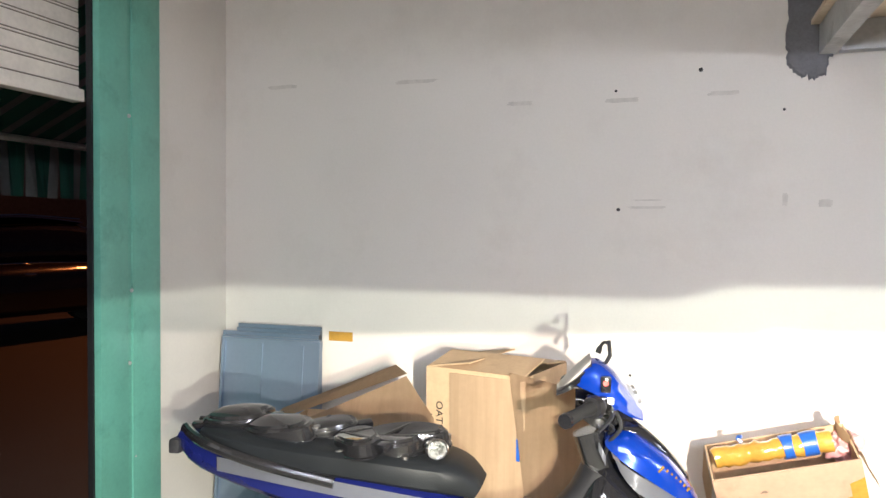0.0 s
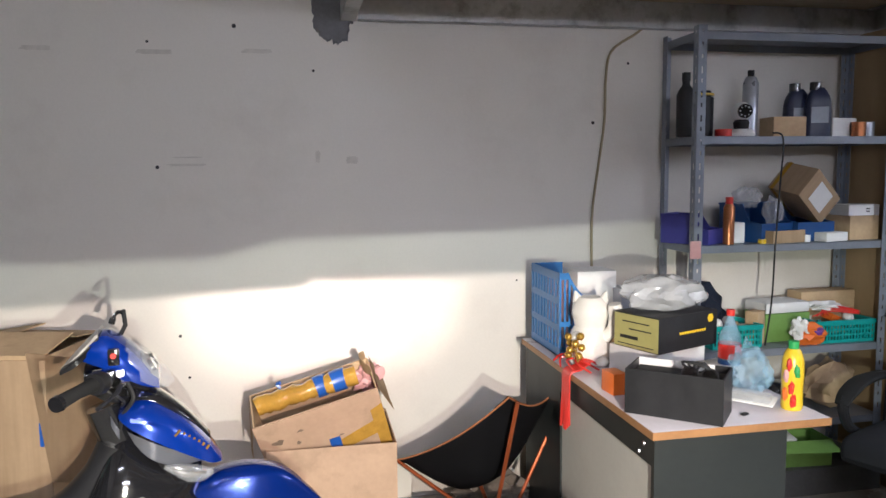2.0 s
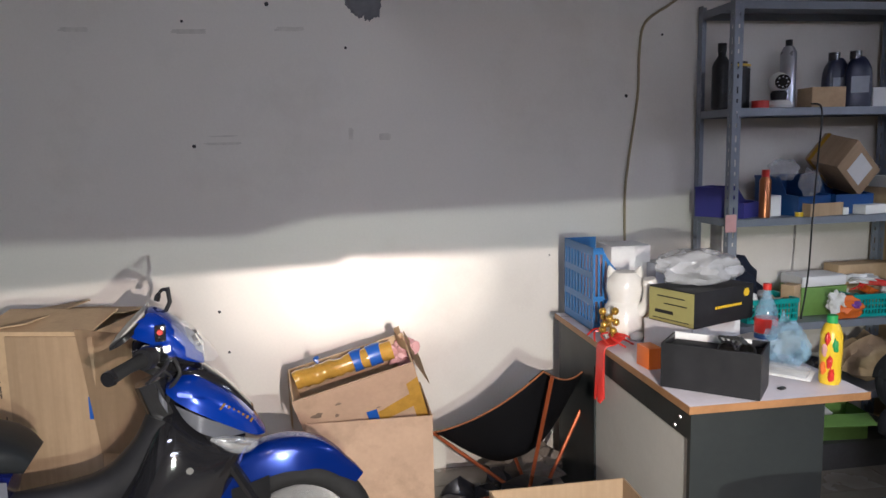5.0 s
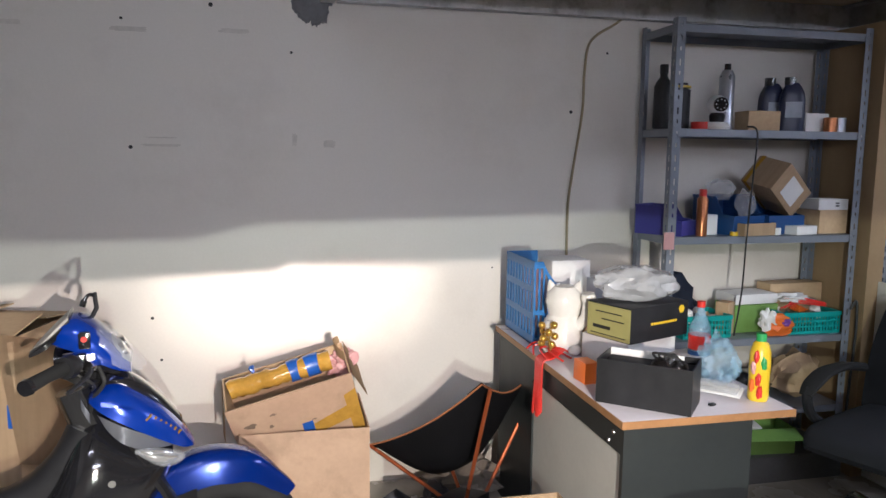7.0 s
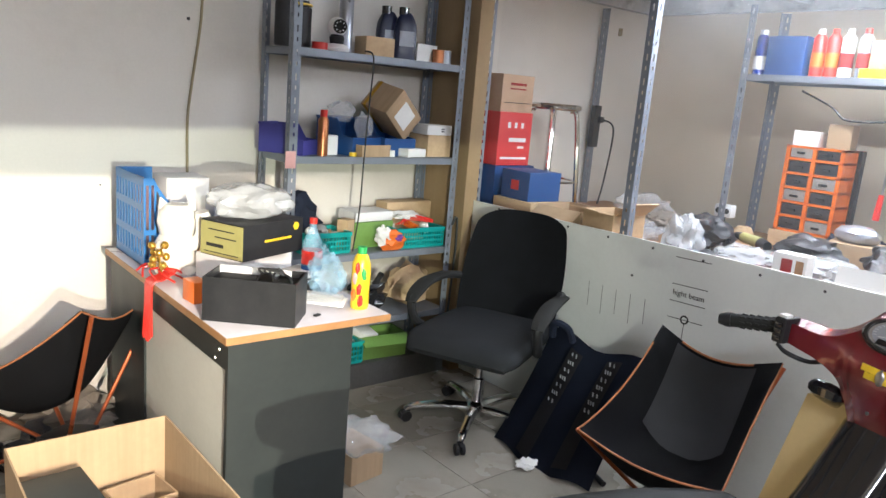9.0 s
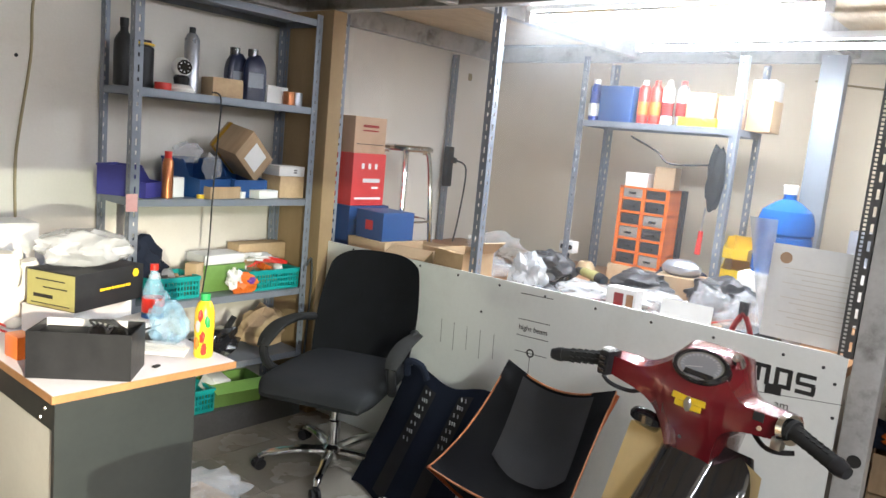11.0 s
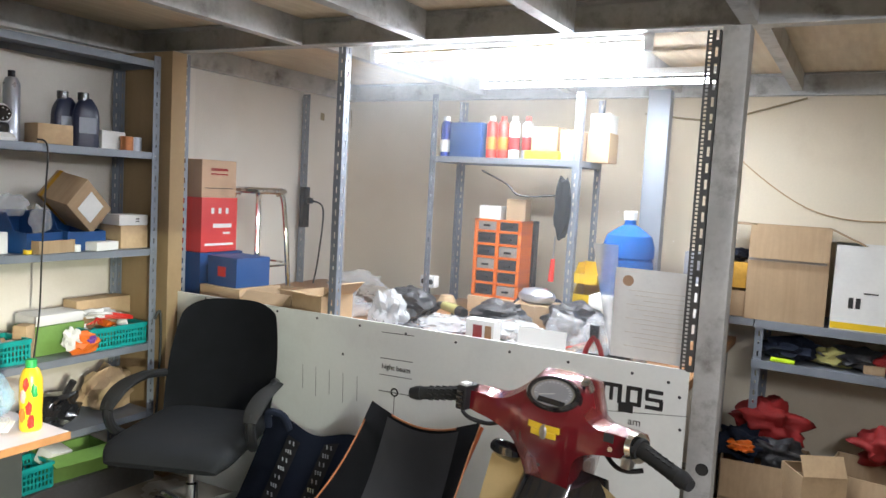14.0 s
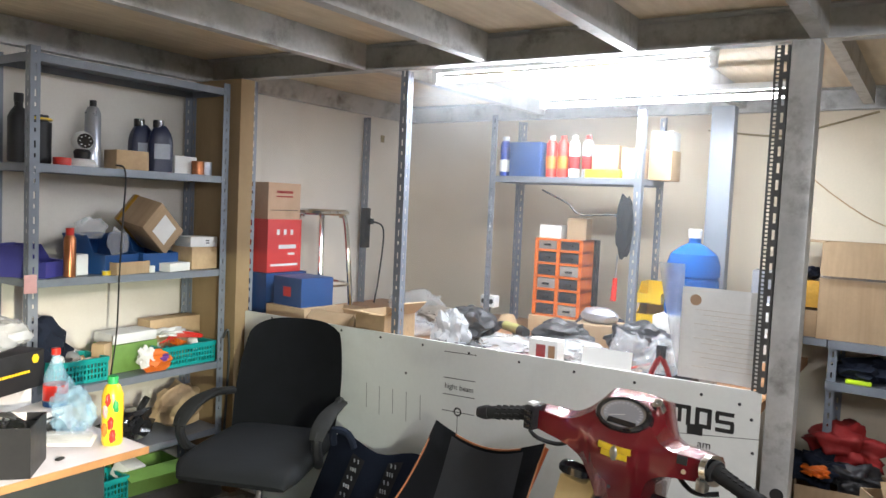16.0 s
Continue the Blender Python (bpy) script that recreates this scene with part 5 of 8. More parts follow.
for nm, q in (("front_wall", (-0.155, -0.085, 0, 0.155, -0.08, 0.135)), ("back_wall", (-0.155, 0.08, 0, 0.155, 0.085, 0.135)), ("side_wall", (-0.155, -0.08, 0, -0.15, 0.08, 0.135)), ("side_wall", (0.15, -0.08, 0, 0.155, 0.08, 0.135)), ("base", (-0.15, -0.08, 0, 0.15, 0.08, 0.005))):
    part(nm, box(B(), *q), M["black"], t)
part("foam", box(B(), -0.148, -0.078, 0.06, 0.148, 0.078, 0.115, 0.004), M["rubber"], t)
for x in (0.04, 0.10):
    lm = part("lamp_module", lathe(B(), [(0, 0), (0.03, 0), (0.036, 0.02), (0.03, 0.05), (0, 0.055)], 16, pose(x, -0.02, 0.105, 60, 0, 10)), M["gloss_black"], t)
    part("lens", lathe(B(), [(0.026, 0.045), (0.022, 0.058), (0.0, 0.064)], 16, pose(x, -0.02, 0.105, 60, 0, 10)), M["lens"], lm)
b = B()
for k in range(4):
    tube(b, curve_pts([(0.05, 0.0, 0.12), (0.02 + 0.02 * k, -0.05, 0.165), (0.09, -0.06 + 0.01 * k, 0.16), (0.13, -0.02, 0.12)], 5), 0.004, 5)
part("cable", b, M["cable_black"], t)
part("white_liner", box(B(), -0.15, 0.072, 0.10, 0.10, 0.079, 0.137), M["paper"], t)
c = carton("white_device_box", pose(2.69, 2.60, T, 0, 0, 22), 0.22, 0.12, 0.055, "white device carton between the boxes", "plastic_white")
print_bars(c, pose(0.03, -0.06, 0.028), ((0, 0.008, 0.08, 0.006), (0, -0.008, 0.05, 0.006)))
for k, (x, y) in enumerate(((2.44, 2.93), (2.47, 2.87))):
    carton("small_carton", pose(x + 0.02, y, T, 0, 0, 20), 0.07, 0.05, 0.07 + 0.07 * k, "small kraft carton on the desk", "card")
# bottles
t = bottle("water_bottle", pose(2.775, 2.62, T), jar_profile(0.037, 0.225, 0.35, 0.66), "film_blue", "clear plastic water bottle with a red cap", ([(0.014, 0.222), (0.014, 0.243), (0, 0.243)], "red_p"), (0.0385, 0.075, 0.125, "red_p"))
part("lower_label", lathe(B(), [(0.036, 0.01), (0.0382, 0.01), (0.0382, 0.07), (0.036, 0.07)], 18), M["blue_box"], t, "blue printed label")
t = bottle("juice_bottle", pose(2.772, 2.288, T), [(0, 0), (0.028, 0), (0.031, 0.01), (0.030, 0.06), (0.032, 0.10), (0.031, 0.15), (0.022, 0.178), (0.014, 0.186), (0, 0.186)], "yellow", "yellow juice bottle with a green cap", ([(0.0155, 0.184), (0.0155, 0.208), (0, 0.208)], "green_p"))
for z, a, mt in ((0.105, 200, "pink"), (0.07, 230, "red_p"), (0.12, 255, "green_p"), (0.05, 195, "orange_p"), (0.14, 215, "red_p"), (0.03, 240, "red_p")):
    part("fruit_print", crumple(B(), (0.029 * math.cos(radians(a)), 0.029 * math.sin(radians(a)), z), (0.009, 0.009, 0.022), int(a), 3, 0.35), M[mt], t)
solid("plastic_bag", crumple(B(), (2.73, 2.44, T + 0.075), (0.055, 0.075, 0.085), 51, 4, 0.6, 3.0, 0.08), M["film_blue"], "crumpled bluish plastic bag on the desk", "bag")
t = thing("spare_parts_packet", pose(2.665, 2.34, T + 0.022, 14, 0, -50), "blister packet of small parts on the desk", "packet")
part("card_back", box(B(), -0.075, -0.03, 0, 0.075, 0.03, 0.004, 0.001), M["paper"], t)
part("blister", box(B(), -0.065, -0.024, 0.004, 0.065, 0.024, 0.02, 0.006), M["film"], t)
b = lathe(B(), [(0.018, 0), (0.034, 0), (0.034, 0.02), (0.018, 0.02)], 18)
solid("tape_roll", b, M["black"], "dark roll of tape lying on the desk", "tape", pose(2.72, 2.52, T, 60, 0, 30) @ pose(0, 0.0, 0.0))
b = box(B(), -0.012, -0.007, 0, 0.012, 0.007, 0.006, 0.002)
solid("clip", b, M["black"], "small black clip on the desk", "clip", pose(2.60, 2.265, T, 0, 0, 20))
t = bottle("blue_can", pose(2.87, 2.97, Z3 + 0.0), [(0, 0), (0.045, 0), (0.045, 0.12), (0, 0.12)], "black", "dark canister with a blue lid", ([(0.048, 0.12), (0.048, 0.15), (0.03, 0.155), (0, 0.155)], "tape_blue"), category="canister")
t.matrix_world = pose(2.765, 2.86, T)

# ---------------------------------------------------------------- cartons and panels along the wall
st = thing("panel_stack", pose(-1.09, 3.545, 0, 0, 0, 0), "stack of blue-grey pressed steel panels leaning on the wall", "panels")
for k in range(4):
    b = B()
    w, h = 0.52, 0.90 + 0.016 * (k % 2)
    x = 0.02 * (k - 1.5)
    box(b, x, -0.012, 0, x + w, 0, h)
    box(b, x, -0.03, 0, x + 0.012, -0.012, h)
    box(b, x + w - 0.012, -0.03, 0, x + w, -0.012, h)
    box(b, x + 0.012, -0.03, h - 0.012, x + w - 0.012, -0.012, h)
    if k == 3:
        box(b, x + 0.20, -0.017, 0.02, x + 0.215, -0.012, h - 0.02)
        box(b, x + 0.42, -0.017, 0.02, x + 0.43, -0.012, h - 0.02)
    bmesh.ops.transform(b, matrix=pose(0, -0.11 - 0.034 * k, 0, -5, 0, 0) @ pose(0, 0, 0.0 if k < 3 else -0.02), verts=b.verts[:])
    part("panel", b, M["steel_panel"], st, smooth=0)
b = B()
for k in range(3):
    box(b, -1.03, 3.475 - 0.014 * k, 0.0, -0.58, 3.485 - 0.014 * k, 0.95 - 0.018 * k)
solid("steel_sheet_pack", b, M["steel_panel"], "pack of blue-grey steel sheets behind the panels", "panels", smooth=0)

carton("torn_carton", pose(-0.24, 3.16, 0, 0, 0, 8), 0.62, 0.42, 0.60, "opened brown carton with a raised torn flap", "card2", True, ())
t = thing("loose_flap_card", pose(-0.24, 3.0, 0.55, 0, 0, 4), "folded brown cardboard sheet standing in the carton", "cardboard")
b = B()
for pts in (((-0.34, -0.03, 0.02), (0.40, -0.05, -0.04), (0.37, 0.0, 0.14), (0.25, 0.03, 0.29)), ((-0.36, 0.0, 0.06), (0.25, 0.045, 0.297), (0.17, 0.15, 0.31), (-0.33, 0.15, 0.10))):
    quad(b, *pts)
bmesh.ops.solidify(b, geom=b.faces[:], thickness=0.006)
part("sheet_fold", b, M["card"], t, smooth=0)

c = carton("tall_carton", pose(0.34, 3.20, 0, 0, 0, -14), 0.42, 0.40, 0.88, "tall weathered brown carton printed with letters", "card2", True, (("b", 6), ("l", 9), ("f", 12)))
b = box(B(), -0.10, -0.208, 0.12, 0.215, -0.2005, 0.87, 0.002)
part("front_sheet", b, M["card"], c, "loose cardboard sheet on the front")
text_mesh("printed_word", "OATE", 0.042, pose(-0.15, -0.2018, 0.70, 90, 90, 0), M["ink"], c, "dark printed letters running down the carton")
print_bars(c, pose(-0.185, -0.20, 0.55), ((0, 0.10, 0.004, 0.10), (0, -0.03, 0.004, 0.10), (0.06, 0.0, 0.004, 0.06)))
b = box(B(), 0.185, -0.212, 0.58, 0.197, -0.208, 0.66)
part("tape_scrap", b, M["tape_blue"], c, "scrap of blue tape")
b = quad(B(), (0.16, -0.22, 0.90), (0.46, -0.12, 0.84), (0.44, -0.13, 0.42), (0.22, -0.215, 0.46))
bmesh.ops.solidify(b, geom=b.faces[:], thickness=0.006)
part("side_sheet", b, M["card"], c, "bent cardboard side sheet", smooth=0)
t = bits(pose(0.55, 2.93, 0.30), "wrapped_parts", "blue and white wrapped parts behind the seat", (0.06, 0.05, 0.06), 6, 77)
t2 = carton("packing_box", pose(0.55, 2.94, 0), 0.2, 0.18, 0.30, "low worn carton beside the motorbike", "card2")
solid("blue_bag", crumple(B(), (0.53, 2.90, 0.36), (0.08, 0.06, 0.055), 81, 3, 0.5), M["tape_blue"], "blue and white printed plastic bag", "bag")

# stacked cartons with yellow tape
carton("worn_carton", pose(1.435, 3.31, 0, 0, 0, -1), 0.49, 0.42, 0.44, "stained pinkish brown carton under another one", "card3", True)
up = thing("taped_carton", pose(1.43, 3.29, 0.385, 24, -15, 0), "open stained carton with yellow and blue tape", "box")
w, d, h, k = 0.48, 0.21, 0.28, 0.006
b = B()
box(b, -w / 2, -d / 2, 0, w / 2, -d / 2 + k, h + 0.014)
part("front_wall", b, M["card3"], up)
b = box(B(), -w / 2, d / 2 - k, 0, w / 2, d / 2, h)
part("back_wall", b, M["card2"], up)
b = box(B(), -w / 2, -d / 2 + k, 0, -w / 2 + k, d / 2 - k, h)
part("side_wall", b, M["card2"], up)
b = box(B(), w / 2 - k, -d / 2 + k, 0, w / 2, d / 2 - k, h)
part("side_wall", b, M["card2"], up)
b = box(B(), -w / 2, -d / 2, -0.006, w / 2, d / 2, 0)
part("base", b, M["card3"], up)
b = B()
quad(b, (-w / 2 + 0.06, -d / 2 - 0.0012, 0.035), (w / 2, -d / 2 - 0.0012, 0.16), (w / 2, -d / 2 - 0.0012, 0.085), (-w / 2 + 0.10, -d / 2 - 0.0012, 0.012))
quad(b, (w / 2 - 0.05, -d / 2 - 0.0013, 0.20), (w / 2, -d / 2 - 0.0013, 0.22), (w / 2, -d / 2 - 0.0013, 0.0), (w / 2 - 0.045, -d / 2 - 0.0013, 0.0))
part("tape", b, M["tape"], up, "yellow packing tape", smooth=0)
b = box(B(), 0.01, -d / 2 - 0.0026, 0.03, 0.052, -d / 2 - 0.0014, 0.125)
part("tape", b, M["tape_blue"], up, "blue tape strip")
for sx in (-1, 1):
    b = sheet(B(), 8, 5, lambda u, v: Vector((sx * (w / 2 + 0.004 + 0.035 * v), -d / 2 + d * u, h + 0.012 * math.sin(u * 7 + sx) - 0.13 * v + 0.012 * math.sin(u * 11) * v)), 0.005)
    part("flap", b, M["card2"], up, "bent and torn side flap")
b = sheet(B(), 10, 3, lambda u, v: Vector((w / 2 - 0.002 - 0.03 * math.sin(3 * u), -d / 2 + d * (0.55 + 0.5 * u), h - 0.02 + 0.075 * v * (0.6 + 0.4 * math.sin(u * 3)))), 0.006)
part("torn_corner", b, M["card2"], up, "torn upright corner of the carton")
for x, z, rx, rz in ((-0.17, 0.19, 0.022, 0.012), (-0.08, 0.215, 0.012, 0.006), (-0.10, 0.16, 0.008, 0.009), (0.06, 0.13, 0.010, 0.004)):
    b = B()
    rim = [b.verts.new((x + rx * math.cos(a) * (1 + 0.3 * math.sin(3 * a + x * 40)), -d / 2 - 0.0016, z + rz * math.sin(a) * (1 + 0.25 * math.cos(5 * a)))) for a in [2 * math.pi * k / 20 for k in range(20)]]
    b.faces.new(rim)
    part("stain", b, M["cardstain"], up, "dark grease stain")
roll = thing("taped_roll", pose(1.43, 3.29, 0.385, 24, -15, 0) @ pose(-0.02, 0.02, 0.285), "long part wrapped in glossy yellow and blue tape", "wrapped part")
rad = [0.036 + 0.006 * noise.noise(Vector((q * 2.3, 0.4, 0))) for q in range(25)]
b = tube(B(), [(-0.20 + 0.40 * q / 24, 0.004 * math.sin(q), 0) for q in range(25)], rad, 14)
for v in b.verts:
    v.co += Vector((0, 1, 1)) * 0.005 * noise.noise(v.co * 45)
part("wrap", b, M["tape"], roll, "shiny crinkled yellow packing tape", smooth=50)
for x, wd in ((0.035, 0.042), (0.10, 0.055)):
    b = tube(B(), [(x, 0, 0), (x + wd * 0.5, 0.003, 0), (x + wd, 0, 0.001)], [0.0425, 0.0435, 0.0425], 16)
    part("tape_band", b, M["tape_blue"], roll, "blue tape band")
b = tube(B(), curve_pts([(-0.09, 0.02, 0.034), (-0.10, 0.03, 0.05), (-0.085, 0.025, 0.056)], 4), 0.007, 6)
part("tape_end", b, M["tape_blue"], roll, "loose end of blue tape")
solid("pink_foam", crumple(B(), (1.585, 3.275, 0.655), (0.06, 0.055, 0.06), 91, 4, 0.5), M["pink"], "pale pink foam wrapping in the carton", "foam")

# open carton on the floor before the desk
oc = carton("open_carton", pose(1.98, 2.19, 0, 0, 0, 0), 0.44, 0.56, 0.42, "large open brown carton with parts inside", "card", True)
t = thing("black_carton", pose(1.86, 2.24, 0.006, 0, 0, 4), "matt black carton with a blue mark inside the open box", "box")
part("body", box(B(), -0.08, -0.13, 0, 0.08, 0.13, 0.36, 0.003), M["laminate"], t)
part("mark", box(B(), 0.0, -0.1315, 0.27, 0.022, -0.1302, 0.29), M["basket"], t, "small blue mark")
carton("small_carton", pose(2.08, 2.33, 0.006, 0, 0, 8), 0.16, 0.14, 0.26, "open kraft carton inside the larger box", "card", True)
t = thing("wrapped_lamp", pose(2.06, 2.10, 0.006), "dark wrapped lamp part in the open box", "lamp part")
part("wrap", crumple(B(), (0, 0, 0.11), (0.09, 0.08, 0.11), 95, 3, 0.4, flat=0.1), M["junk_dark"], t)
for k in range(2):
    b = B()
    sheet(b, 5, 5, lambda u, v: Vector((0.20 * u, 0.03 * math.sin(u * 3 + k), 0.16 * v * (1 - 0.5 * abs(u - 0.4)))), 0.005)
    solid("card_flap", b, M["card2"], "loose cardboard flap leaning by the desk", "cardboard", pose(2.40 + 0.16 * k, 2.12 - 0.03 * k, 0.0, 10, 0, 10 + 20 * k))
solid("dusty_rag", crumple(B(), (2.12, 3.36, 0.085), (0.20, 0.12, 0.085), 101, 3, 0.6, flat=0.1), M["cloth_grey"], "dusty grey rag crumpled by the wall", "rag")
for k, (x, y) in enumerate(((1.80, 3.20), (1.90, 3.12), (1.98, 3.28), (1.75, 3.05), (2.12, 3.10))):
    t = thing("engine_scrap", pose(x, y, 0, 0, 0, 40 * k), "oily dark engine scrap on the floor", "motor part", "scrap by the wall")
    part("casting", crumple(B(), (0, 0, 0.06), (0.08, 0.06, 0.065), 110 + k, 2, 0.6, flat=0.1), M["junk_dark"], t)
    part("shaft", tube(B(), [(-0.08, 0, 0.05), (0.09, 0.02, 0.07)], 0.012), M["brushed"], t)
c = carton("small_carton", pose(2.93, 2.52, 0, 0, 0, 8), 0.16, 0.2, 0.12, "brown carton under clear plastic on the floor", "card")
solid("plastic_bag", crumple(B(), (2.95, 2.50, 0.15), (0.14, 0.13, 0.06), 120, 3, 0.6), M["film"], "clear plastic bag lying over the carton", "bag")
b = box(B(), -0.05, -0.03, 0, 0.05, 0.03, 0.05, 0.004)
solid("black_box", b, M["black"], "small black box on the floor by the desk", "box", pose(2.93, 2.78, 0, 0, 0, 10))

# ---------------------------------------------------------------- folding camp chairs
def camp_chair(m, label):
    """Sling chair, facing local +x, origin on the floor under its middle."""
    t = thing("camp_chair", m, label, "chair", "folding camp chairs")
    FL, FR, BL, BR = Vector((0.24, 0.25, 0.36)), Vector((0.24, -0.25, 0.36)), Vector((-0.24, 0.22, 0.67)), Vector((-0.24, -0.22, 0.67))

    def surf(u, v):
        # u from the front edge to the back edge, v across
        p = FL.lerp(FR, v).lerp(BL.lerp(BR, v), u)
        mid = min(1.0, 4.2 * v * (1 - v)) ** 0.8
        deep = math.sin(math.pi * u ** 0.8) ** 0.9
        p.z -= (0.03 + 0.22 * mid) * deep
        p.x -= (0.02 + 0.04 * mid) * math.sin(math.pi * u)
        p.z -= 0.06 * math.sin(math.pi * v) * (u ** 5 + 0.6 * (1 - u) ** 5)
        p.y *= 1 - 0.05 * math.sin(math.pi * u)
        return p

    b = sheet(B(), 22, 16, surf, 0.003)
    part("sling", b, M["fabric2"], t)
    b = sheet(B(), 8, 8, lambda u, v: surf(0.52 + 0.46 * u, 0.17 + 0.66 * v) + Vector((0.005, 0, 0.006)), 0.001)
    part("mesh_panel", b, M["mesh_grey"], t, "grey mesh back panel")
    edge = [surf(k / 20, 0) for k in range(21)] + [surf(1, k / 16) for k in range(1, 17)] + [surf(1 - k / 20, 1) for k in range(1, 21)] + [surf(0, 1 - k / 16) for k in range(1, 17)]
    part("piping", tube(B(), edge, 0.004, 6), M["orange"], t, "orange edge piping")
    for name, p, q in (("leg", (0.22, 0.22, 0), (-0.06, 0.06, 0.11)), ("leg", (0.22, -0.22, 0), (-0.06, -0.06, 0.11)), ("leg", (-0.26, 0.22, 0), (0.0, 0.06, 0.11)), ("leg", (-0.26, -0.22, 0), (0.0, -0.06, 0.11))):
        part(name, tube(B(), [p, q], 0.008), M["pole"], t)
    for c in (FL, FR):
        part("arm", tube(B(), [(0.0, 0.06 if c.y > 0 else -0.06, 0.11), c], 0.008), M["pole"], t)
    for c in (BL, BR):
        part("arm", tube(B(), [(-0.10, 0.08 if c.y > 0 else -0.08, 0.11), Vector((c.x - 0.035, c.y, c.z - 0.02))], 0.008), M["pole"], t)
        part("pocket", sheet(B(), 4, 4, lambda u, v: surf(0.86 + 0.14 * u, (0.20 * v if c.y > 0 else 1 - 0.20 * v)) + Vector((0.003, 0, 0.007)), 0.002), M["fabric2"], t)
    part("hub", box(B(), -0.12, -0.09, 0.085, 0.02, 0.09, 0.13, 0.01), M["black"], t)
    return t


camp_chair(pose(2.007, 3.075, 0.035, 9, 5, 136) @ Matrix.Diagonal((1, 1, 0.87, 1)), "folding black camp chair with orange piping seen from behind")
camp_chair(pose(3.608, 1.583, 0.012, -2, -3, 190), "folding black camp chair with copper poles by the board")


# ---------------------------------------------------------------- office chair
def office_chair(m):
    t = thing("office_chair", m, "black mesh office chair with chromed five-star base", "chair")
    # faces local +x
    def back(u, v):
        z = 0.46 + 0.56 * v
        wv = 0.235 + 0.025 * math.sin(math.pi * v) - 0.03 * v
        y = (2 * u - 1) * wv
        corner = max(0.0, v - 0.86) / 0.14
        z -= 0.05 * corner * abs(2 * u - 1) ** 4
        return Vector((-0.24 - 0.10 * v + 0.05 * math.cos(math.pi * (u - 0.5)) * -1 + 0.04 * (1 - v), y, z))
    part("backrest", sheet(B(), 16, 16, back, 0.045), M["fabric"], t, smooth=60)
    b = sweep(B(), [(-0.25, 0.47, 0.20, 0.02), (-0.22, 0.465, 0.235, 0.045), (0.10, 0.46, 0.25, 0.05), (0.22, 0.45, 0.245, 0.045), (0.27, 0.42, 0.22, 0.02)], 18, 4.5)
    part("seat", b, M["fabric"], t, smooth=60)
    part("seat_pan", box(B(), -0.20, -0.17, 0.395, 0.18, 0.17, 0.42, 0.01), M["black"], t)
    for s in (-1, 1):
        b = tube(B(), curve_pts([(-0.24, 0.25 * s, 0.66), (-0.14, 0.285 * s, 0.67), (0.02, 0.29 * s, 0.655), (0.13, 0.29 * s, 0.60), (0.10, 0.285 * s, 0.50), (0.02, 0.26 * s, 0.44)], 6), 0.020, 10)
        arm = part("armrest", b, M["black"], t)
        b = sweep(B(), [(-0.16, 0.678, 0.028, 0.010, 0.287 * s), (0.0, 0.672, 0.036, 0.014, 0.29 * s), (0.10, 0.635, 0.036, 0.014, 0.29 * s), (0.145, 0.595, 0.026, 0.010, 0.29 * s)], 12)
        part("arm_pad", b, M["rubber"], arm)
    part("gas_lift", lathe(B(), [(0.026, 0.10), (0.026, 0.24), (0.016, 0.245), (0.016, 0.40), (0, 0.40)], 14), M["chrome"], t)
    part("hub", lathe(B(), [(0, 0.05), (0.04, 0.05), (0.045, 0.11), (0.03, 0.125), (0, 0.125)], 16), M["chrome"], t)
    for k in range(5):
        a = radians(72 * k + 14)
        dx, dy = math.cos(a), math.sin(a)
        b = tube(B(), curve_pts([(0.03 * dx, 0.03 * dy, 0.09), (0.16 * dx, 0.16 * dy, 0.095), (0.27 * dx, 0.27 * dy, 0.08), (0.31 * dx, 0.31 * dy, 0.06)], 4), [0.022] * 5 + [0.018] * 5 + [0.014] * 3, 10)
        leg = part("leg", b, M["chrome"], t)
        for s in (-1, 1):
            b = lathe(B(), [(0.0, -0.009), (0.018, -0.009), (0.026, -0.006), (0.026, 0.006), (0.018, 0.009), (0, 0.009)], 16, pose(0.31 * dx, 0.31 * dy, 0.027) @ Matrix.Rotation(a + 0.5, 4, "Z") @ pose(0, 0.013 * s, 0, 90, 0, 0))
            part("caster", b, M["black"], leg)
        b = sweep(B(), [(-0.02, 0.045, 0.006, 0.008), (0.0, 0.055, 0.008, 0.006), (0.02, 0.045, 0.006, 0.008)], 8)
        bmesh.ops.transform(b, matrix=pose(0.31 * dx, 0.31 * dy, 0) @ Matrix.Rotation(a + 0.5, 4, "Z"), verts=b.verts[:])
        part("caster_hood", b, M["black"], leg)
    return t


office_chair(pose(3.645, 2.59, 0, 0, 0, 203) @ Matrix.Diagonal((1.04, 1.04, 0.93, 1)))

# ---------------------------------------------------------------- bag against the board
bag = thing("gear_bag", pose(3.84, 2.17, 0, 0, 0, -90), "dark navy gear bag with pale lettering leaning on the board", "bag")
def bag_side(u, v):
    y = -0.04 + 0.17 * v
    return Vector((-0.27 + 0.54 * u + 0.03 * math.sin(v * 3) * (0.5 - u), -0.10 - 0.11 * (1 - v) + 0.20 * v - 0.05 * math.sin(math.pi * u) * (1 - 0.5 * v), 0.47 * v + 0.02 * math.sin(u * 9)))


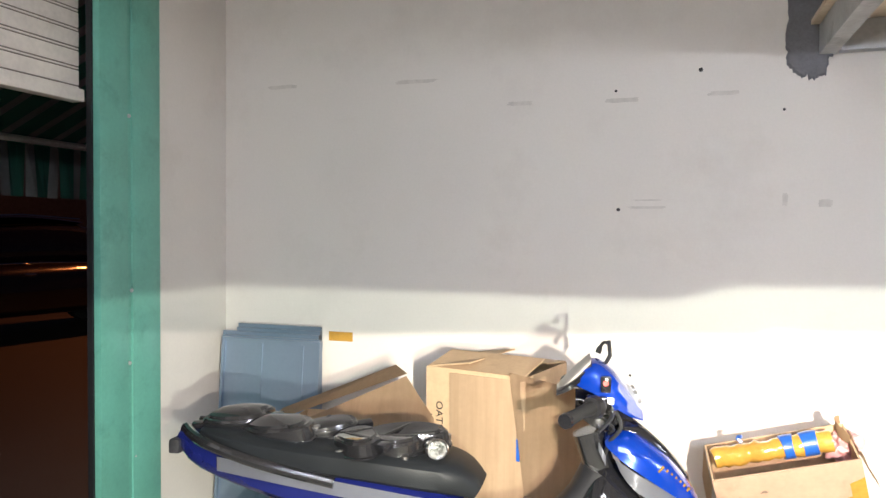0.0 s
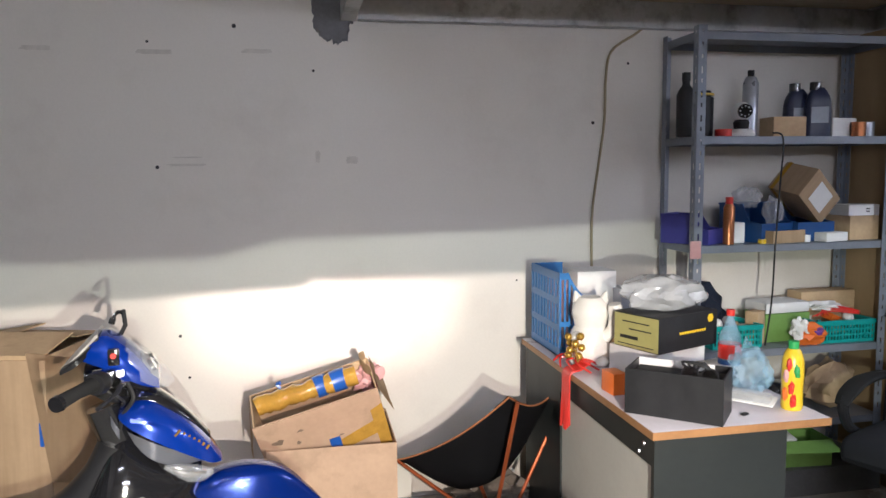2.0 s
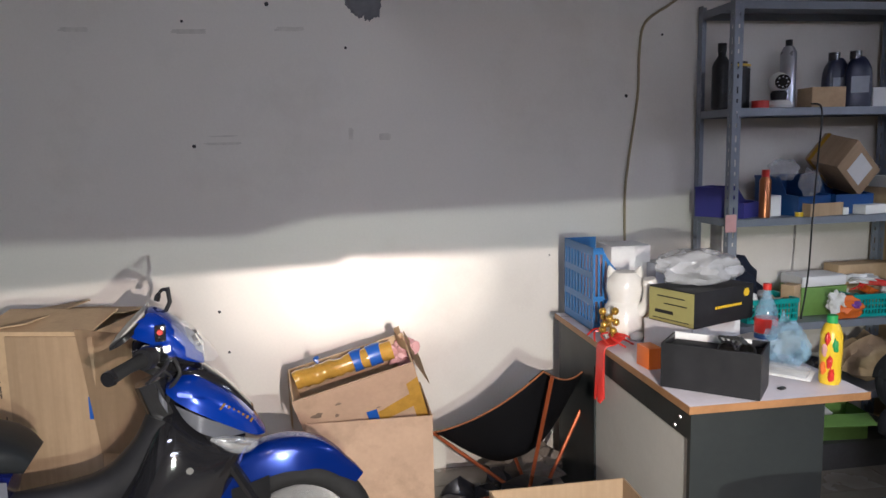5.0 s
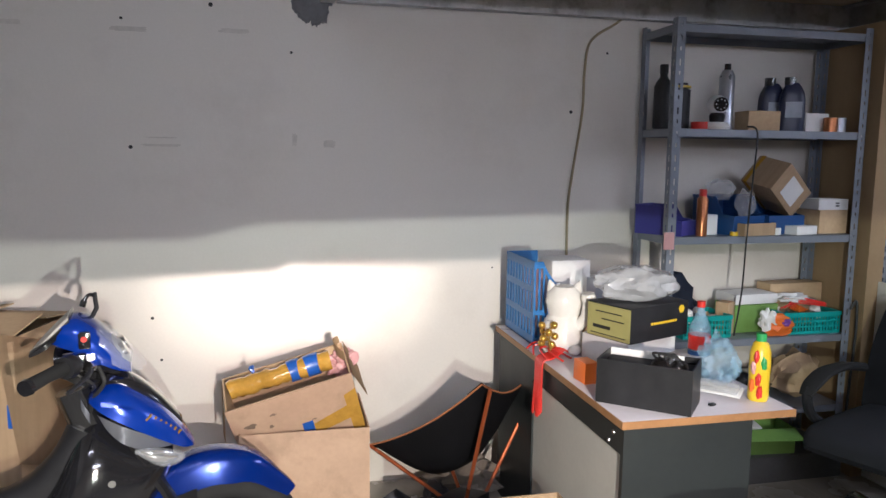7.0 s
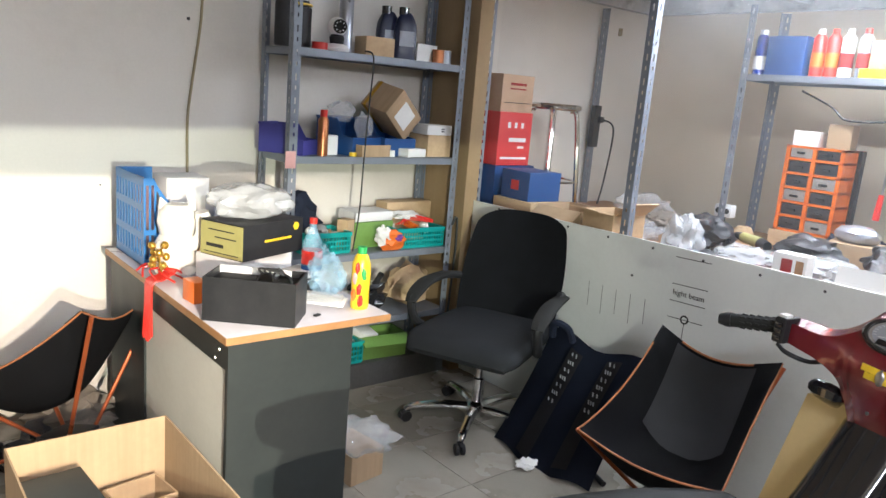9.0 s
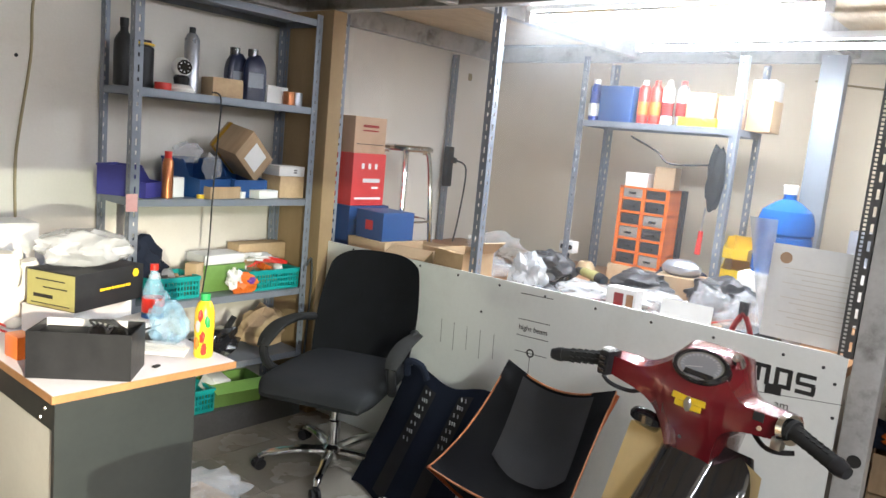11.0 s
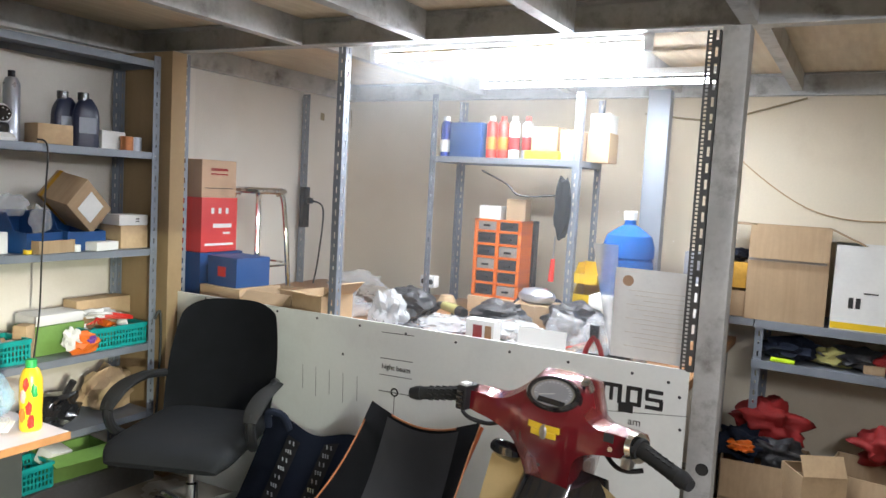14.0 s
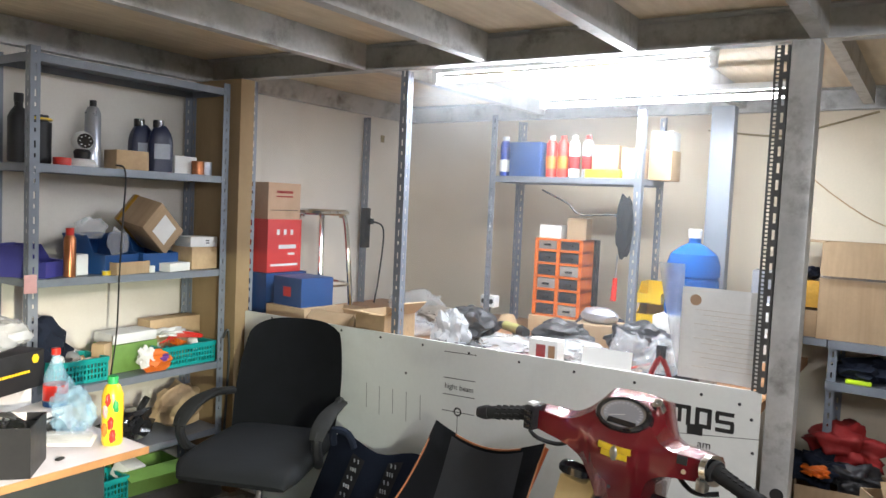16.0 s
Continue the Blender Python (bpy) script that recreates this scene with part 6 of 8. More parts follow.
part("body", sheet(B(), 12, 12, bag_side, 0.07), M["navy"], bag)
for x in (-0.085, 0.11):
    b = sheet(B(), 2, 10, lambda u, v: Vector((x + 0.07 * u, 0, 0)) + bag_side((x + 0.27 + 0.07 * u) / 0.54, 0.1 + 0.85 * v) - Vector((x + 0.07 * u, 0, 0)) * 1.0 + Vector((0, -0.045, 0)), 0.002)
    part("strap", b, M["black"], bag, "black strap with lettering")
    for k in range(7):
        v = 0.92 - 0.062 * k
        p = bag_side((x + 0.305) / 0.54, v)
        for q in (-0.012, 0.0, 0.012) if k % 2 else (-0.011, 0.010):
            b = box(B(), p.x + q - 0.003, p.y - 0.0505, p.z - 0.009, p.x + q + 0.003, p.y - 0.0485, p.z + 0.009)
            part("letter_bar", b, M["letter"], bag, "worn pale printed letter", smooth=0)
part("handle", tube(B(), curve_pts([(-0.20, 0.02, 0.46), (-0.18, 0.0, 0.53), (-0.12, 0.02, 0.52), (-0.10, 0.04, 0.46)], 5), 0.016), M["navy"], bag)
t = thing("tripod_bag", pose(3.72, 2.02, 0), "black strap end and buckle on the floor by the bag", "strap")
part("webbing", tube(B(), curve_pts([(0, 0.1, 0.012), (0.03, 0.0, 0.02), (0.0, -0.12, 0.012)], 5), 0.012), M["black"], t)
solid("paper_scrap", crumple(B(), (3.56, 2.17, 0.02), (0.05, 0.04, 0.018), 131, 3, 0.5), M["paper"], "crumpled white paper scrap on the tiles", "paper")

# wires and lamp parts heaped on a low carton in the aisle
carton("low_carton", pose(3.02, 1.28, 0, 0, 0, 20), 0.44, 0.36, 0.28, "closed brown carton under loose wires", "card2")
t = thing("wire_heap", pose(3.02, 1.28, 0.281), "heap of white and grey cables with connectors", "wires")
for k in range(8):
    rnd = random.Random(k)
    pts = [(rnd.uniform(-0.18, 0.18), rnd.uniform(-0.14, 0.14), 0.012 + 0.02 * rnd.random() + 0.008 * k) for _ in range(6)]
    part("cable", tube(B(), curve_pts(pts, 6), 0.006 + 0.002 * (k % 2), 6), M[("plastic_white", "silver", "black", "plastic_white", "basket")[k % 5]], t)
for k in range(4):
    part("connector", box(B(), -0.15 + 0.09 * k, -0.1 + 0.05 * k, 0.0, -0.10 + 0.09 * k, -0.07 + 0.05 * k, 0.03, 0.004), M["plastic_white"], t)


# ---------------------------------------------------------------- blue motorbike
def wheel(name, parent, x, r, w):
    b = B()
    rings = []
    for k in range(40):
        a = 2 * math.pi * k / 40
        c = Vector((x + (r - w) * math.cos(a), 0, r + (r - w) * math.sin(a)))
        rings.append([c + Vector((math.cos(a) * w * math.cos(q), w * 0.95 * math.sin(q), math.sin(a) * w * math.cos(q))) for q in (2 * math.pi * j / 12 for j in range(12))])
    rings.append(rings[0])
    ring_loft(b, rings, True, False)
    tyre = part(name, b, M["rubber"], parent, "black tyre")
    rim = part("rim", lathe(B(), [(r - 2 * w + 0.0, -0.03), (r - 1.7 * w, -0.032), (r - 1.7 * w, 0.032), (r - 2 * w, 0.03)], 36, pose(x, 0, r, 90, 0, 0)), M["gloss_black"], tyre)
    for k in range(5):
        a = 2 * math.pi * k / 5
        part("spoke", tube(B(), [(x, 0, r), (x + (r - 1.8 * w) * math.cos(a), 0, r + (r - 1.8 * w) * math.sin(a))], 0.012), M["gloss_black"], tyre)
    part("disc", lathe(B(), [(0.06, 0.045), (0.12, 0.045), (0.12, 0.049), (0.06, 0.049)], 30, pose(x, 0, r, 90, 0, 0)), M["brushed"], tyre)
    return tyre


def hull(bm, rows, n=4):
    """Angular body along x. Rows: (x, top z, bottom z, half widths at the ridge, the flank and the bottom)."""
    A = curve_pts([Vector((r[0], r[1], r[2])) for r in rows], n)
    W = curve_pts([Vector(r[3:6]) for r in rows], n)
    rings = []
    for p, w in zip(A, W):
        x, zt, zb = p
        h = max(zt - zb, 0.004)
        zt = zb + h
        half = [(0.0, zt), (max(w.x, 0.002), zt - 0.07 * h), (max(w.x, 0.002) * 0.35 + w.y * 0.65, zt - 0.20 * h), (max(w.y, 0.003), zt - 0.50 * h), (max(w.y * 0.5 + w.z * 0.5, 0.003), zt - 0.78 * h), (max(w.z, 0.003), zb)]
        rings.append([Vector((x, y, z)) for y, z in half] + [Vector((x, -y, z)) for y, z in reversed(half[1:])])
    return ring_loft(bm, rings)


def blue_bike(m):
    """Underbone motorbike; local x forward, z up, origin on the floor below the steering head."""
    t = thing("motorbike", m, "blue and black underbone motorbike parked along the wall", "motorbike")
    wheel("front_wheel", t, 0.40, 0.27, 0.045)
    wheel("rear_wheel", t, -0.94, 0.29, 0.055)
    # seat and tail
    b = sweep(B(), [(-1.30, 0.80, 0.07, 0.02), (-1.18, 0.775, 0.13, 0.045), (-0.95, 0.755, 0.165, 0.05), (-0.70, 0.738, 0.175, 0.052), (-0.55, 0.722, 0.165, 0.055), (-0.43, 0.70, 0.13, 0.052), (-0.36, 0.66, 0.09, 0.03)], 20, 3.4)
    part("seat", b, M["seat"], t, "black vinyl seat")
    b = sweep(B(), [(-1.40, 0.78, 0.03, 0.02), (-1.28, 0.73, 0.09, 0.06), (-0.95, 0.66, 0.135, 0.075), (-0.6, 0.62, 0.14, 0.08), (-0.42, 0.58, 0.11, 0.06)], 16, 3.2)
    part("tail_cowl", b, M["blue_dark"], t, "dark blue side cowl")
    for s in (-1, 1):
        b = tube(B(), curve_pts([(-1.36, 0.05 * s, 0.81), (-1.25, 0.14 * s, 0.79), (-1.05, 0.165 * s, 0.74), (-0.80, 0.155 * s, 0.69)], 6), 0.018, 10)
        part("grab_rail", b, M["carbon"], t, "carbon-look grab rail")
        b = sheet(B(), 10, 3, lambda u, v: Vector((-1.2 + 0.8 * u, s * (0.142 + 0.012 * math.sin(3 * u)), 0.60 + 0.045 * v + 0.10 * (1 - u))), 0.003)
        part("side_stripe", b, M["silver"], t, "silver side stripe")
    part("tail_light", box(B(), -1.42, -0.06, 0.72, -1.38, 0.06, 0.77, 0.01), M["junk_dark"], t)
    # frame, engine and centre tunnel
    b = sweep(B(), [(-0.55, 0.50, 0.05, 0.05), (-0.2, 0.52, 0.06, 0.06), (-0.05, 0.62, 0.07, 0.06), (0.02, 0.74, 0.07, 0.06)], 14)
    part("centre_tunnel", b, M["black"], t)
    part("engine", crumple(B(), (-0.35, 0, 0.33), (0.22, 0.13, 0.12), 5, 3, 0.25), M["junk_dark"], t)
    part("exhaust", tube(B(), curve_pts([(-0.3, -0.1, 0.22), (-0.7, -0.16, 0.24), (-1.15, -0.17, 0.36)], 5), [0.02] * 5 + [0.045] * 6), M["gloss_black"], t)
    part("side_stand", tube(B(), [(-0.35, 0.10, 0.28), (-0.30, 0.26, 0.0)], 0.012), M["black"], t)
    for s in (-1, 1):
        part("footpeg", tube(B(), [(-0.3, 0.1 * s, 0.27), (-0.3, 0.24 * s, 0.26)], 0.014), M["rubber"], t)
        part("fork", tube(B(), [(0.08, 0.085 * s, 0.82), (0.32, 0.066 * s, 0.36), (0.40, 0.066 * s, 0.27)], 0.019), M["gloss_black"], t)
    # black fairing and leg shields under the nose
    b = hull(B(), [(-0.14, 0.50, 0.36, 0.05, 0.15, 0.15), (-0.07, 0.62, 0.33, 0.06, 0.16, 0.15), (0.0, 0.76, 0.34, 0.06, 0.145, 0.135), (0.06, 0.775, 0.38, 0.06, 0.135, 0.12), (0.13, 0.71, 0.44, 0.05, 0.125, 0.10), (0.20, 0.68, 0.52, 0.04, 0.105, 0.07), (0.255, 0.655, 0.60, 0.03, 0.07, 0.04)])
    part("leg_shield", b, M["gloss_black"], t, "black leg shield and lower fairing", smooth=50)
    # front nose cowl, a blue wedge over the wheel
    nose = [(0.030, 0.855, 0.838, 0.03, 0.085, 0.095), (0.06, 0.880, 0.815, 0.045, 0.115, 0.126), (0.11, 0.886, 0.782, 0.05, 0.130, 0.136), (0.17, 0.852, 0.742, 0.048, 0.124, 0.128), (0.23, 0.800, 0.702, 0.042, 0.104, 0.108), (0.285, 0.728, 0.664, 0.03, 0.068, 0.072), (0.318, 0.668, 0.650, 0.010, 0.024, 0.024)]
    part("nose_cowl", hull(B(), nose), M["blue"], t, "glossy blue nose cowl", smooth=50)
    b = hull(B(), [(0.045, 0.890, 0.86, 0.03, 0.052, 0.054), (0.11, 0.906, 0.86, 0.034, 0.060, 0.064), (0.17, 0.872, 0.83, 0.030, 0.056, 0.060), (0.23, 0.816, 0.775, 0.022, 0.044, 0.048), (0.285, 0.742, 0.71, 0.010, 0.022, 0.026)])
    part("nose_spine", b, M["gloss_black"], t, "gloss black nose spine", smooth=50)
    for s in (-1, 1):
        def flash(u, v):
            x = 0.055 + 0.220 * u
            top = 0.812 - 0.64 * (x - 0.055)
            low = top - 0.056 * math.sin(math.pi * u ** 0.7) - 0.002
            return Vector((x, s * (0.1395 - 1.0 * max(0.0, x - 0.11) ** 1.35 + 0.004 - 0.012 * v), top + (low - top) * v))
        part("side_flash", sheet(B(), 12, 3, flash, 0.004), M["silver"], t, "silver side flash", smooth=50)
        b = sweep(B(), [(0.150, 0.688, 0.004, 0.005, 0.130 * s), (0.185, 0.676, 0.018, 0.018, 0.126 * s), (0.225, 0.656, 0.022, 0.026, 0.116 * s), (0.262, 0.644, 0.020, 0.021, 0.102 * s), (0.288, 0.640, 0.005, 0.008, 0.086 * s)], 12)
        sig = part("turn_signal", b, M["lens_clear"], t, "clear turn signal lens")
        b = sweep(B(), [(0.165, 0.682, 0.004, 0.004, 0.122 * s), (0.215, 0.660, 0.010, 0.018, 0.112 * s), (0.268, 0.644, 0.004, 0.006, 0.094 * s)], 10)
        part("reflector", b, M["chrome"], sig, "silvered reflector")
        for k in range(7):
            x = 0.190 + 0.0135 * k
            b = B()
            box(b, -0.0035, -0.003, -0.012, 0.0035, 0.003, 0.012, 0.001, pose(x, s * (0.1165 - 0.50 * (x - 0.190)), 0.782 - 0.0115 * k, 0, 52, -27 * s))
            part("badge_bar", b, M["gold"], t, "gold emblem bar")
        # pale blue edge that runs along the flank of the nose
        b = sheet(B(), 12, 2, lambda u, v: Vector((0.065 + 0.19 * u, s * (0.1335 + 0.003 * v - 0.95 * max(0.0, 0.19 * u - 0.05) ** 1.35), 0.846 - 0.105 * u + 0.02 * math.sin(2.6 * u) - 0.012 * v * (1 - u))), 0.003)
        part("flank_edge", b, M["blue"], t, smooth=50)
    # front mudguard, flat on top with side skirts
    b = B()
    def guard(u, v):
        a = radians(150 - 108 * u)
        r = 0.345 + 0.035 * math.sin(math.pi * min(1.0, u * 1.15)) - 0.03 * max(0.0, u - 0.7) / 0.3
        q = (v - 0.5) * 2
        wd = 0.078 * (1 - 0.75 * (max(0.0, u - 0.55) / 0.45) ** 1.6)
        drop = (0.012 * q * q + 0.085 * abs(q) ** 4) * (1 - 0.6 * max(0.0, u - 0.6) / 0.4)
        return Vector((0.40 + (r - drop) * math.cos(a), wd * math.copysign(abs(q) ** 0.7, q), 0.25 + (r - drop) * math.sin(a)))
    sheet(b, 28, 14, guard, 0.004)
    part("front_mudguard", b, M["blue"], t, "glossy blue front mudguard", smooth=60)
    for s in (-1, 1):
        b = sheet(B(), 6, 5, lambda u, v: Vector((0.20 + 0.12 * u, s * (0.078 + 0.006 * math.sin(3 * u)), 0.36 + 0.14 * v + 0.03 * u)), 0.005)
        part("fork_cover", b, M["black"], t, "black fork cover")
    # handlebar cowl with headlight
    b = hull(B(), [(-0.075, 1.035, 1.02, 0.03, 0.06, 0.06), (-0.045, 1.066, 1.008, 0.055, 0.088, 0.085), (0.0, 1.090, 0.990, 0.06, 0.104, 0.10), (0.05, 1.062, 0.958, 0.06, 0.108, 0.098), (0.10, 1.008, 0.926, 0.05, 0.092, 0.078), (0.145, 0.945, 0.908, 0.03, 0.058, 0.05)])
    part("handlebar_cowl", b, M["blue"], t, "glossy blue handlebar cowl", smooth=50)
    b = hull(B(), [(0.058, 1.058, 0.968, 0.05, 0.100, 0.092), (0.100, 1.030, 0.938, 0.055, 0.098, 0.084), (0.140, 0.990, 0.916, 0.045, 0.084, 0.068), (0.172, 0.948, 0.910, 0.028, 0.054, 0.044), (0.186, 0.924, 0.914, 0.010, 0.020, 0.018)])
    head = part("headlight", b, M["lens_clear"], t, "clear headlight lens", smooth=60)
    b = hull(B(), [(0.065, 1.036, 0.965, 0.03, 0.075, 0.065), (0.110, 1.004, 0.935, 0.035, 0.074, 0.058), (0.145, 0.962, 0.918, 0.02, 0.052, 0.038)])
    part("reflector", b, M["silver"], head, "silvered twin reflector", smooth=50)
    for s in (-1, 1):
        part("bulb_ring", lathe(B(), [(0.016, 0), (0.022, 0), (0.022, 0.012), (0.016, 0.012)], 18, pose(0.122, 0.045 * s, 0.978, 0, 62, 0)), M["chrome"], head)
    b = hull(B(), [(-0.112, 1.000, 0.985, 0.05, 0.070, 0.066), (-0.07, 1.046, 1.022, 0.06, 0.086, 0.086), (-0.015, 1.100, 1.078, 0.045, 0.072, 0.072)])
    dash = part("dashboard", b, M["dial"], t, "grey dashboard panel", smooth=50)
    b = hull(B(), [(-0.118, 0.996, 0.978, 0.055, 0.080, 0.076), (-0.07, 1.036, 1.004, 0.065, 0.094, 0.09), (-0.012, 1.090, 1.060, 0.05, 0.080, 0.076)])
    part("bezel", b, M["gloss_black"], dash, "gloss black dashboard bezel", smooth=50)
    b = hull(B(), [(-0.06, 0.99, 0.93, 0.03, 0.055, 0.05), (-0.01, 0.985, 0.885, 0.04, 0.062, 0.05), (0.05, 0.955, 0.87, 0.04, 0.055, 0.04), (0.115, 0.915, 0.865, 0.03, 0.035, 0.03)])
    part("under_cowl", b, M["gloss_black"], t, smooth=50)
    for s in (-1, 1):
        b = sheet(B(), 10, 3, lambda u, v: Vector((-0.05 + 0.19 * u, s * (0.088 + 0.018 * math.sin(math.pi * u) - 0.01 * v), 0.972 - 0.075 * u - 0.030 * v * math.sin(math.pi * (0.15 + 0.85 * u)))), 0.004)
        part("lower_trim", b, M["gloss_black"], t, "gloss black lower trim", smooth=50)
    b = sweep(B(), [(-0.02, 0.86, 0.06, 0.05), (0.0, 0.80, 0.055, 0.05), (0.02, 0.74, 0.05, 0.05)], 12)
    part("steering_boot", b, M["carbon"], t, "ribbed steering boot")
    for s in (-1, 1):
        bar = part("handlebar", tube(B(), curve_pts([(0.02, 0.05 * s, 0.955), (0.01, 0.13 * s, 0.968), (-0.02, 0.21 * s, 0.970), (-0.075, 0.31 * s, 0.960)], 5), 0.012), M["brushed"], t)
        part("grip", tube(B(), [(-0.018, 0.205 * s, 0.970), (-0.05, 0.26 * s, 0.966), (-0.086, 0.325 * s, 0.958)], [0.021, 0.018, 0.020], 14), M["rubber"], bar)
        part("grip_end", tube(B(), [(-0.086, 0.325 * s, 0.958), (-0.092, 0.336 * s, 0.957)], [0.023, 0.021], 14), M["gloss_black"], bar)
        part("throttle_housing", tube(B(), [(0.008, 0.165 * s, 0.970), (-0.004, 0.185 * s, 0.971), (-0.016, 0.205 * s, 0.970)], [0.024, 0.034, 0.031], 16), M["black"], bar, "black throttle housing")
        part("switch_box", box(B(), -0.03, 0.128 * s - 0.02, 0.948, 0.035, 0.128 * s + 0.03, 0.992, 0.01), M["gloss_black"], bar)
        part("lever", tube(B(), curve_pts([(0.045, 0.12 * s, 0.955), (0.040, 0.19 * s, 0.940), (0.0, 0.30 * s, 0.925)], 5), [0.007] * 6 + [0.005] * 5), M["black"], bar)
        master = part("master_cylinder", tube(B(), [(0.06, 0.075 * s, 0.95), (0.035, 0.15 * s, 0.958)], [0.014, 0.016], 12), M["chrome"], bar, "chromed master cylinder")
        part("clamp", box(B(), 0.005, 0.10 * s - 0.012, 0.935, 0.055, 0.10 * s + 0.012, 0.985, 0.005), M["brushed"], master)
        for k in range(3):
            part("bolt", lathe(B(), [(0.006, 0), (0.005, 0.006), (0, 0.006)], 8, pose(0.02 + 0.016 * k, 0.118 * s, 0.945 + 0.018 * (k % 2), 90 * s, 0, 0)), M["chrome"], master)
        part("brake_hose", tube(B(), curve_pts([(0.055, 0.09 * s, 0.95), (0.075, 0.11 * s, 0.90), (0.045, 0.09 * s, 0.85), (0.03, 0.06 * s, 0.80)], 5), 0.006, 8), M["cable_black"], t, "black brake hose")
        part("throttle_cable", tube(B(), curve_pts([(0.0, 0.17 * s, 0.95), (0.05, 0.15 * s, 0.905), (0.04, 0.08 * s, 0.87)], 5), 0.004, 6), M["cable_black"], t)
        b = sheet(B(), 8, 3, lambda u, v: Vector((0.010 + 0.022 * u, s * (0.098 + 0.006 * math.sin(3 * u)), 0.822 - 0.045 * u + 0.03 * v)), 0.004)
        part("neck_trim", b, M["silver"], t, "pale silver neck trim", smooth=50)
        part("fairing_bolt", lathe(B(), [(0.011, 0), (0.009, 0.005), (0.004, 0.003), (0, 0.003)], 12, pose(0.085, 0.134 * s, 0.60, 90 * s, 0, 0)), M["brushed"], t)
    m1 = part("mirror_stub", tube(B(), [(0.03, 0.06, 1.05), (0.050, 0.06, 1.09), (0.046, 0.055, 1.138)], 0.007), M["black"], t)
    part("mirror_clamp", tube(B(), curve_pts([(0.046, 0.055, 1.128), (0.032, 0.055, 1.132), (0.020, 0.05, 1.12), (0.012, 0.05, 1.098)], 4), [0.006] * 9 + [0.010] * 4, 8), M["gloss_black"], m1)
    res = part("reservoir", box(B(), 0.012, -0.124, 1.0, 0.045, -0.098, 1.05, 0.008), M["gloss_black"], t, "black fluid reservoir with a red sight glass")
    part("sight_glass", lathe(B(), [(0.009, 0), (0.008, 0.003), (0, 0.003)], 12, pose(0.028, -0.1245, 1.03, 90, 0, 0)), M["red_p"], res)
    return t


bike = blue_bike(pose(0.785, 2.555, 0, -2, 0, 8.0))
bike.scale = (0.95, 0.95, 0.95)


def carbon_cover(m, seed, ring, label):
    """Moulded cover with a shaped outline, a rim and sometimes a round port."""
    rnd = random.Random(seed)
    t = thing("carbon_cover", m, label, "motor part", "carbon covers on the seat")
    n = 36
    lobes = [rnd.uniform(0.62, 1.28) for _ in range(7)]
    out = []
    for k in range(n):
        q = 7 * k / n
        f = q - int(q)
        f = f * f * (3 - 2 * f)
        out.append(lobes[int(q) % 7] * (1 - f) + lobes[(int(q) + 1) % 7] * f)
    rings = []
    for z, s in ((0.0, 1.0), (0.034, 0.97), (0.040, 0.90), (0.040, 0.82), (0.046, 0.76), (0.048, 0.45), (0.046, 0.04)):
        rings.append([Vector((0.10 * s * out[k] * math.cos(2 * math.pi * k / n), 0.06 * s * out[k] * math.sin(2 * math.pi * k / n), z + 0.006 * math.sin(3 * s * out[k] + seed))) for k in range(n)])
    part("shell", ring_loft(B(), rings), M["carbon"], t, "glossy carbon fibre shell", smooth=26)
    for k in (8, 20):
        p, q = rings[2][k], rings[2][(k + 14) % n]
        part("rib", tube(B(), [p * 0.9 + Vector((0, 0, 0.006)), q * 0.9 + Vector((0, 0, 0.006))], 0.0045, 6), M["carbon"], t)
    part("clip", box(B(), -0.118, -0.012, 0.004, -0.085, 0.012, 0.022, 0.004), M["gloss_black"], t)
    part("lip", tube(B(), [r * 1.01 for r in rings[0]] + [rings[0][0] * 1.01], 0.004, 6), M["gloss_black"], t)
    for k in (3, 14, 27):
        p = rings[1][k]
        part("bolt_lug", lathe(B(), [(0.004, 0), (0.009, 0), (0.009, 0.018), (0.004, 0.018)], 12, pose(p.x * 1.06, p.y * 1.06, 0)), M["brushed"], t, "bare metal bolt lug")
    if ring:
        b = lathe(B(), [(0.021, 0.012), (0.022, 0.0), (0.026, 0.0), (0.027, 0.03), (0.024, 0.034), (0.021, 0.030), (0.021, 0.012)], 20, pose(0.07, -0.05, 0.025, 75, 0, 10))
        part("port", b, M["chrome"], t, "chromed round port")
        part("port_bore", lathe(B(), [(0.0, 0.004), (0.0208, 0.004), (0.0208, 0.012), (0.0, 0.012)], 16, pose(0.07, -0.05, 0.025, 75, 0, 10)), M["black"], t)
    else:
        b = box(B(), 0.075, -0.014, 0.010, 0.112, 0.014, 0.030, 0.005)
        part("bracket", b, M["gloss_black"], t)
    return t


for k, (x, y, z, rz, ring) in enumerate(((-0.356, 2.456, 0.762, 21, False), (-0.212, 2.432, 0.757, -19, False), (-0.047, 2.481, 0.748, 36, False), (0.091, 2.417, 0.742, -29, False), (0.226, 2.472, 0.737, 16, True))):
    carbon_cover(pose(x, y, z, 8, -4, rz) @ Matrix.Diagonal((1.3, 1.3, 1.2, 1)), k + 1, ring, "glossy carbon fibre engine cover lying on the seat")


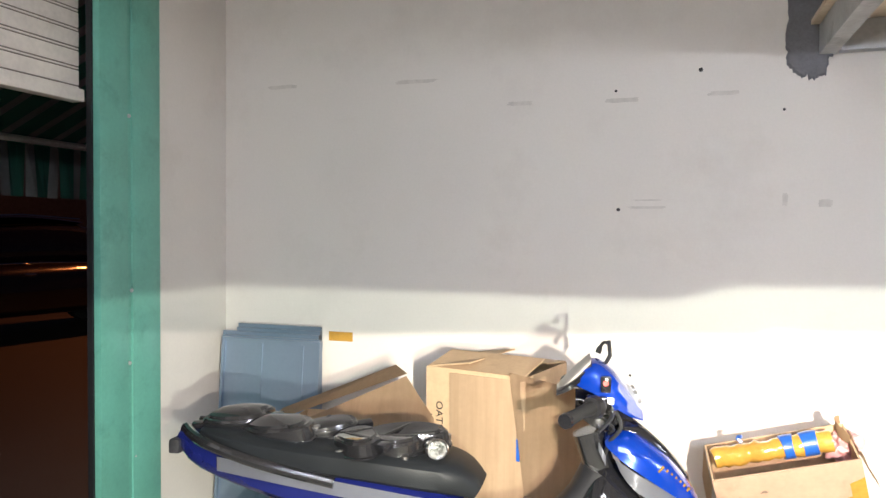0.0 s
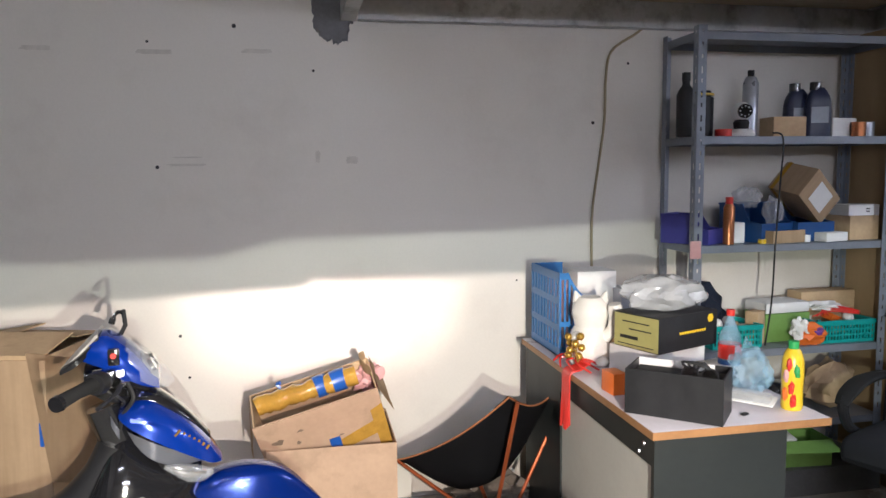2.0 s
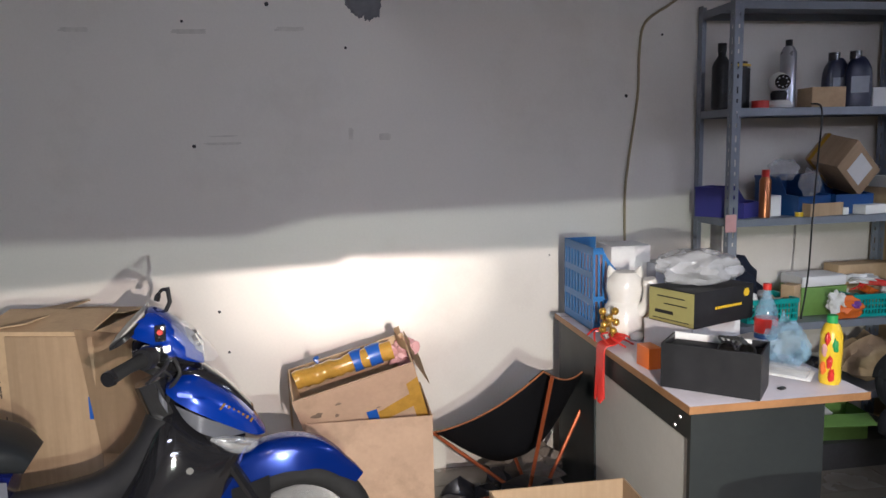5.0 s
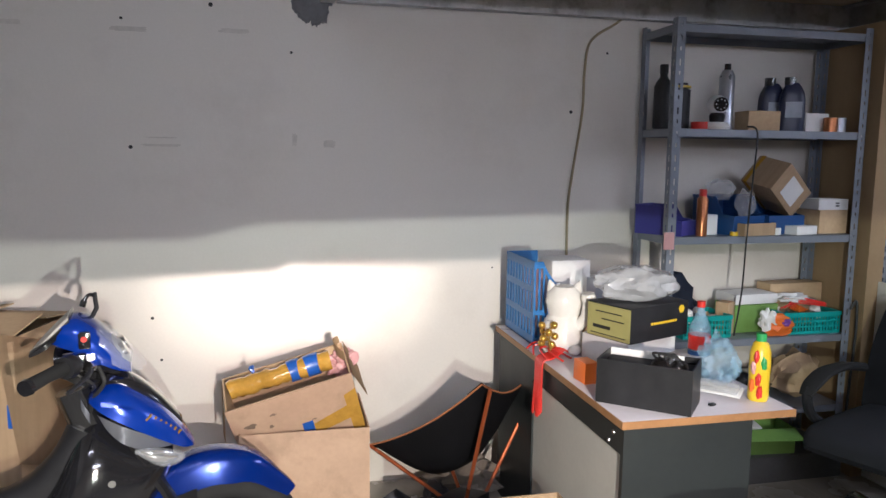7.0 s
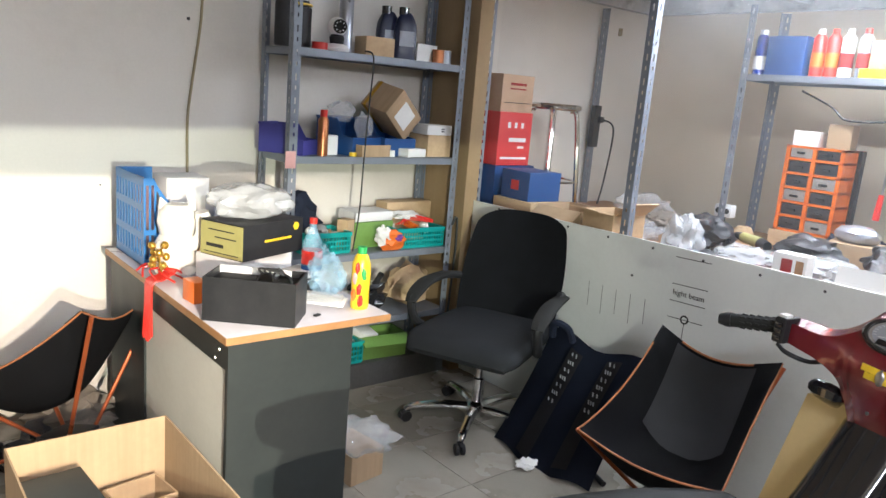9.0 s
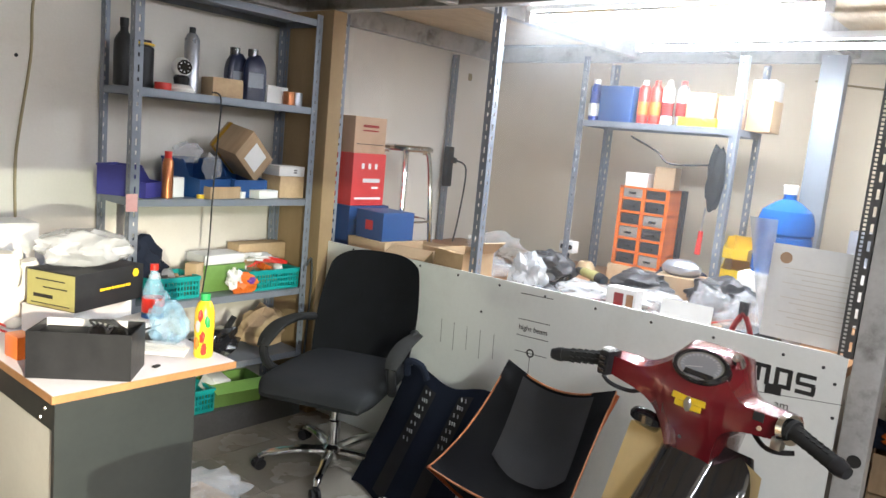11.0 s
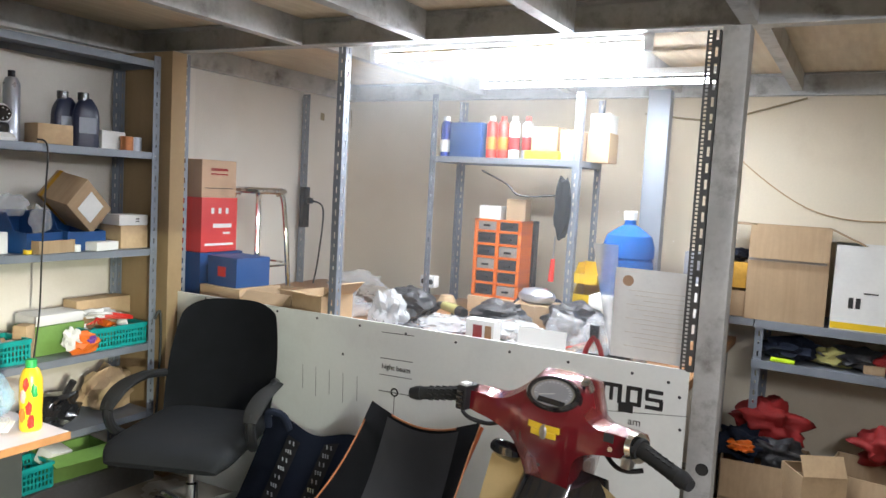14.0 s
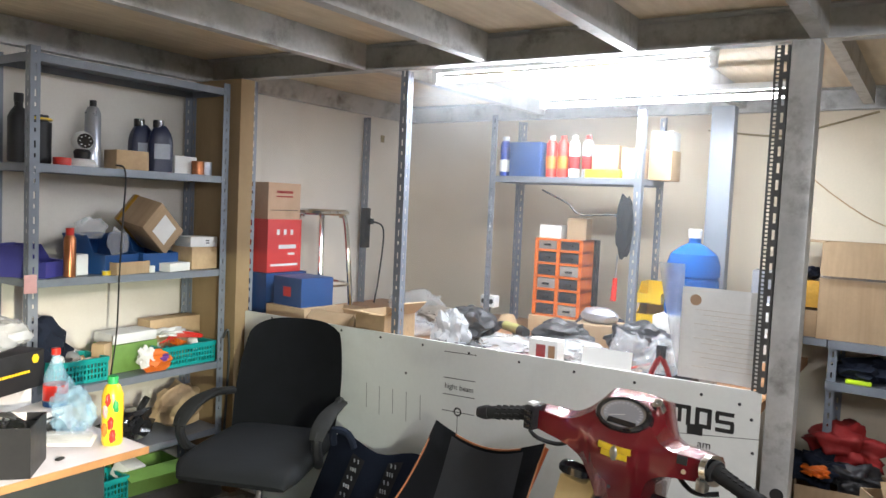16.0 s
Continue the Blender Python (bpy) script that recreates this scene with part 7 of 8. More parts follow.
# ---------------------------------------------------------------- red scooter
def red_scooter(m):
    """Scooter facing local +x (towards the board); origin on the floor under the steering head, grips along y."""
    t = thing("scooter", m, "dark red scooter with cream leg shield facing the board", "scooter")
    wheel("front_wheel", t, 0.30, 0.25, 0.05)
    wheel("rear_wheel", t, -0.95, 0.25, 0.055)
    # handlebar cover: one shell lofted across y, deep over the steering neck
    ctrl = [(0.256, 1.004, 0.940, 0.065), (0.20, 1.006, 0.930, 0.075), (0.155, 1.006, 0.922, 0.09), (0.12, 1.019, 0.905, 0.11), (0.090, 1.047, 0.870, 0.135), (0.070, 1.076, 0.80, 0.145), (0.054, 1.084, 0.715, 0.15), (0.0, 1.088, 0.700, 0.15)]
    ctrl = [(-y, *r) for y, *r in ctrl] + [(y, *r) for y, *r in reversed(ctrl[:-1])]
    Y = curve_pts([Vector((r[0], r[1], r[2])) for r in ctrl], 4)
    Dp = curve_pts([Vector((r[3], 0, 0)) for r in ctrl], 4)

    def face(y, z):
        x = -0.082 + (0.95 * (z - 0.995) if z > 0.995 else 0.0) + (0.42 * (0.93 - z) if z < 0.93 else 0.0)
        return x + 0.012 * min(1.0, (abs(y) / 0.1) ** 2)

    rings = []
    for p, q in zip(Y, Dp):
        y, zt, zb = p
        h = zt - zb
        front = [zt - 0.012 * h / 0.07, zt - 0.14 * h, zt - 0.27 * h, zt - 0.42 * h, zt - 0.58 * h, zt - 0.74 * h, zt - 0.88 * h, zb + 0.012 * h / 0.07]
        ring = [Vector((face(y, zt) + 0.03, y, zt))]
        for k, z in enumerate(front):
            ring.append(Vector((face(y, z) + (0.010 if k in (0, 7) else 0.0), y, z)))
        ring.append(Vector((face(y, zb) + 0.03, y, zb)))
        ring += [Vector((max(face(y, zb), face(y, zt)) + q.x * w, y, zb + h * v)) for v, w in ((0.06, 0.75), (0.3, 1.0), (0.65, 1.0), (0.94, 0.75))]
        rings.append(ring)
    part("handlebar_cover", ring_loft(B(), rings), M["red"], t, "glossy dark red handlebar cover", smooth=60)
    gm = pose(-0.036, -0.004, 1.038, 0, -47, 0) @ pose(0, 0, 0, 0, 0, 90) @ Matrix.Diagonal((0.64, 0.40, 0.5, 1))
    rim = [[gm @ Vector((r * math.cos(a), r * math.sin(a), z)) for a in (2 * math.pi * k / 36 for k in range(36))] for r, z in ((0.098, 0.0), (0.122, -0.02), (0.122, 0.012), (0.112, 0.026), (0.100, 0.022), (0.098, 0.0))]
    g = part("gauge_rim", ring_loft(B(), rim, True, False), M["gloss_black"], t, "black gauge surround")
    part("gauge_face", lathe(B(), [(0.0, 0.0), (0.104, 0.0), (0.104, 0.010), (0.0, 0.010)], 32, gm), M["dial"], g, "grey dial face")
    part("dial_ring", lathe(B(), [(0.060, 0.011), (0.086, 0.011), (0.086, 0.013), (0.060, 0.013)], 32, gm), M["silver"], g, "pale printed dial ring")
    for k in range(17):
        a = radians(160 + 220 * k / 16)
        b = box(B(), -0.0015, 0.070, 0.0, 0.0015, 0.083, 0.001)
        bmesh.ops.transform(b, matrix=gm @ pose(0, 0, 0.0145) @ Matrix.Rotation(a - radians(90), 4, "Z"), verts=b.verts[:])
        part("tick", b, M["plastic_white"], g)
    b = box(B(), -0.002, -0.012, 0.0, 0.002, 0.062, 0.002)
    bmesh.ops.transform(b, matrix=gm @ pose(0, 0.01, 0.016) @ Matrix.Rotation(radians(-65), 4, "Z"), verts=b.verts[:])
    part("needle", b, M["plastic_white"], g)
    b = box(B(), -0.072, 0.045, 0.0, 0.05, 0.082, 0.004, 0.001)
    bmesh.ops.transform(b, matrix=gm @ pose(0, 0, 0.015), verts=b.verts[:])
    part("warning_lamps", b, M["gloss_black"], g)
    part("key_lock", lathe(B(), [(0.005, 0.006), (0.005, 0.012), (0.013, 0.012), (0.015, 0), (0.015, -0.02), (0.0, -0.02), (0.0, 0.006)], 16, pose(-0.004, -0.078, 1.076, 0, -45, 0)), M["chrome"], t, "chromed key lock")
    # emblem as a plain winged shape
    b = B()
    for s in (-1, 1):
        box(b, -0.003, 0.004 * s, 0.004, 0.001, 0.046 * s, 0.020, 0.001, pose(-0.083, -0.012, 0.950, 3 * s, 0, 0))
        box(b, -0.003, 0.004 * s, -0.012, 0.001, 0.036 * s, 0.003, 0.001, pose(-0.083, -0.012, 0.950, 3 * s, 0, 0))
    part("emblem", b, M["yellow"], t, "yellow winged emblem")
    b = lathe(B(), [(0.0, 0.006), (0.008, 0.005), (0.013, 0.0), (0.013, -0.004), (0, -0.004)], 14, pose(-0.085, -0.012, 0.952, 0, -90, 0) @ Matrix.Diagonal((1.5, 0.9, 1, 1)))
    part("emblem_shield", b, M["brushed"], t)
    part("neck_screw", lathe(B(), [(0.005, 0), (0.004, 0.003), (0, 0.003)], 10, pose(face(0, 0.85) - 0.001, 0.012, 0.85, 0, -90, 0)), M["junk_dark"], t)
    for s in (-1, 1):
        A, E = Vector((-0.062, 0.262 * s, 0.978)), Vector((-0.108, 0.376 * s, 0.958))
        grip = part("grip", tube(B(), [A, A.lerp(E, 0.5), E], [0.020, 0.0175, 0.0185], 16), M["rubber"], t, "ribbed black grip")
        for k in range(5):
            for a in range(8):
                c = A.lerp(E, 0.16 + 0.15 * k)
                side = Vector((0, math.cos(a * 0.785) * 0.3, 0)) + Vector((math.cos(a * 0.785), 0, math.sin(a * 0.785))) * 0.0185
                side.y = side.x * 0.4
                part("rib", box(B(), -0.002, -0.0065, -0.002, 0.002, 0.0065, 0.002, 0, Matrix.Translation(c + side) @ Matrix.Rotation(radians(21 * s), 4, "Z")), M["rubber"], grip)
        part("grip_flange", tube(B(), [A + Vector((0.002, -0.006 * s, 0.001)), A + Vector((-0.001, 0.004 * s, -0.001))], 0.026, 18), M["rubber"], grip)
        part("grip_end", tube(B(), [E, E.lerp(A, -0.10), E.lerp(A, -0.26)], [0.0205, 0.020, 0.014], 16), M["black"], grip)
        if s > 0:
            sw = part("switch_box", box(B(), -0.094, 0.232, 0.940, -0.030, 0.266, 1.008, 0.008), M["black"], t, "black switch box")
            for z in (0.962, 0.980, 0.996):
                part("switch", box(B(), -0.099, 0.239, z - 0.012, -0.093, 0.260, z - 0.001, 0.002), M["gloss_black"], sw)
            part("switch", box(B(), -0.088, 0.238, 1.006, -0.060, 0.260, 1.015, 0.003), M["plastic_white"], sw, "pale grey switch")
        else:
            part("throttle_collar", tube(B(), [(-0.055, -0.244, 0.974), (-0.060, -0.259, 0.977)], [0.037, 0.035], 20), M["chrome"], t, "bright metal throttle collar")
            part("brake_lever_mount", box(B(), -0.085, -0.25, 0.925, -0.055, -0.225, 0.955, 0.006), M["brushed"], t)
        part("lever", tube(B(), curve_pts([(-0.01, 0.15 * s, 0.922), (-0.03, 0.19 * s, 0.905), (-0.06, 0.235 * s, 0.915), (-0.05, 0.27 * s, 0.925)], 5), 0.006), M["black"], t)
    part("slot_switch", box(B(), -0.0715, -0.196, 0.972, -0.066, -0.170, 0.993, 0.001), M["ink"], t, "empty black switch slot")
    part("round_plug", lathe(B(), [(0.006, 0), (0.005, 0.004), (0, 0.004)], 12, pose(-0.071, -0.190, 0.957, 0, -90, 0)), M["card3"], t)
    # leg shield in cream with black centre
    for s in (-1, 1):
        b = sheet(B(), 10, 10, lambda u, v: Vector((0.02 - 0.10 * v - 0.02 * u, s * (0.05 + (0.14 + 0.05 * v) * u), 0.845 - 0.56 * v - 0.03 * u * u * (1 - v))), 0.012)
        part("leg_shield", b, M["tan"], t, "cream plastic leg shield", smooth=60)
    b = sweep(B(), [(0.02, 0.79, 0.085, 0.05), (-0.05, 0.70, 0.085, 0.055), (-0.15, 0.58, 0.088, 0.06), (-0.28, 0.46, 0.09, 0.07), (-0.5, 0.40, 0.10, 0.07)], 16, 2.8)
    part("centre_cover", b, M["gloss_black"], t, "gloss black centre cover")
    b = sweep(B(), [(0.03, 0.84, 0.05, 0.02, -0.10), (-0.01, 0.76, 0.075, 0.03, -0.10), (-0.08, 0.66, 0.06, 0.025, -0.09)], 14, 3.0)
    part("inner_panel", b, M["gloss_black"], t, "gloss black inner panel")
    part("bolt", lathe(B(), [(0.012, 0), (0.01, 0.008), (0, 0.008)], 6, pose(-0.035, -0.03, 0.742, 0, -60, 0)), M["chrome"], t)
    part("top_lip", sweep(B(), [(0.0, 0.82, 0.02, 0.012, 0.12), (-0.03, 0.85, 0.05, 0.022, 0.125), (-0.02, 0.865, 0.035, 0.015, 0.13)], 12), M["gloss_black"], t, "gloss black mirror-like lip")
    b = sweep(B(), [(-0.45, 0.68, 0.08, 0.03), (-0.7, 0.70, 0.13, 0.05), (-1.1, 0.74, 0.12, 0.05), (-1.25, 0.76, 0.07, 0.02)], 16, 3)
    part("seat", b, M["seat"], t)
    b = sweep(B(), [(-0.45, 0.52, 0.10, 0.10), (-0.8, 0.54, 0.15, 0.12), (-1.2, 0.66, 0.09, 0.05)], 16, 3)
    part("rear_body", b, M["red"], t)
    part("floor_tunnel", box(B(), -0.55, -0.14, 0.26, -0.15, 0.14, 0.32, 0.02), M["black"], t)
    part("main_stand", box(B(), -0.66, -0.15, 0.0, -0.62, 0.15, 0.28, 0.01), M["black"], t)
    b = B()
    def guard(u, v):
        a = radians(150 - 120 * u)
        q = (v - 0.5) * 2
        r = 0.25 + 0.06 - 0.05 * q * q
        return Vector((0.30 + r * math.cos(a), 0.085 * q, 0.25 + r * math.sin(a)))
    sheet(b, 16, 8, guard, 0.004)
    part("front_mudguard", b, M["red"], t)
    for s in (-1, 1):
        part("fork", tube(B(), [(0.06, 0.07 * s, 0.75), (0.28, 0.07 * s, 0.30)], 0.018), M["black"], t)
    return t


red_scooter(pose(3.285, 0.905, 0, 2.0, 1.0, -8.5) @ Matrix.Diagonal((1, 0.97, 0.982, 1)))

# ---------------------------------------------------------------- work bench behind the board
b = B()
slab = box(b, 4.09, 0.76, 0.79, 5.62, 3.54, 0.83, 0.004)
for v in slab.verts:
    if v.co.x < 4.5:
        v.co.x = board_x(v.co.y) + 0.03 + (v.co.x - 4.09)
bench = thing("work_bench", pose(0, 0, 0), "long dark work bench behind the partition", "bench")
part("bench_top", b, M["edge"], bench)
for x in (4.23, 5.55):
    for y in (0.82, 2.1, 3.45):
        part("leg", box(B(), x - 0.03, y - 0.03, 0, x + 0.03, y + 0.03, 0.79), M["steel"], bench)
BT = 0.831
# stacked cartons in the corner
carton("blue_bin_box", pose(4.36, 3.36, BT, 0, 0, 0), 0.30, 0.30, 0.28, "dark blue plastic crate on the bench", "blue_box", True)
c = carton("red_carton", pose(4.36, 3.385, BT + 0.28), 0.25, 0.30, 0.29, "red printed oil carton", "red_box")
print_bars(c, pose(0, -0.15, 0.14), ((0.05, 0.08, 0.02, 0.03), (0.0, 0.08, 0.02, 0.03), (-0.05, 0.08, 0.02, 0.03), (0.02, 0.0, 0.13, 0.022), (0.05, -0.04, 0.05, 0.012), (0.0, -0.1, 0.2, 0.012)), "plastic_white")
c = carton("brown_carton", pose(4.36, 3.385, BT + 0.57), 0.24, 0.28, 0.20, "plain brown carton with faded red print", "card3")
print_bars(c, pose(0, -0.14, 0.12), ((0.0, 0.03, 0.12, 0.014), (0.0, 0.005, 0.12, 0.008)), "red_cloth")
print_bars(c, pose(0, -0.14, 0.05), ((0.0, 0.0, 0.2, 0.004),), "ink")
c = carton("blue_carton", pose(4.30, 3.02, BT + 0.13, 0, 0, -4), 0.22, 0.22, 0.15, "blue carton with a coloured logo", "blue_box")
part("logo", box(B(), -0.1115, -0.03, 0.05, -0.1102, 0.03, 0.10), M["red_p"], c, "small red logo patch")
carton("low_carton", pose(4.30, 3.02, BT), 0.26, 0.28, 0.13, "brown open carton under the blue one", "card2")
carton("low_carton", pose(4.30, 2.70, BT, 0, 0, 5), 0.26, 0.26, 0.14, "brown carton of metal parts", "card", True, (("l", 215),))
carton("low_carton", pose(4.25, 2.42, BT, 0, 0, -8), 0.20, 0.20, 0.17, "brown carton with an upright flap", "card2", True, (("l", 170), ("f", 140)))


def bar_stool(m):
    t = thing("stool", m, "chromed metal stool standing on the bench", "stool")
    part("seat", lathe(B(), [(0, 0.60), (0.15, 0.60), (0.16, 0.61), (0.16, 0.625), (0.15, 0.635), (0, 0.635)], 24), M["chrome"], t)
    for k in range(4):
        a = radians(45 + 90 * k)
        part("leg", tube(B(), curve_pts([(0.10 * math.cos(a), 0.10 * math.sin(a), 0.60), (0.145 * math.cos(a), 0.145 * math.sin(a), 0.54), (0.19 * math.cos(a), 0.19 * math.sin(a), 0.0)], 5), 0.015), M["chrome"], t)
    part("ring", tube(B(), [(0.17 * math.cos(2 * math.pi * k / 20), 0.17 * math.sin(2 * math.pi * k / 20), 0.2) for k in range(21)], 0.007), M["chrome"], t)
    return t


bar_stool(pose(4.66, 3.25, BT))
b = slotted(B(), (5.345, 3.54, BT), 1.257, 1, -1, 0.06)
solid("angle_bar", b, M["angle"], "loose slotted angle bar standing against the wall", "bar", smooth=0)
t = thing("power_strip", pose(5.340, 3.49, 1.206), "black power strip hung on the angle bar", "power strip")
part("body", box(B(), -0.03, -0.02, 0, 0.03, 0.02, 0.27, 0.006), M["black"], t)
part("plug", box(B(), 0.0, -0.05, 0.16, 0.03, -0.02, 0.20, 0.006), M["black"], t)
part("cord", tube(B(), curve_pts([(0.02, -0.05, 0.18), (0.10, -0.08, 0.12), (0.08, -0.07, -0.2), (0.05, -0.06, -0.38)], 6), 0.006), M["cable_black"], t)
b = tube(B(), curve_pts([(5.887, 3.55, 2.05), (5.964, 3.555, 1.5), (6.092, 3.552, 0.95)], 5), 0.004, 5)
solid("wall_cable", b, M["cable"], "thin cable running down the wall by the bench", "cable")
b = box(B(), -0.02, -0.004, -0.025, 0.02, 0, 0.025, 0.002)
solid("wall_switch", b, M["cable"], "small yellowed switch plate on the wall", "switch", pose(5.580, NORTH, 1.968))

# bench clutter, front row to back
rnd = random.Random(11)


def wrapped(x, y, s, mt, seed, label, flat=0.15, rough=0.5):
    x, y, _ = off_board(x, y)
    solid("wrapped_part", crumple(B(), (x, y, BT + s[2] * (1 - flat)), s, seed, 4, rough * 0.8, 2.4, flat), M[mt], label, "wrapped part")


wrapped(4.26, 2.05, (0.10, 0.085, 0.115), "film_white", 201, "white plastic bag bundle on the bench")
wrapped(4.22, 1.90, (0.05, 0.05, 0.05), "junk_dark", 202, "black wrapped tape roll on the bench", rough=0.15)
wrapped(4.36, 1.78, (0.13, 0.16, 0.065), "film_white", 203, "headlamp wrapped in silvery film", rough=0.4)
wrapped(4.48, 1.55, (0.12, 0.20, 0.06), "film_white", 204, "long part wrapped in white film", rough=0.5)
wrapped(4.28, 1.37, (0.09, 0.10, 0.07), "film_white", 205, "crumpled white film on the bench")
wrapped(4.50, 1.30, (0.08, 0.08, 0.10), "film", 206, "clear film bundle on the bench")
wrapped(4.30, 1.10, (0.08, 0.09, 0.09), "film", 207, "clear film bundle on the bench")
wrapped(4.42, 1.02, (0.10, 0.10, 0.06), "film_white", 208, "milky film parcel on the bench")
wrapped(4.60, 1.15, (0.09, 0.12, 0.09), "film", 209, "crumpled clear bag among parts")
wrapped(4.80, 1.75, (0.12, 0.15, 0.08), "junk_dark", 210, "dark motor casting on the bench")
wrapped(4.75, 2.25, (0.14, 0.16, 0.09), "junk_dark", 211, "dark oily parts on the bench")
wrapped(4.95, 2.60, (0.12, 0.12, 0.06), "cloth_grey", 212, "grey rags heaped on the bench")
wrapped(4.55, 2.52, (0.15, 0.14, 0.06), "film", 213, "clear bag of small parts")
wrapped(4.30, 1.62, (0.07, 0.08, 0.035), "red_p", 214, "red wires and handles on the bench", rough=0.7)
wrapped(5.15, 1.70, (0.10, 0.14, 0.09), "navy", 215, "black cap lying on the bench")
wrapped(4.85, 1.38, (0.12, 0.15, 0.10), "junk_dark", 216, "dark lamp housing on the bench")
wrapped(4.70, 0.95, (0.10, 0.10, 0.07), "film_white", 217, "white film bundle beside the column")
wrapped(5.10, 2.85, (0.15, 0.18, 0.09), "film", 218, "clear bags of fasteners")
wrapped(4.55, 2.85, (0.10, 0.10, 0.05), "tape", 219, "yellow corded power tool wrapped in film", rough=0.5)
for k in range(26):
    x, y, s = rnd.uniform(4.2, 5.4), rnd.uniform(0.95, 3.1), rnd.uniform(0.03, 0.07)
    mt = rnd.choice(("junk_dark", "film", "film_white", "brushed", "gloss_black", "paper", "card2", "gloss_black"))
    t = thing("loose_part", pose(*off_board(x, y, BT), 0, 0, rnd.uniform(0, 360)), "small loose lamp part on the cluttered bench", "motor part", "loose parts on the bench")
    b = B()
    if k % 3 == 0:
        lathe(b, [(0, 0), (s, 0), (s * 1.1, s * 0.4), (s * 0.7, s * 1.2), (0, s * 1.3)], 12)
    elif k % 3 == 1:
        box(b, -s, -s * 0.7, 0, s, s * 0.7, s, 0.004)
    else:
        crumple(b, (0, 0, s * 0.7), (s * 1.3, s, s * 0.8), 300 + k, 2, 0.6, flat=0.1)
    part("body", b, M[mt], t)
    part("stub", tube(B(), [(0, 0, s * 0.5), (s * 1.4, s * 0.4, s * 0.6)], 0.006), M["black"], t)
for k in range(34):
    x, y, s = 4.13 + 0.42 * rnd.random() ** 1.4, rnd.uniform(0.98, 2.15), rnd.uniform(0.018, 0.045)
    mt = rnd.choice(("junk_dark", "gloss_black", "silver", "film", "black", "chrome", "brushed", "film"))
    t = thing("lamp_part", pose(*off_board(x, y, BT), 0, 0, rnd.uniform(0, 360)), "small dark or silvery lamp part in the bench clutter", "motor part", "lamp parts on the bench")
    b = B()
    if k % 4 == 0:
        lathe(b, [(0, 0), (s * 0.8, 0), (s * 1.2, s * 0.9), (s * 1.0, s * 1.0), (s * 0.5, s * 0.4), (0, s * 0.3)], 14, pose(0, 0, s * 0.25, 40, 0, 0))
    elif k % 4 == 1:
        box(b, -s * 1.4, -s * 0.5, 0, s * 1.4, s * 0.5, s * 0.9, 0.003)
    elif k % 4 == 2:
        crumple(b, (0, 0, s * 0.8), (s * 1.7, s * 1.2, s), 700 + k, 3, 0.5, flat=0.15)
    else:
        tube(b, [(-s * 1.5, 0, s * 0.5), (s * 1.5, 0, s * 0.5)], [s * 0.5, s * 0.35], 10)
    part("body", b, M[mt], t, smooth=50)
for k in range(9):
    y = 1.0 + 0.125 * k
    pts = [off_board(4.16 + 0.30 * rnd.random(), y + rnd.uniform(-0.12, 0.12), BT + 0.012 + 0.07 * rnd.random()) for _ in range(5)]
    solid("loose_wire", tube(B(), curve_pts(pts, 5), 0.0035, 5), M[("black", "cable_black", "red_p", "silver")[k % 4]], "loose thin wire among the bench clutter", "wire", group="wires on the bench")
c = carton("white_red_box", pose(*off_board(4.20, 1.54, BT)), 0.07, 0.13, 0.155, "white product box with dark red windows", "paper")
part("window", box(B(), -0.0365, -0.012, 0.02, -0.0352, 0.03, 0.135), M["red_cloth"], c, "dark red window")
part("window", box(B(), -0.0365, -0.055, 0.02, -0.0352, -0.025, 0.135), M["edge"], c, "brown window")
t = thing("yellow_drill", pose(*off_board(4.72, 1.98, BT + 0.01), 0, 0, 60), "yellow and black cordless drill on the bench", "drill")
part("body", tube(B(), curve_pts([(-0.10, 0, 0.075), (-0.04, 0, 0.08), (0.03, 0, 0.08), (0.07, 0, 0.08)], 3), [0.018] + [0.027] * 4 + [0.024] * 5, 12), M["box_yellow"], t)
part("motor_cap", tube(B(), [(-0.125, 0, 0.075), (-0.075, 0, 0.077)], [0.024, 0.030], 12), M["black"], t)
part("chuck", tube(B(), [(0.07, 0, 0.08), (0.13, 0, 0.08)], [0.024, 0.014], 12), M["black"], t)
part("handle", tube(B(), [(-0.03, 0, 0.07), (-0.05, 0, 0.0)], 0.020, 10), M["black"], t)
t = thing("white_connector", pose(5.25, 2.43, BT), "white twin socket on a cable", "socket")
part("body", box(B(), -0.03, -0.05, 0.10, 0.03, 0.05, 0.17, 0.01), M["plastic_white"], t)
part("stem", tube(B(), [(0, 0, 0), (0, 0, 0.10)], 0.008), M["black"], t)
for y in (-0.025, 0.025):
    part("hole", lathe(B(), [(0.016, 0), (0.016, 0.002), (0, 0.002)], 12, pose(-0.03, y, 0.135, 0, -90, 0)), M["ink"], t)
b = box(B(), -0.002, -0.10, 0, 0.002, 0.10, 0.15)
solid("white_card", b, M["paper"], "blank white card leaning on the board", "card", pose(*off_board(4.15, 1.27, 0.835), 0, 10, 3))
t = thing("document_sheet", pose(*off_board(4.098, 0.845, 0.937), 0, 0, 0), "printed paper notice in a plastic sleeve standing on the board", "paper")
b = sheet(B(), 6, 6, lambda u, v: Vector((0.010 * math.sin(u * 3), -0.14 + 0.28 * u, 0.33 * v)), 0.002)
part("sheet", b, M["paper"], t)
b = B()
for k in range(13):
    box(b, -0.0040, -0.115, 0.25 - 0.017 * k, -0.0030, 0.09 - 0.03 * (k % 3), 0.2525 - 0.017 * k)
part("print", b, M["smudge"], t, smooth=0)
part("stamp", lathe(B(), [(0.02, 0), (0.02, 0.001), (0, 0.001)], 20, pose(-0.003, 0.09, 0.285, 0, -90, 0)), M["card3"], t, "pale red round stamp")
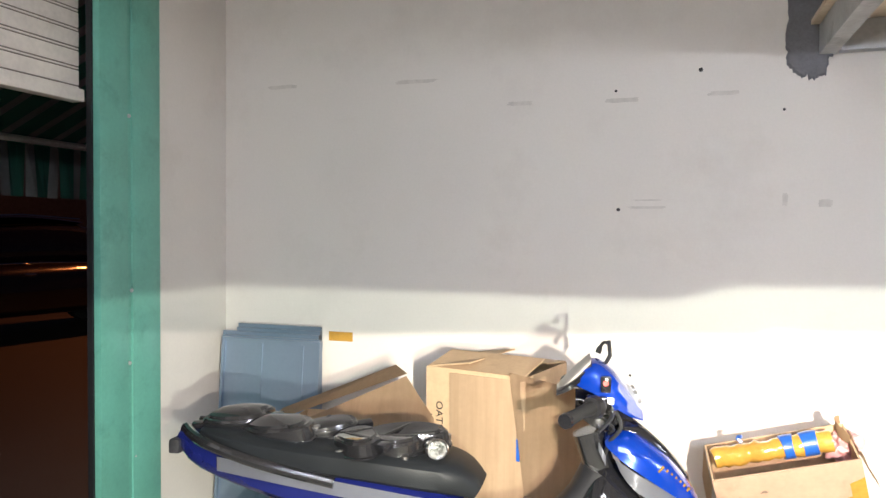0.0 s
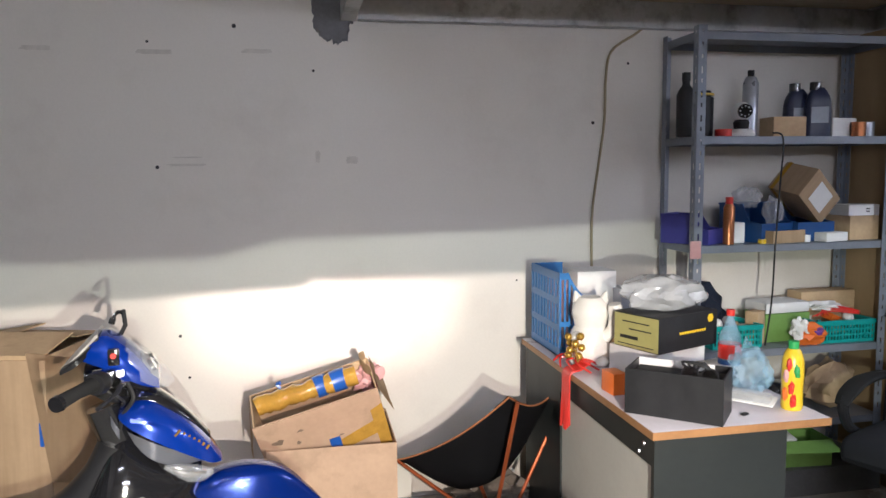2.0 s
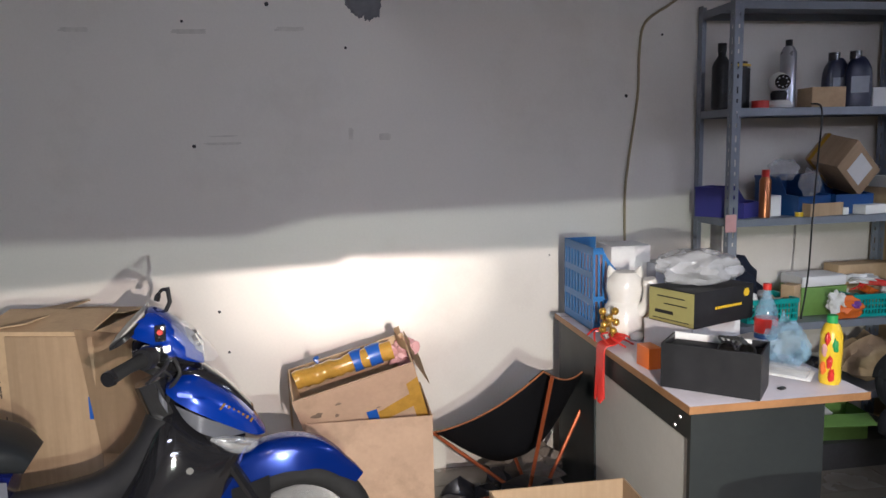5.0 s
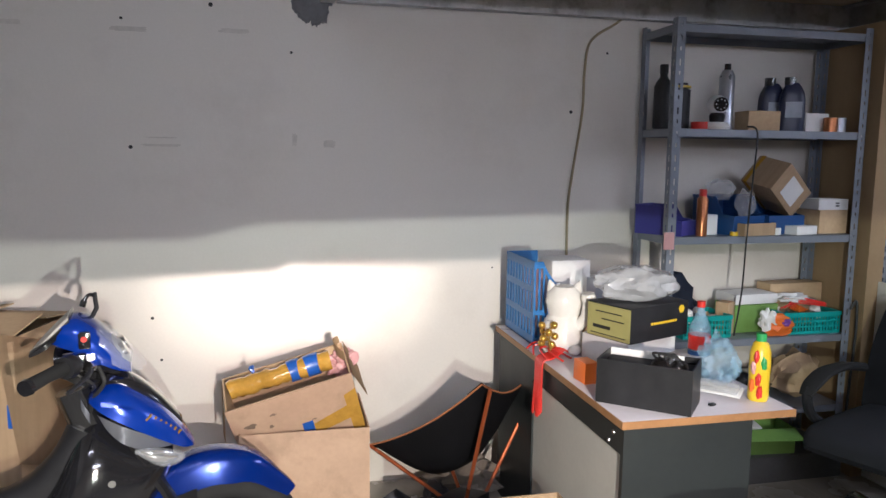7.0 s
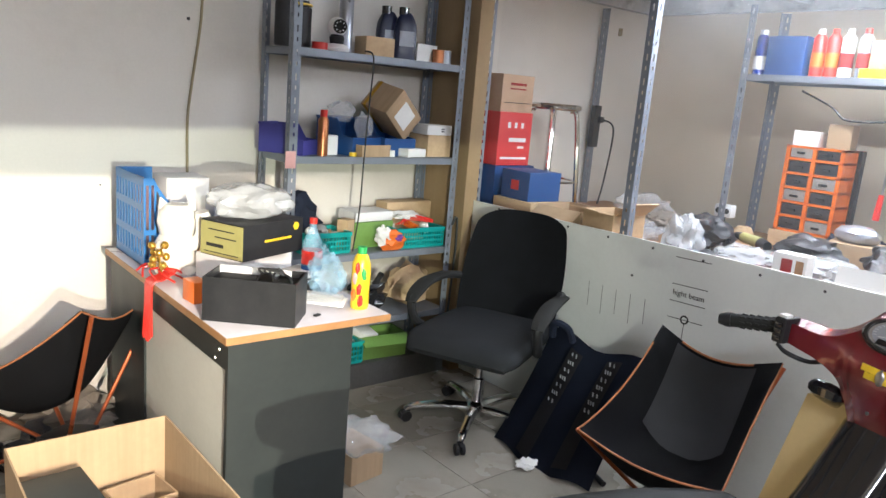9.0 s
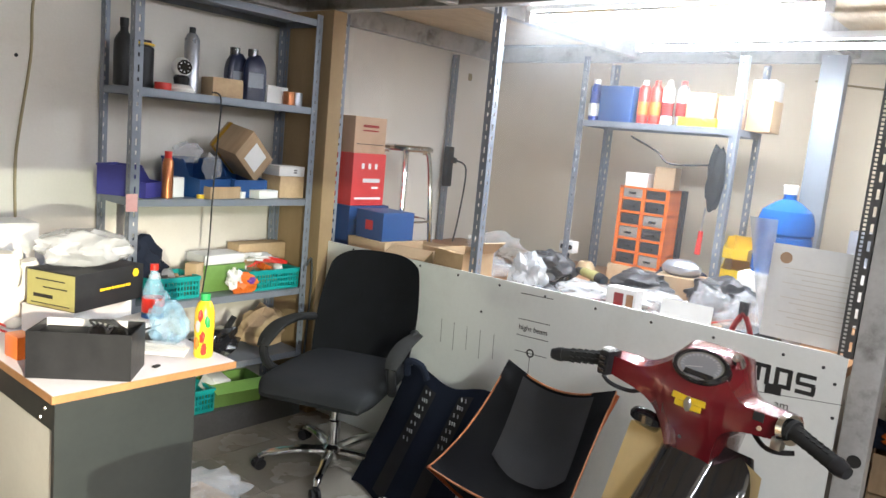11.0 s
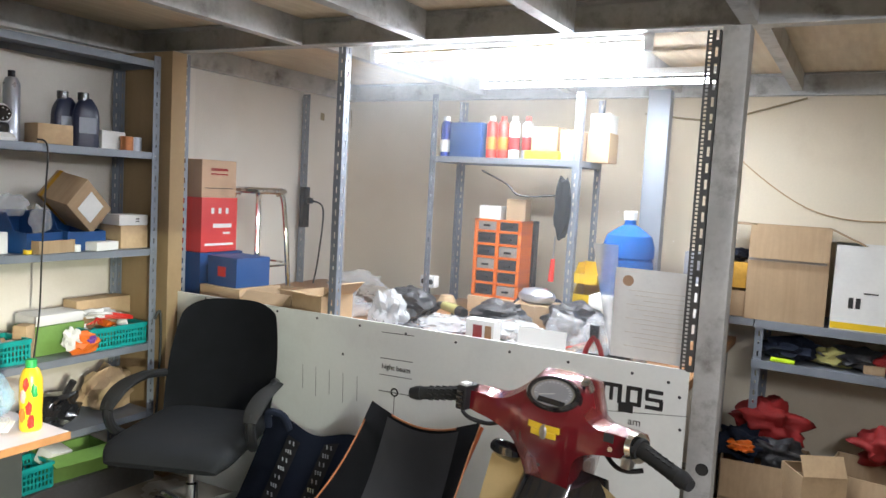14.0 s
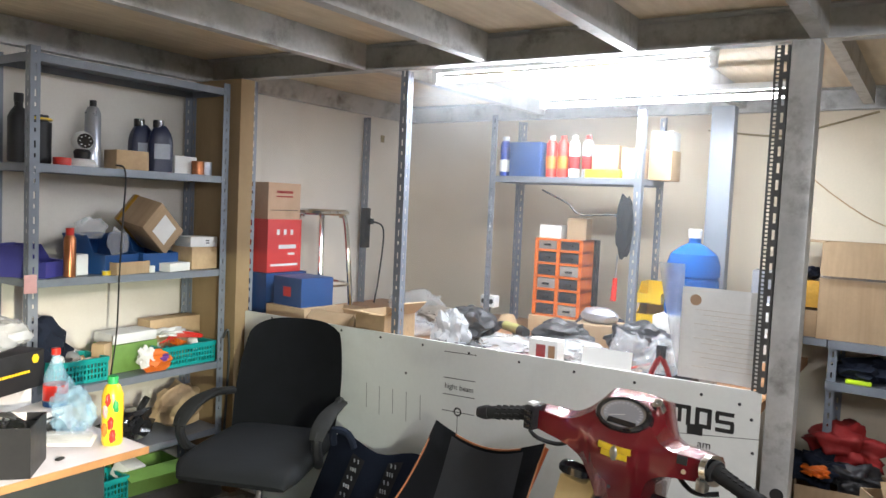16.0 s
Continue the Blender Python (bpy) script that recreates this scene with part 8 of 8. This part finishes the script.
b = sheet(B(), 8, 8, lambda u, v: Vector((0.012 + 0.012 * math.sin(u * 4 + v * 3), 0.14 + 0.10 * u * v, 0.05 + 0.36 * v - 0.04 * u * (1 - v))), 0.0015)
part("sleeve", b, M["film_white"], t, "milky plastic sleeve")
t = thing("pliers", pose(*off_board(4.16, 1.06, BT), 0, 0, 0), "red-handled pliers standing in a rack", "pliers")
for s in (-1, 1):
    part("handle", tube(B(), curve_pts([(0, 0.0, 0.16), (0, 0.03 * s, 0.10), (0, 0.05 * s, 0.0)], 4), 0.010), M["red_cloth"], t)
part("jaw", box(B(), -0.008, -0.018, 0.15, 0.008, 0.018, 0.20, 0.004), M["junk_dark"], t)

# shelf rack over the bench
shelf_unit(pose(5.18, 2.43, BT - 0.0, 0, 0, -90), 0.90, 0.36, (0.87,), 1.22, "grey slotted-angle rack standing over the bench")
RZ = 1.702
bottle("spray_can", pose(5.30, 2.40, RZ), [(0, 0), (0.032, 0), (0.032, 0.19), (0.02, 0.21), (0, 0.21)], "blue", "blue and white aerosol can", ([(0.02, 0.21), (0.02, 0.235), (0, 0.235)], "plastic_white"), (0.0335, 0.03, 0.10, "plastic_white"), "spray can")
carton("blue_carton", pose(5.35, 2.25, RZ), 0.18, 0.20, 0.20, "dark blue carton on the rack", "blue_box")
for k, (y, mt) in enumerate(((2.10, "red_p"), (2.03, "red_p"), (1.96, "plastic_white"), (1.88, "silver"))):
    bottle("spray_can", pose(5.30, y, RZ), [(0, 0), (0.031, 0), (0.031, 0.19), (0.018, 0.21), (0, 0.21)], mt, "aerosol can with printed label", ([(0.016, 0.21), (0.016, 0.235), (0, 0.235)], "red_p" if k % 2 else "plastic_white"), (0.0325, 0.05, 0.12, "orange_p" if k < 2 else "red_cloth"), "spray can")
carton("yellow_tray", pose(5.30, 1.76, RZ), 0.16, 0.20, 0.045, "flat yellow carton on the rack", "yellow")
carton("brown_carton", pose(5.32, 1.76, RZ + 0.045), 0.14, 0.15, 0.13, "small brown carton with a white label", "card")
carton("brown_carton", pose(5.32, 1.62, RZ), 0.14, 0.10, 0.16, "kraft carton on the rack", "card3")
carton("small_carton", pose(5.45, 1.50, RZ), 0.16, 0.12, 0.16, "brown carton by the rack post", "card2")
carton("white_carton", pose(5.45, 1.50, RZ + 0.16), 0.14, 0.11, 0.10, "white carton on top of another", "paper")
b = tube(B(), curve_pts([(5.2, 2.1, 1.63), (5.22, 1.95, 1.56), (5.2, 1.85, 1.50), (5.25, 1.6, 1.52)], 5), 0.005, 5)
solid("loop_cable", b, M["cable_black"], "dark cable looped under the rack", "cable")
t = thing("hanging_gloves", pose(5.17, 1.60, 1.30), "black tool pouch hanging from the rack", "pouch")
part("pouch", crumple(B(), (0, 0, 0.15), (0.03, 0.045, 0.17), 61, 3, 0.3), M["fabric"], t)
part("screwdriver_shaft", tube(B(), [(0, 0.03, 0.0), (0, 0.035, -0.12)], 0.005), M["brushed"], t)
part("screwdriver_handle", tube(B(), [(0, 0.035, -0.12), (0, 0.04, -0.24)], [0.012, 0.016], 10), M["red_p"], t, "red screwdriver handle")

# orange drawer cabinet
dc = thing("drawer_cabinet", pose(5.24, 2.0, BT + 0.09, 0, 0, 0), "orange small-parts cabinet with clear drawers", "cabinet")
w, h = 0.29, 0.44
b = B()
for y in (-w / 2, w / 2 - 0.02, -0.01):
    box(b, 0, y, 0, 0.16, y + 0.02, h)
for k in range(7):
    box(b, 0, -w / 2, h * k / 6 - (0.012 if k == 6 else 0), 0.16, w / 2, h * k / 6 + 0.012 - (0.012 if k == 6 else 0))
part("frame", b, M["orange_p"], dc, "orange plastic frame", smooth=0)
part("back", box(B(), 0.155, -w / 2 - 0.02, 0, 0.20, w / 2 + 0.02, h), M["black"], dc)
for k in range(6):
    for q in (0, 1):
        y0_ = -w / 2 + 0.022 + q * 0.135
        z0_ = h * k / 6 + 0.014
        d_ = part("drawer", box(B(), 0.004, y0_, z0_, 0.15, y0_ + 0.11, z0_ + 0.054, 0.003), M["junk_dark"] if (k + q) % 3 else M["dial"], dc, "smoky clear drawer")
        part("pull", box(B(), -0.008, y0_ + 0.035, z0_ + 0.018, 0.004, y0_ + 0.075, z0_ + 0.03, 0.003), M["black"], d_)
carton("cabinet_riser", pose(5.32, 1.985, BT, 0, 0, 0), 0.20, 0.34, 0.09, "flat carton under the drawer cabinet", "card2")
carton("small_carton", pose(5.31, 2.06, BT + 0.53), 0.12, 0.13, 0.075, "white carton on the drawer cabinet", "paper")
carton("small_carton", pose(5.31, 1.91, BT + 0.53, 0, 0, 8), 0.12, 0.11, 0.12, "kraft carton on the drawer cabinet", "card")
for k in range(3):
    parts_bin(pose(5.40, 1.50, BT + 0.11 * k, 0, 0, -90), 0.14, 0.2, 0.105, "yellow", "yellow stacking parts bin")
carton("brown_carton", pose(4.95, 1.60, BT + 0.0, 0, 0, 12), 0.18, 0.24, 0.14, "open kraft carton among the parts", "card")
solid("grey_hat", crumple(B(), (4.95, 1.62, BT + 0.175), (0.07, 0.10, 0.045), 71, 3, 0.15), M["silver"], "grey cloth hat on the kraft carton", "hat")
# water jug
j = thing("water_jug", pose(5.30, 1.275, 1.02), "blue five-gallon water jug", "jug")
part("body", lathe(B(), [(0, 0), (0.125, 0), (0.133, 0.02), (0.133, 0.08), (0.120, 0.09), (0.133, 0.10), (0.133, 0.18), (0.120, 0.19), (0.133, 0.20), (0.133, 0.255), (0.115, 0.31), (0.06, 0.35), (0.03, 0.365), (0.028, 0.41), (0, 0.41)], 32), M["jug"], j, "ribbed blue plastic jug")
part("cap", lathe(B(), [(0.032, 0.39), (0.034, 0.43), (0.03, 0.435), (0, 0.435)], 18), M["plastic_white"], j, "white jug cap")
carton("jug_stand", pose(5.28, 1.24, BT, 0, 0, 0), 0.32, 0.34, 0.188, "low white carton under the water jug", "paper")
b = box(B(), 5.55, 1.18, 0, 5.63, 1.30, STEEL, 0.006)
solid("steel_post", b, M["angle"], "pale blue-grey steel post behind the bench", "post", kind="structure")
carton("grey_box", pose(5.40, 0.92, BT + 0.28), 0.12, 0.16, 0.16, "small grey carton beside the column", "silver")
carton("white_carton", pose(5.40, 0.92, BT), 0.24, 0.24, 0.28, "white carton on the bench end", "paper")

# ---------------------------------------------------------------- storage shelf on the far wall, past the column
st2 = thing("storage_shelf", pose(0, 0, 0), "grey steel storage shelf loaded with cartons", "shelf")
for z in (0.955, 0.755):
    b = B()
    box(b, 5.46, -1.6, z - 0.035, 5.88, 0.66, z - 0.03)
    box(b, 5.455, -1.6, z - 0.04, 5.46, 0.66, z)
    box(b, 5.46, -1.6, z - 0.005, 5.88, 0.66, z)
    part("shelf_board", b, M["angle"], st2, smooth=0)
for y in (0.655, -0.45, -1.59):
    for x in (5.47, 5.86):
        part("upright", slotted(B(), (x, y, 0), 1.0, 1 if x < 5.6 else -1, -1), M["angle"], st2, smooth=0)
c = carton("tall_open_carton", pose(5.64, 0.545, 0.956, 0, 0, 3), 0.34, 0.36, 0.47, "large open brown carton with folded-out flaps", "card", True, (("l", 263), ("b", 178), ("f", 205)))
b = box(B(), -0.1735, -0.17, 0.295, -0.1705, 0.18, 0.32)
part("tape", b, M["film"], c, "clear packing tape")
solid("navy_cloth", crumple(B(), (5.60, 0.78, 1.264), (0.09, 0.05, 0.035), 72, 3, 0.5), M["navy"], "navy cloth showing out of the carton", "cloth")
c = carton("white_carton", pose(5.66, 0.13, 0.956, 0, 0, 2), 0.34, 0.42, 0.40, "white printed carton with yellow foot band", "paper", True)
part("band", box(B(), -0.1715, -0.208, 0.004, -0.1702, 0.208, 0.035), M["yellow"], c, "yellow printed band")
part("label", box(B(), -0.1715, -0.10, 0.036, -0.1702, -0.02, 0.17), M["tape"], c, "yellow label panel")
print_bars(c, pose(-0.17, 0.05, 0.18, 0, 0, -90), ((0.0, 0.0, 0.06, 0.006), (-0.05, -0.05, 0.02, 0.05), (-0.08, -0.05, 0.02, 0.05)))
carton("brown_carton", pose(5.68, -0.35, 0.956, 0, 0, -3), 0.34, 0.40, 0.34, "brown carton on the storage shelf", "card2")
for k, (y, z, mt) in enumerate(((0.80, 0.956, "card"), (0.80, 1.10, "tape"))):
    carton("small_carton", pose(5.62, y, z), 0.26, 0.16, 0.13, "yellowish carton between column and shelf", mt)
b = box(B(), 5.46, 0.665, 0.92, 5.88, 0.90, 0.955)
part("shelf_board", b, M["angle"], st2, "short shelf end piece")
part("upright", slotted(B(), (5.47, 0.895, 0), 0.96, 1, -1), M["angle"], st2, smooth=0)
part("upright", slotted(B(), (5.86, 0.895, 0), 0.96, -1, -1), M["angle"], st2, smooth=0)
for k, (y, s, mt) in enumerate(((0.50, (0.14, 0.15, 0.06), "navy"), (0.22, (0.14, 0.16, 0.055), "junk_dark"), (0.60, (0.06, 0.05, 0.04), "film"), (0.30, (0.10, 0.10, 0.05), "box_yellow"), (0.02, (0.14, 0.13, 0.06), "red_cloth"), (-0.12, (0.08, 0.08, 0.055), "film_white"), (-0.4, (0.16, 0.2, 0.06), "navy"))):
    solid("folded_cloth", crumple(B(), (5.60 + 0.02 * (k % 3), y, 0.757 + s[2] * 0.85), s, 400 + k, 3, 0.5, 2.4, 0.15), M[mt], "crumpled clothing and bags on the shelf", "cloth", group="cloth on the storage shelf")
b = box(B(), -0.012, -0.055, 0, 0.012, 0.055, 0.02, 0.005)
solid("highlighter", b, mat("fluorescent_yellow", (0.62, 0.85, 0.02), 0.4), "fluorescent yellow marker on the shelf edge", "marker", pose(5.48, 0.52, 0.757))
carton("small_carton", pose(5.55, 0.13, 0.757), 0.1, 0.09, 0.04, "small kraft carton on the shelf edge", "card")
for k, (y, w, h, rz) in enumerate(((0.55, 0.40, 0.30, 6), (0.08, 0.38, 0.33, -8), (-0.42, 0.40, 0.32, 4))):
    carton("floor_carton", pose(5.42, y, 0, 0, 0, rz), 0.36, w, h, "open brown carton stuffed with gear on the floor", "card", True, (("l", 255), ("f", 235)))
# crumpled lumps; the red ones stand in for dark red fairing pieces
for k, (x, y, z, s, mt) in enumerate(((5.54, 0.56, 0.46, (0.15, 0.17, 0.12), "red_cloth"), (5.40, 0.66, 0.37, (0.12, 0.12, 0.08), "navy"), (5.38, 0.50, 0.36, (0.08, 0.12, 0.07), "junk_dark"), (5.54, 0.02, 0.44, (0.13, 0.15, 0.10), "red_cloth"), (5.3, 0.65, 0.385, (0.05, 0.06, 0.025), "orange_p"))):
    solid("riding_gear", crumple(B(), (x, y, z - 0.03), s, 420 + k, 4, 0.7, 1.9), M[mt], "lump in a carton's pile of riding gear and red fairings", "clothing", group="gear in the floor cartons", smooth=80)
carton("small_carton", pose(5.22, 0.33, 0.0, 0, 0, 30), 0.2, 0.2, 0.34, "dark worn carton between the larger ones", "card2", True, (("l", 60),))
b = tube(B(), curve_pts([(EAST - 0.012, 1.0, 1.90), (EAST - 0.01, 0.75, 1.68), (EAST - 0.01, 0.5, 1.52), (EAST - 0.01, 0.25, 1.47), (EAST - 0.01, -0.1, 1.50), (EAST - 0.01, -0.6, 1.56)], 5), 0.0035, 6)
solid("wall_cable", b, M["card2"], "slack brown cable along the cream wall", "cable")
b = tube(B(), curve_pts([(EAST - 0.01, 1.4, 2.02), (EAST - 0.01, 1.0, 1.98), (EAST - 0.01, 0.8, 2.03), (EAST - 0.01, 0.55, 2.10)], 5), 0.006, 6)
solid("wall_cable", b, M["cable"], "yellow cable strung under the loft beam", "cable")

# ---------------------------------------------------------------- tiled floor
b = box(B(), WEST - 0.15, SOUTH, -0.06, EAST, NORTH, -0.004)
floor = solid("floor", b, M["grout"], "cream ceramic tile floor with dark joints and dirt", "floor", kind="structure")
S = 0.4
bm_t = B()
box(bm_t, -S / 2 + 0.0015, -S / 2 + 0.0015, -0.006, S / 2 - 0.0015, S / 2 - 0.0015, 0)
tile_mesh = mesh_of("tile", bm_t, M["tile"], 0)
ix0, ix1 = math.floor((WEST - 3.277) / S), math.ceil((EAST - 3.277) / S)
iy0, iy1 = math.floor((SOUTH - 2.19) / S), math.ceil((NORTH - 2.19) / S)
for i in range(ix0 + 1, ix1 - 1):
    for k in range(iy0 + 1, iy1 - 1):
        if 3.277 + S * i < -0.4 and k < -4:
            continue
        tile = new("tile", tile_mesh)
        tile.location = (3.277 + S * (i + 0.5), 2.19 + S * (k + 0.5), 0)
        tile.parent = floor
# cut tiles along the walls, joined
bm_t = B()
for k in range(iy0 + 1, iy1 - 1):
    yy = 2.19 + S * (k + 0.5)
    box(bm_t, 3.277 + S * (ix1 - 1) + 0.0015, yy - S / 2 + 0.0015, -0.006, EAST - 0.001, yy + S / 2 - 0.0015, 0)
    box(bm_t, WEST + 0.001, yy - S / 2 + 0.0015, -0.006, 3.277 + S * (ix0 + 1) - 0.0015, yy + S / 2 - 0.0015, 0)
for i in range(ix0 + 1, ix1 - 1):
    xx = 3.277 + S * (i + 0.5)
    box(bm_t, xx - S / 2 + 0.0015, 2.19 + S * (iy1 - 1) + 0.0015, -0.006, xx + S / 2 - 0.0015, NORTH - 0.001, 0)
cut = new("cut_tile", mesh_of("cut_tile", bm_t, M["tile"], 0))
cut.parent = floor
tagged(cut, "cut edge tiles along the walls", kind="stuff")
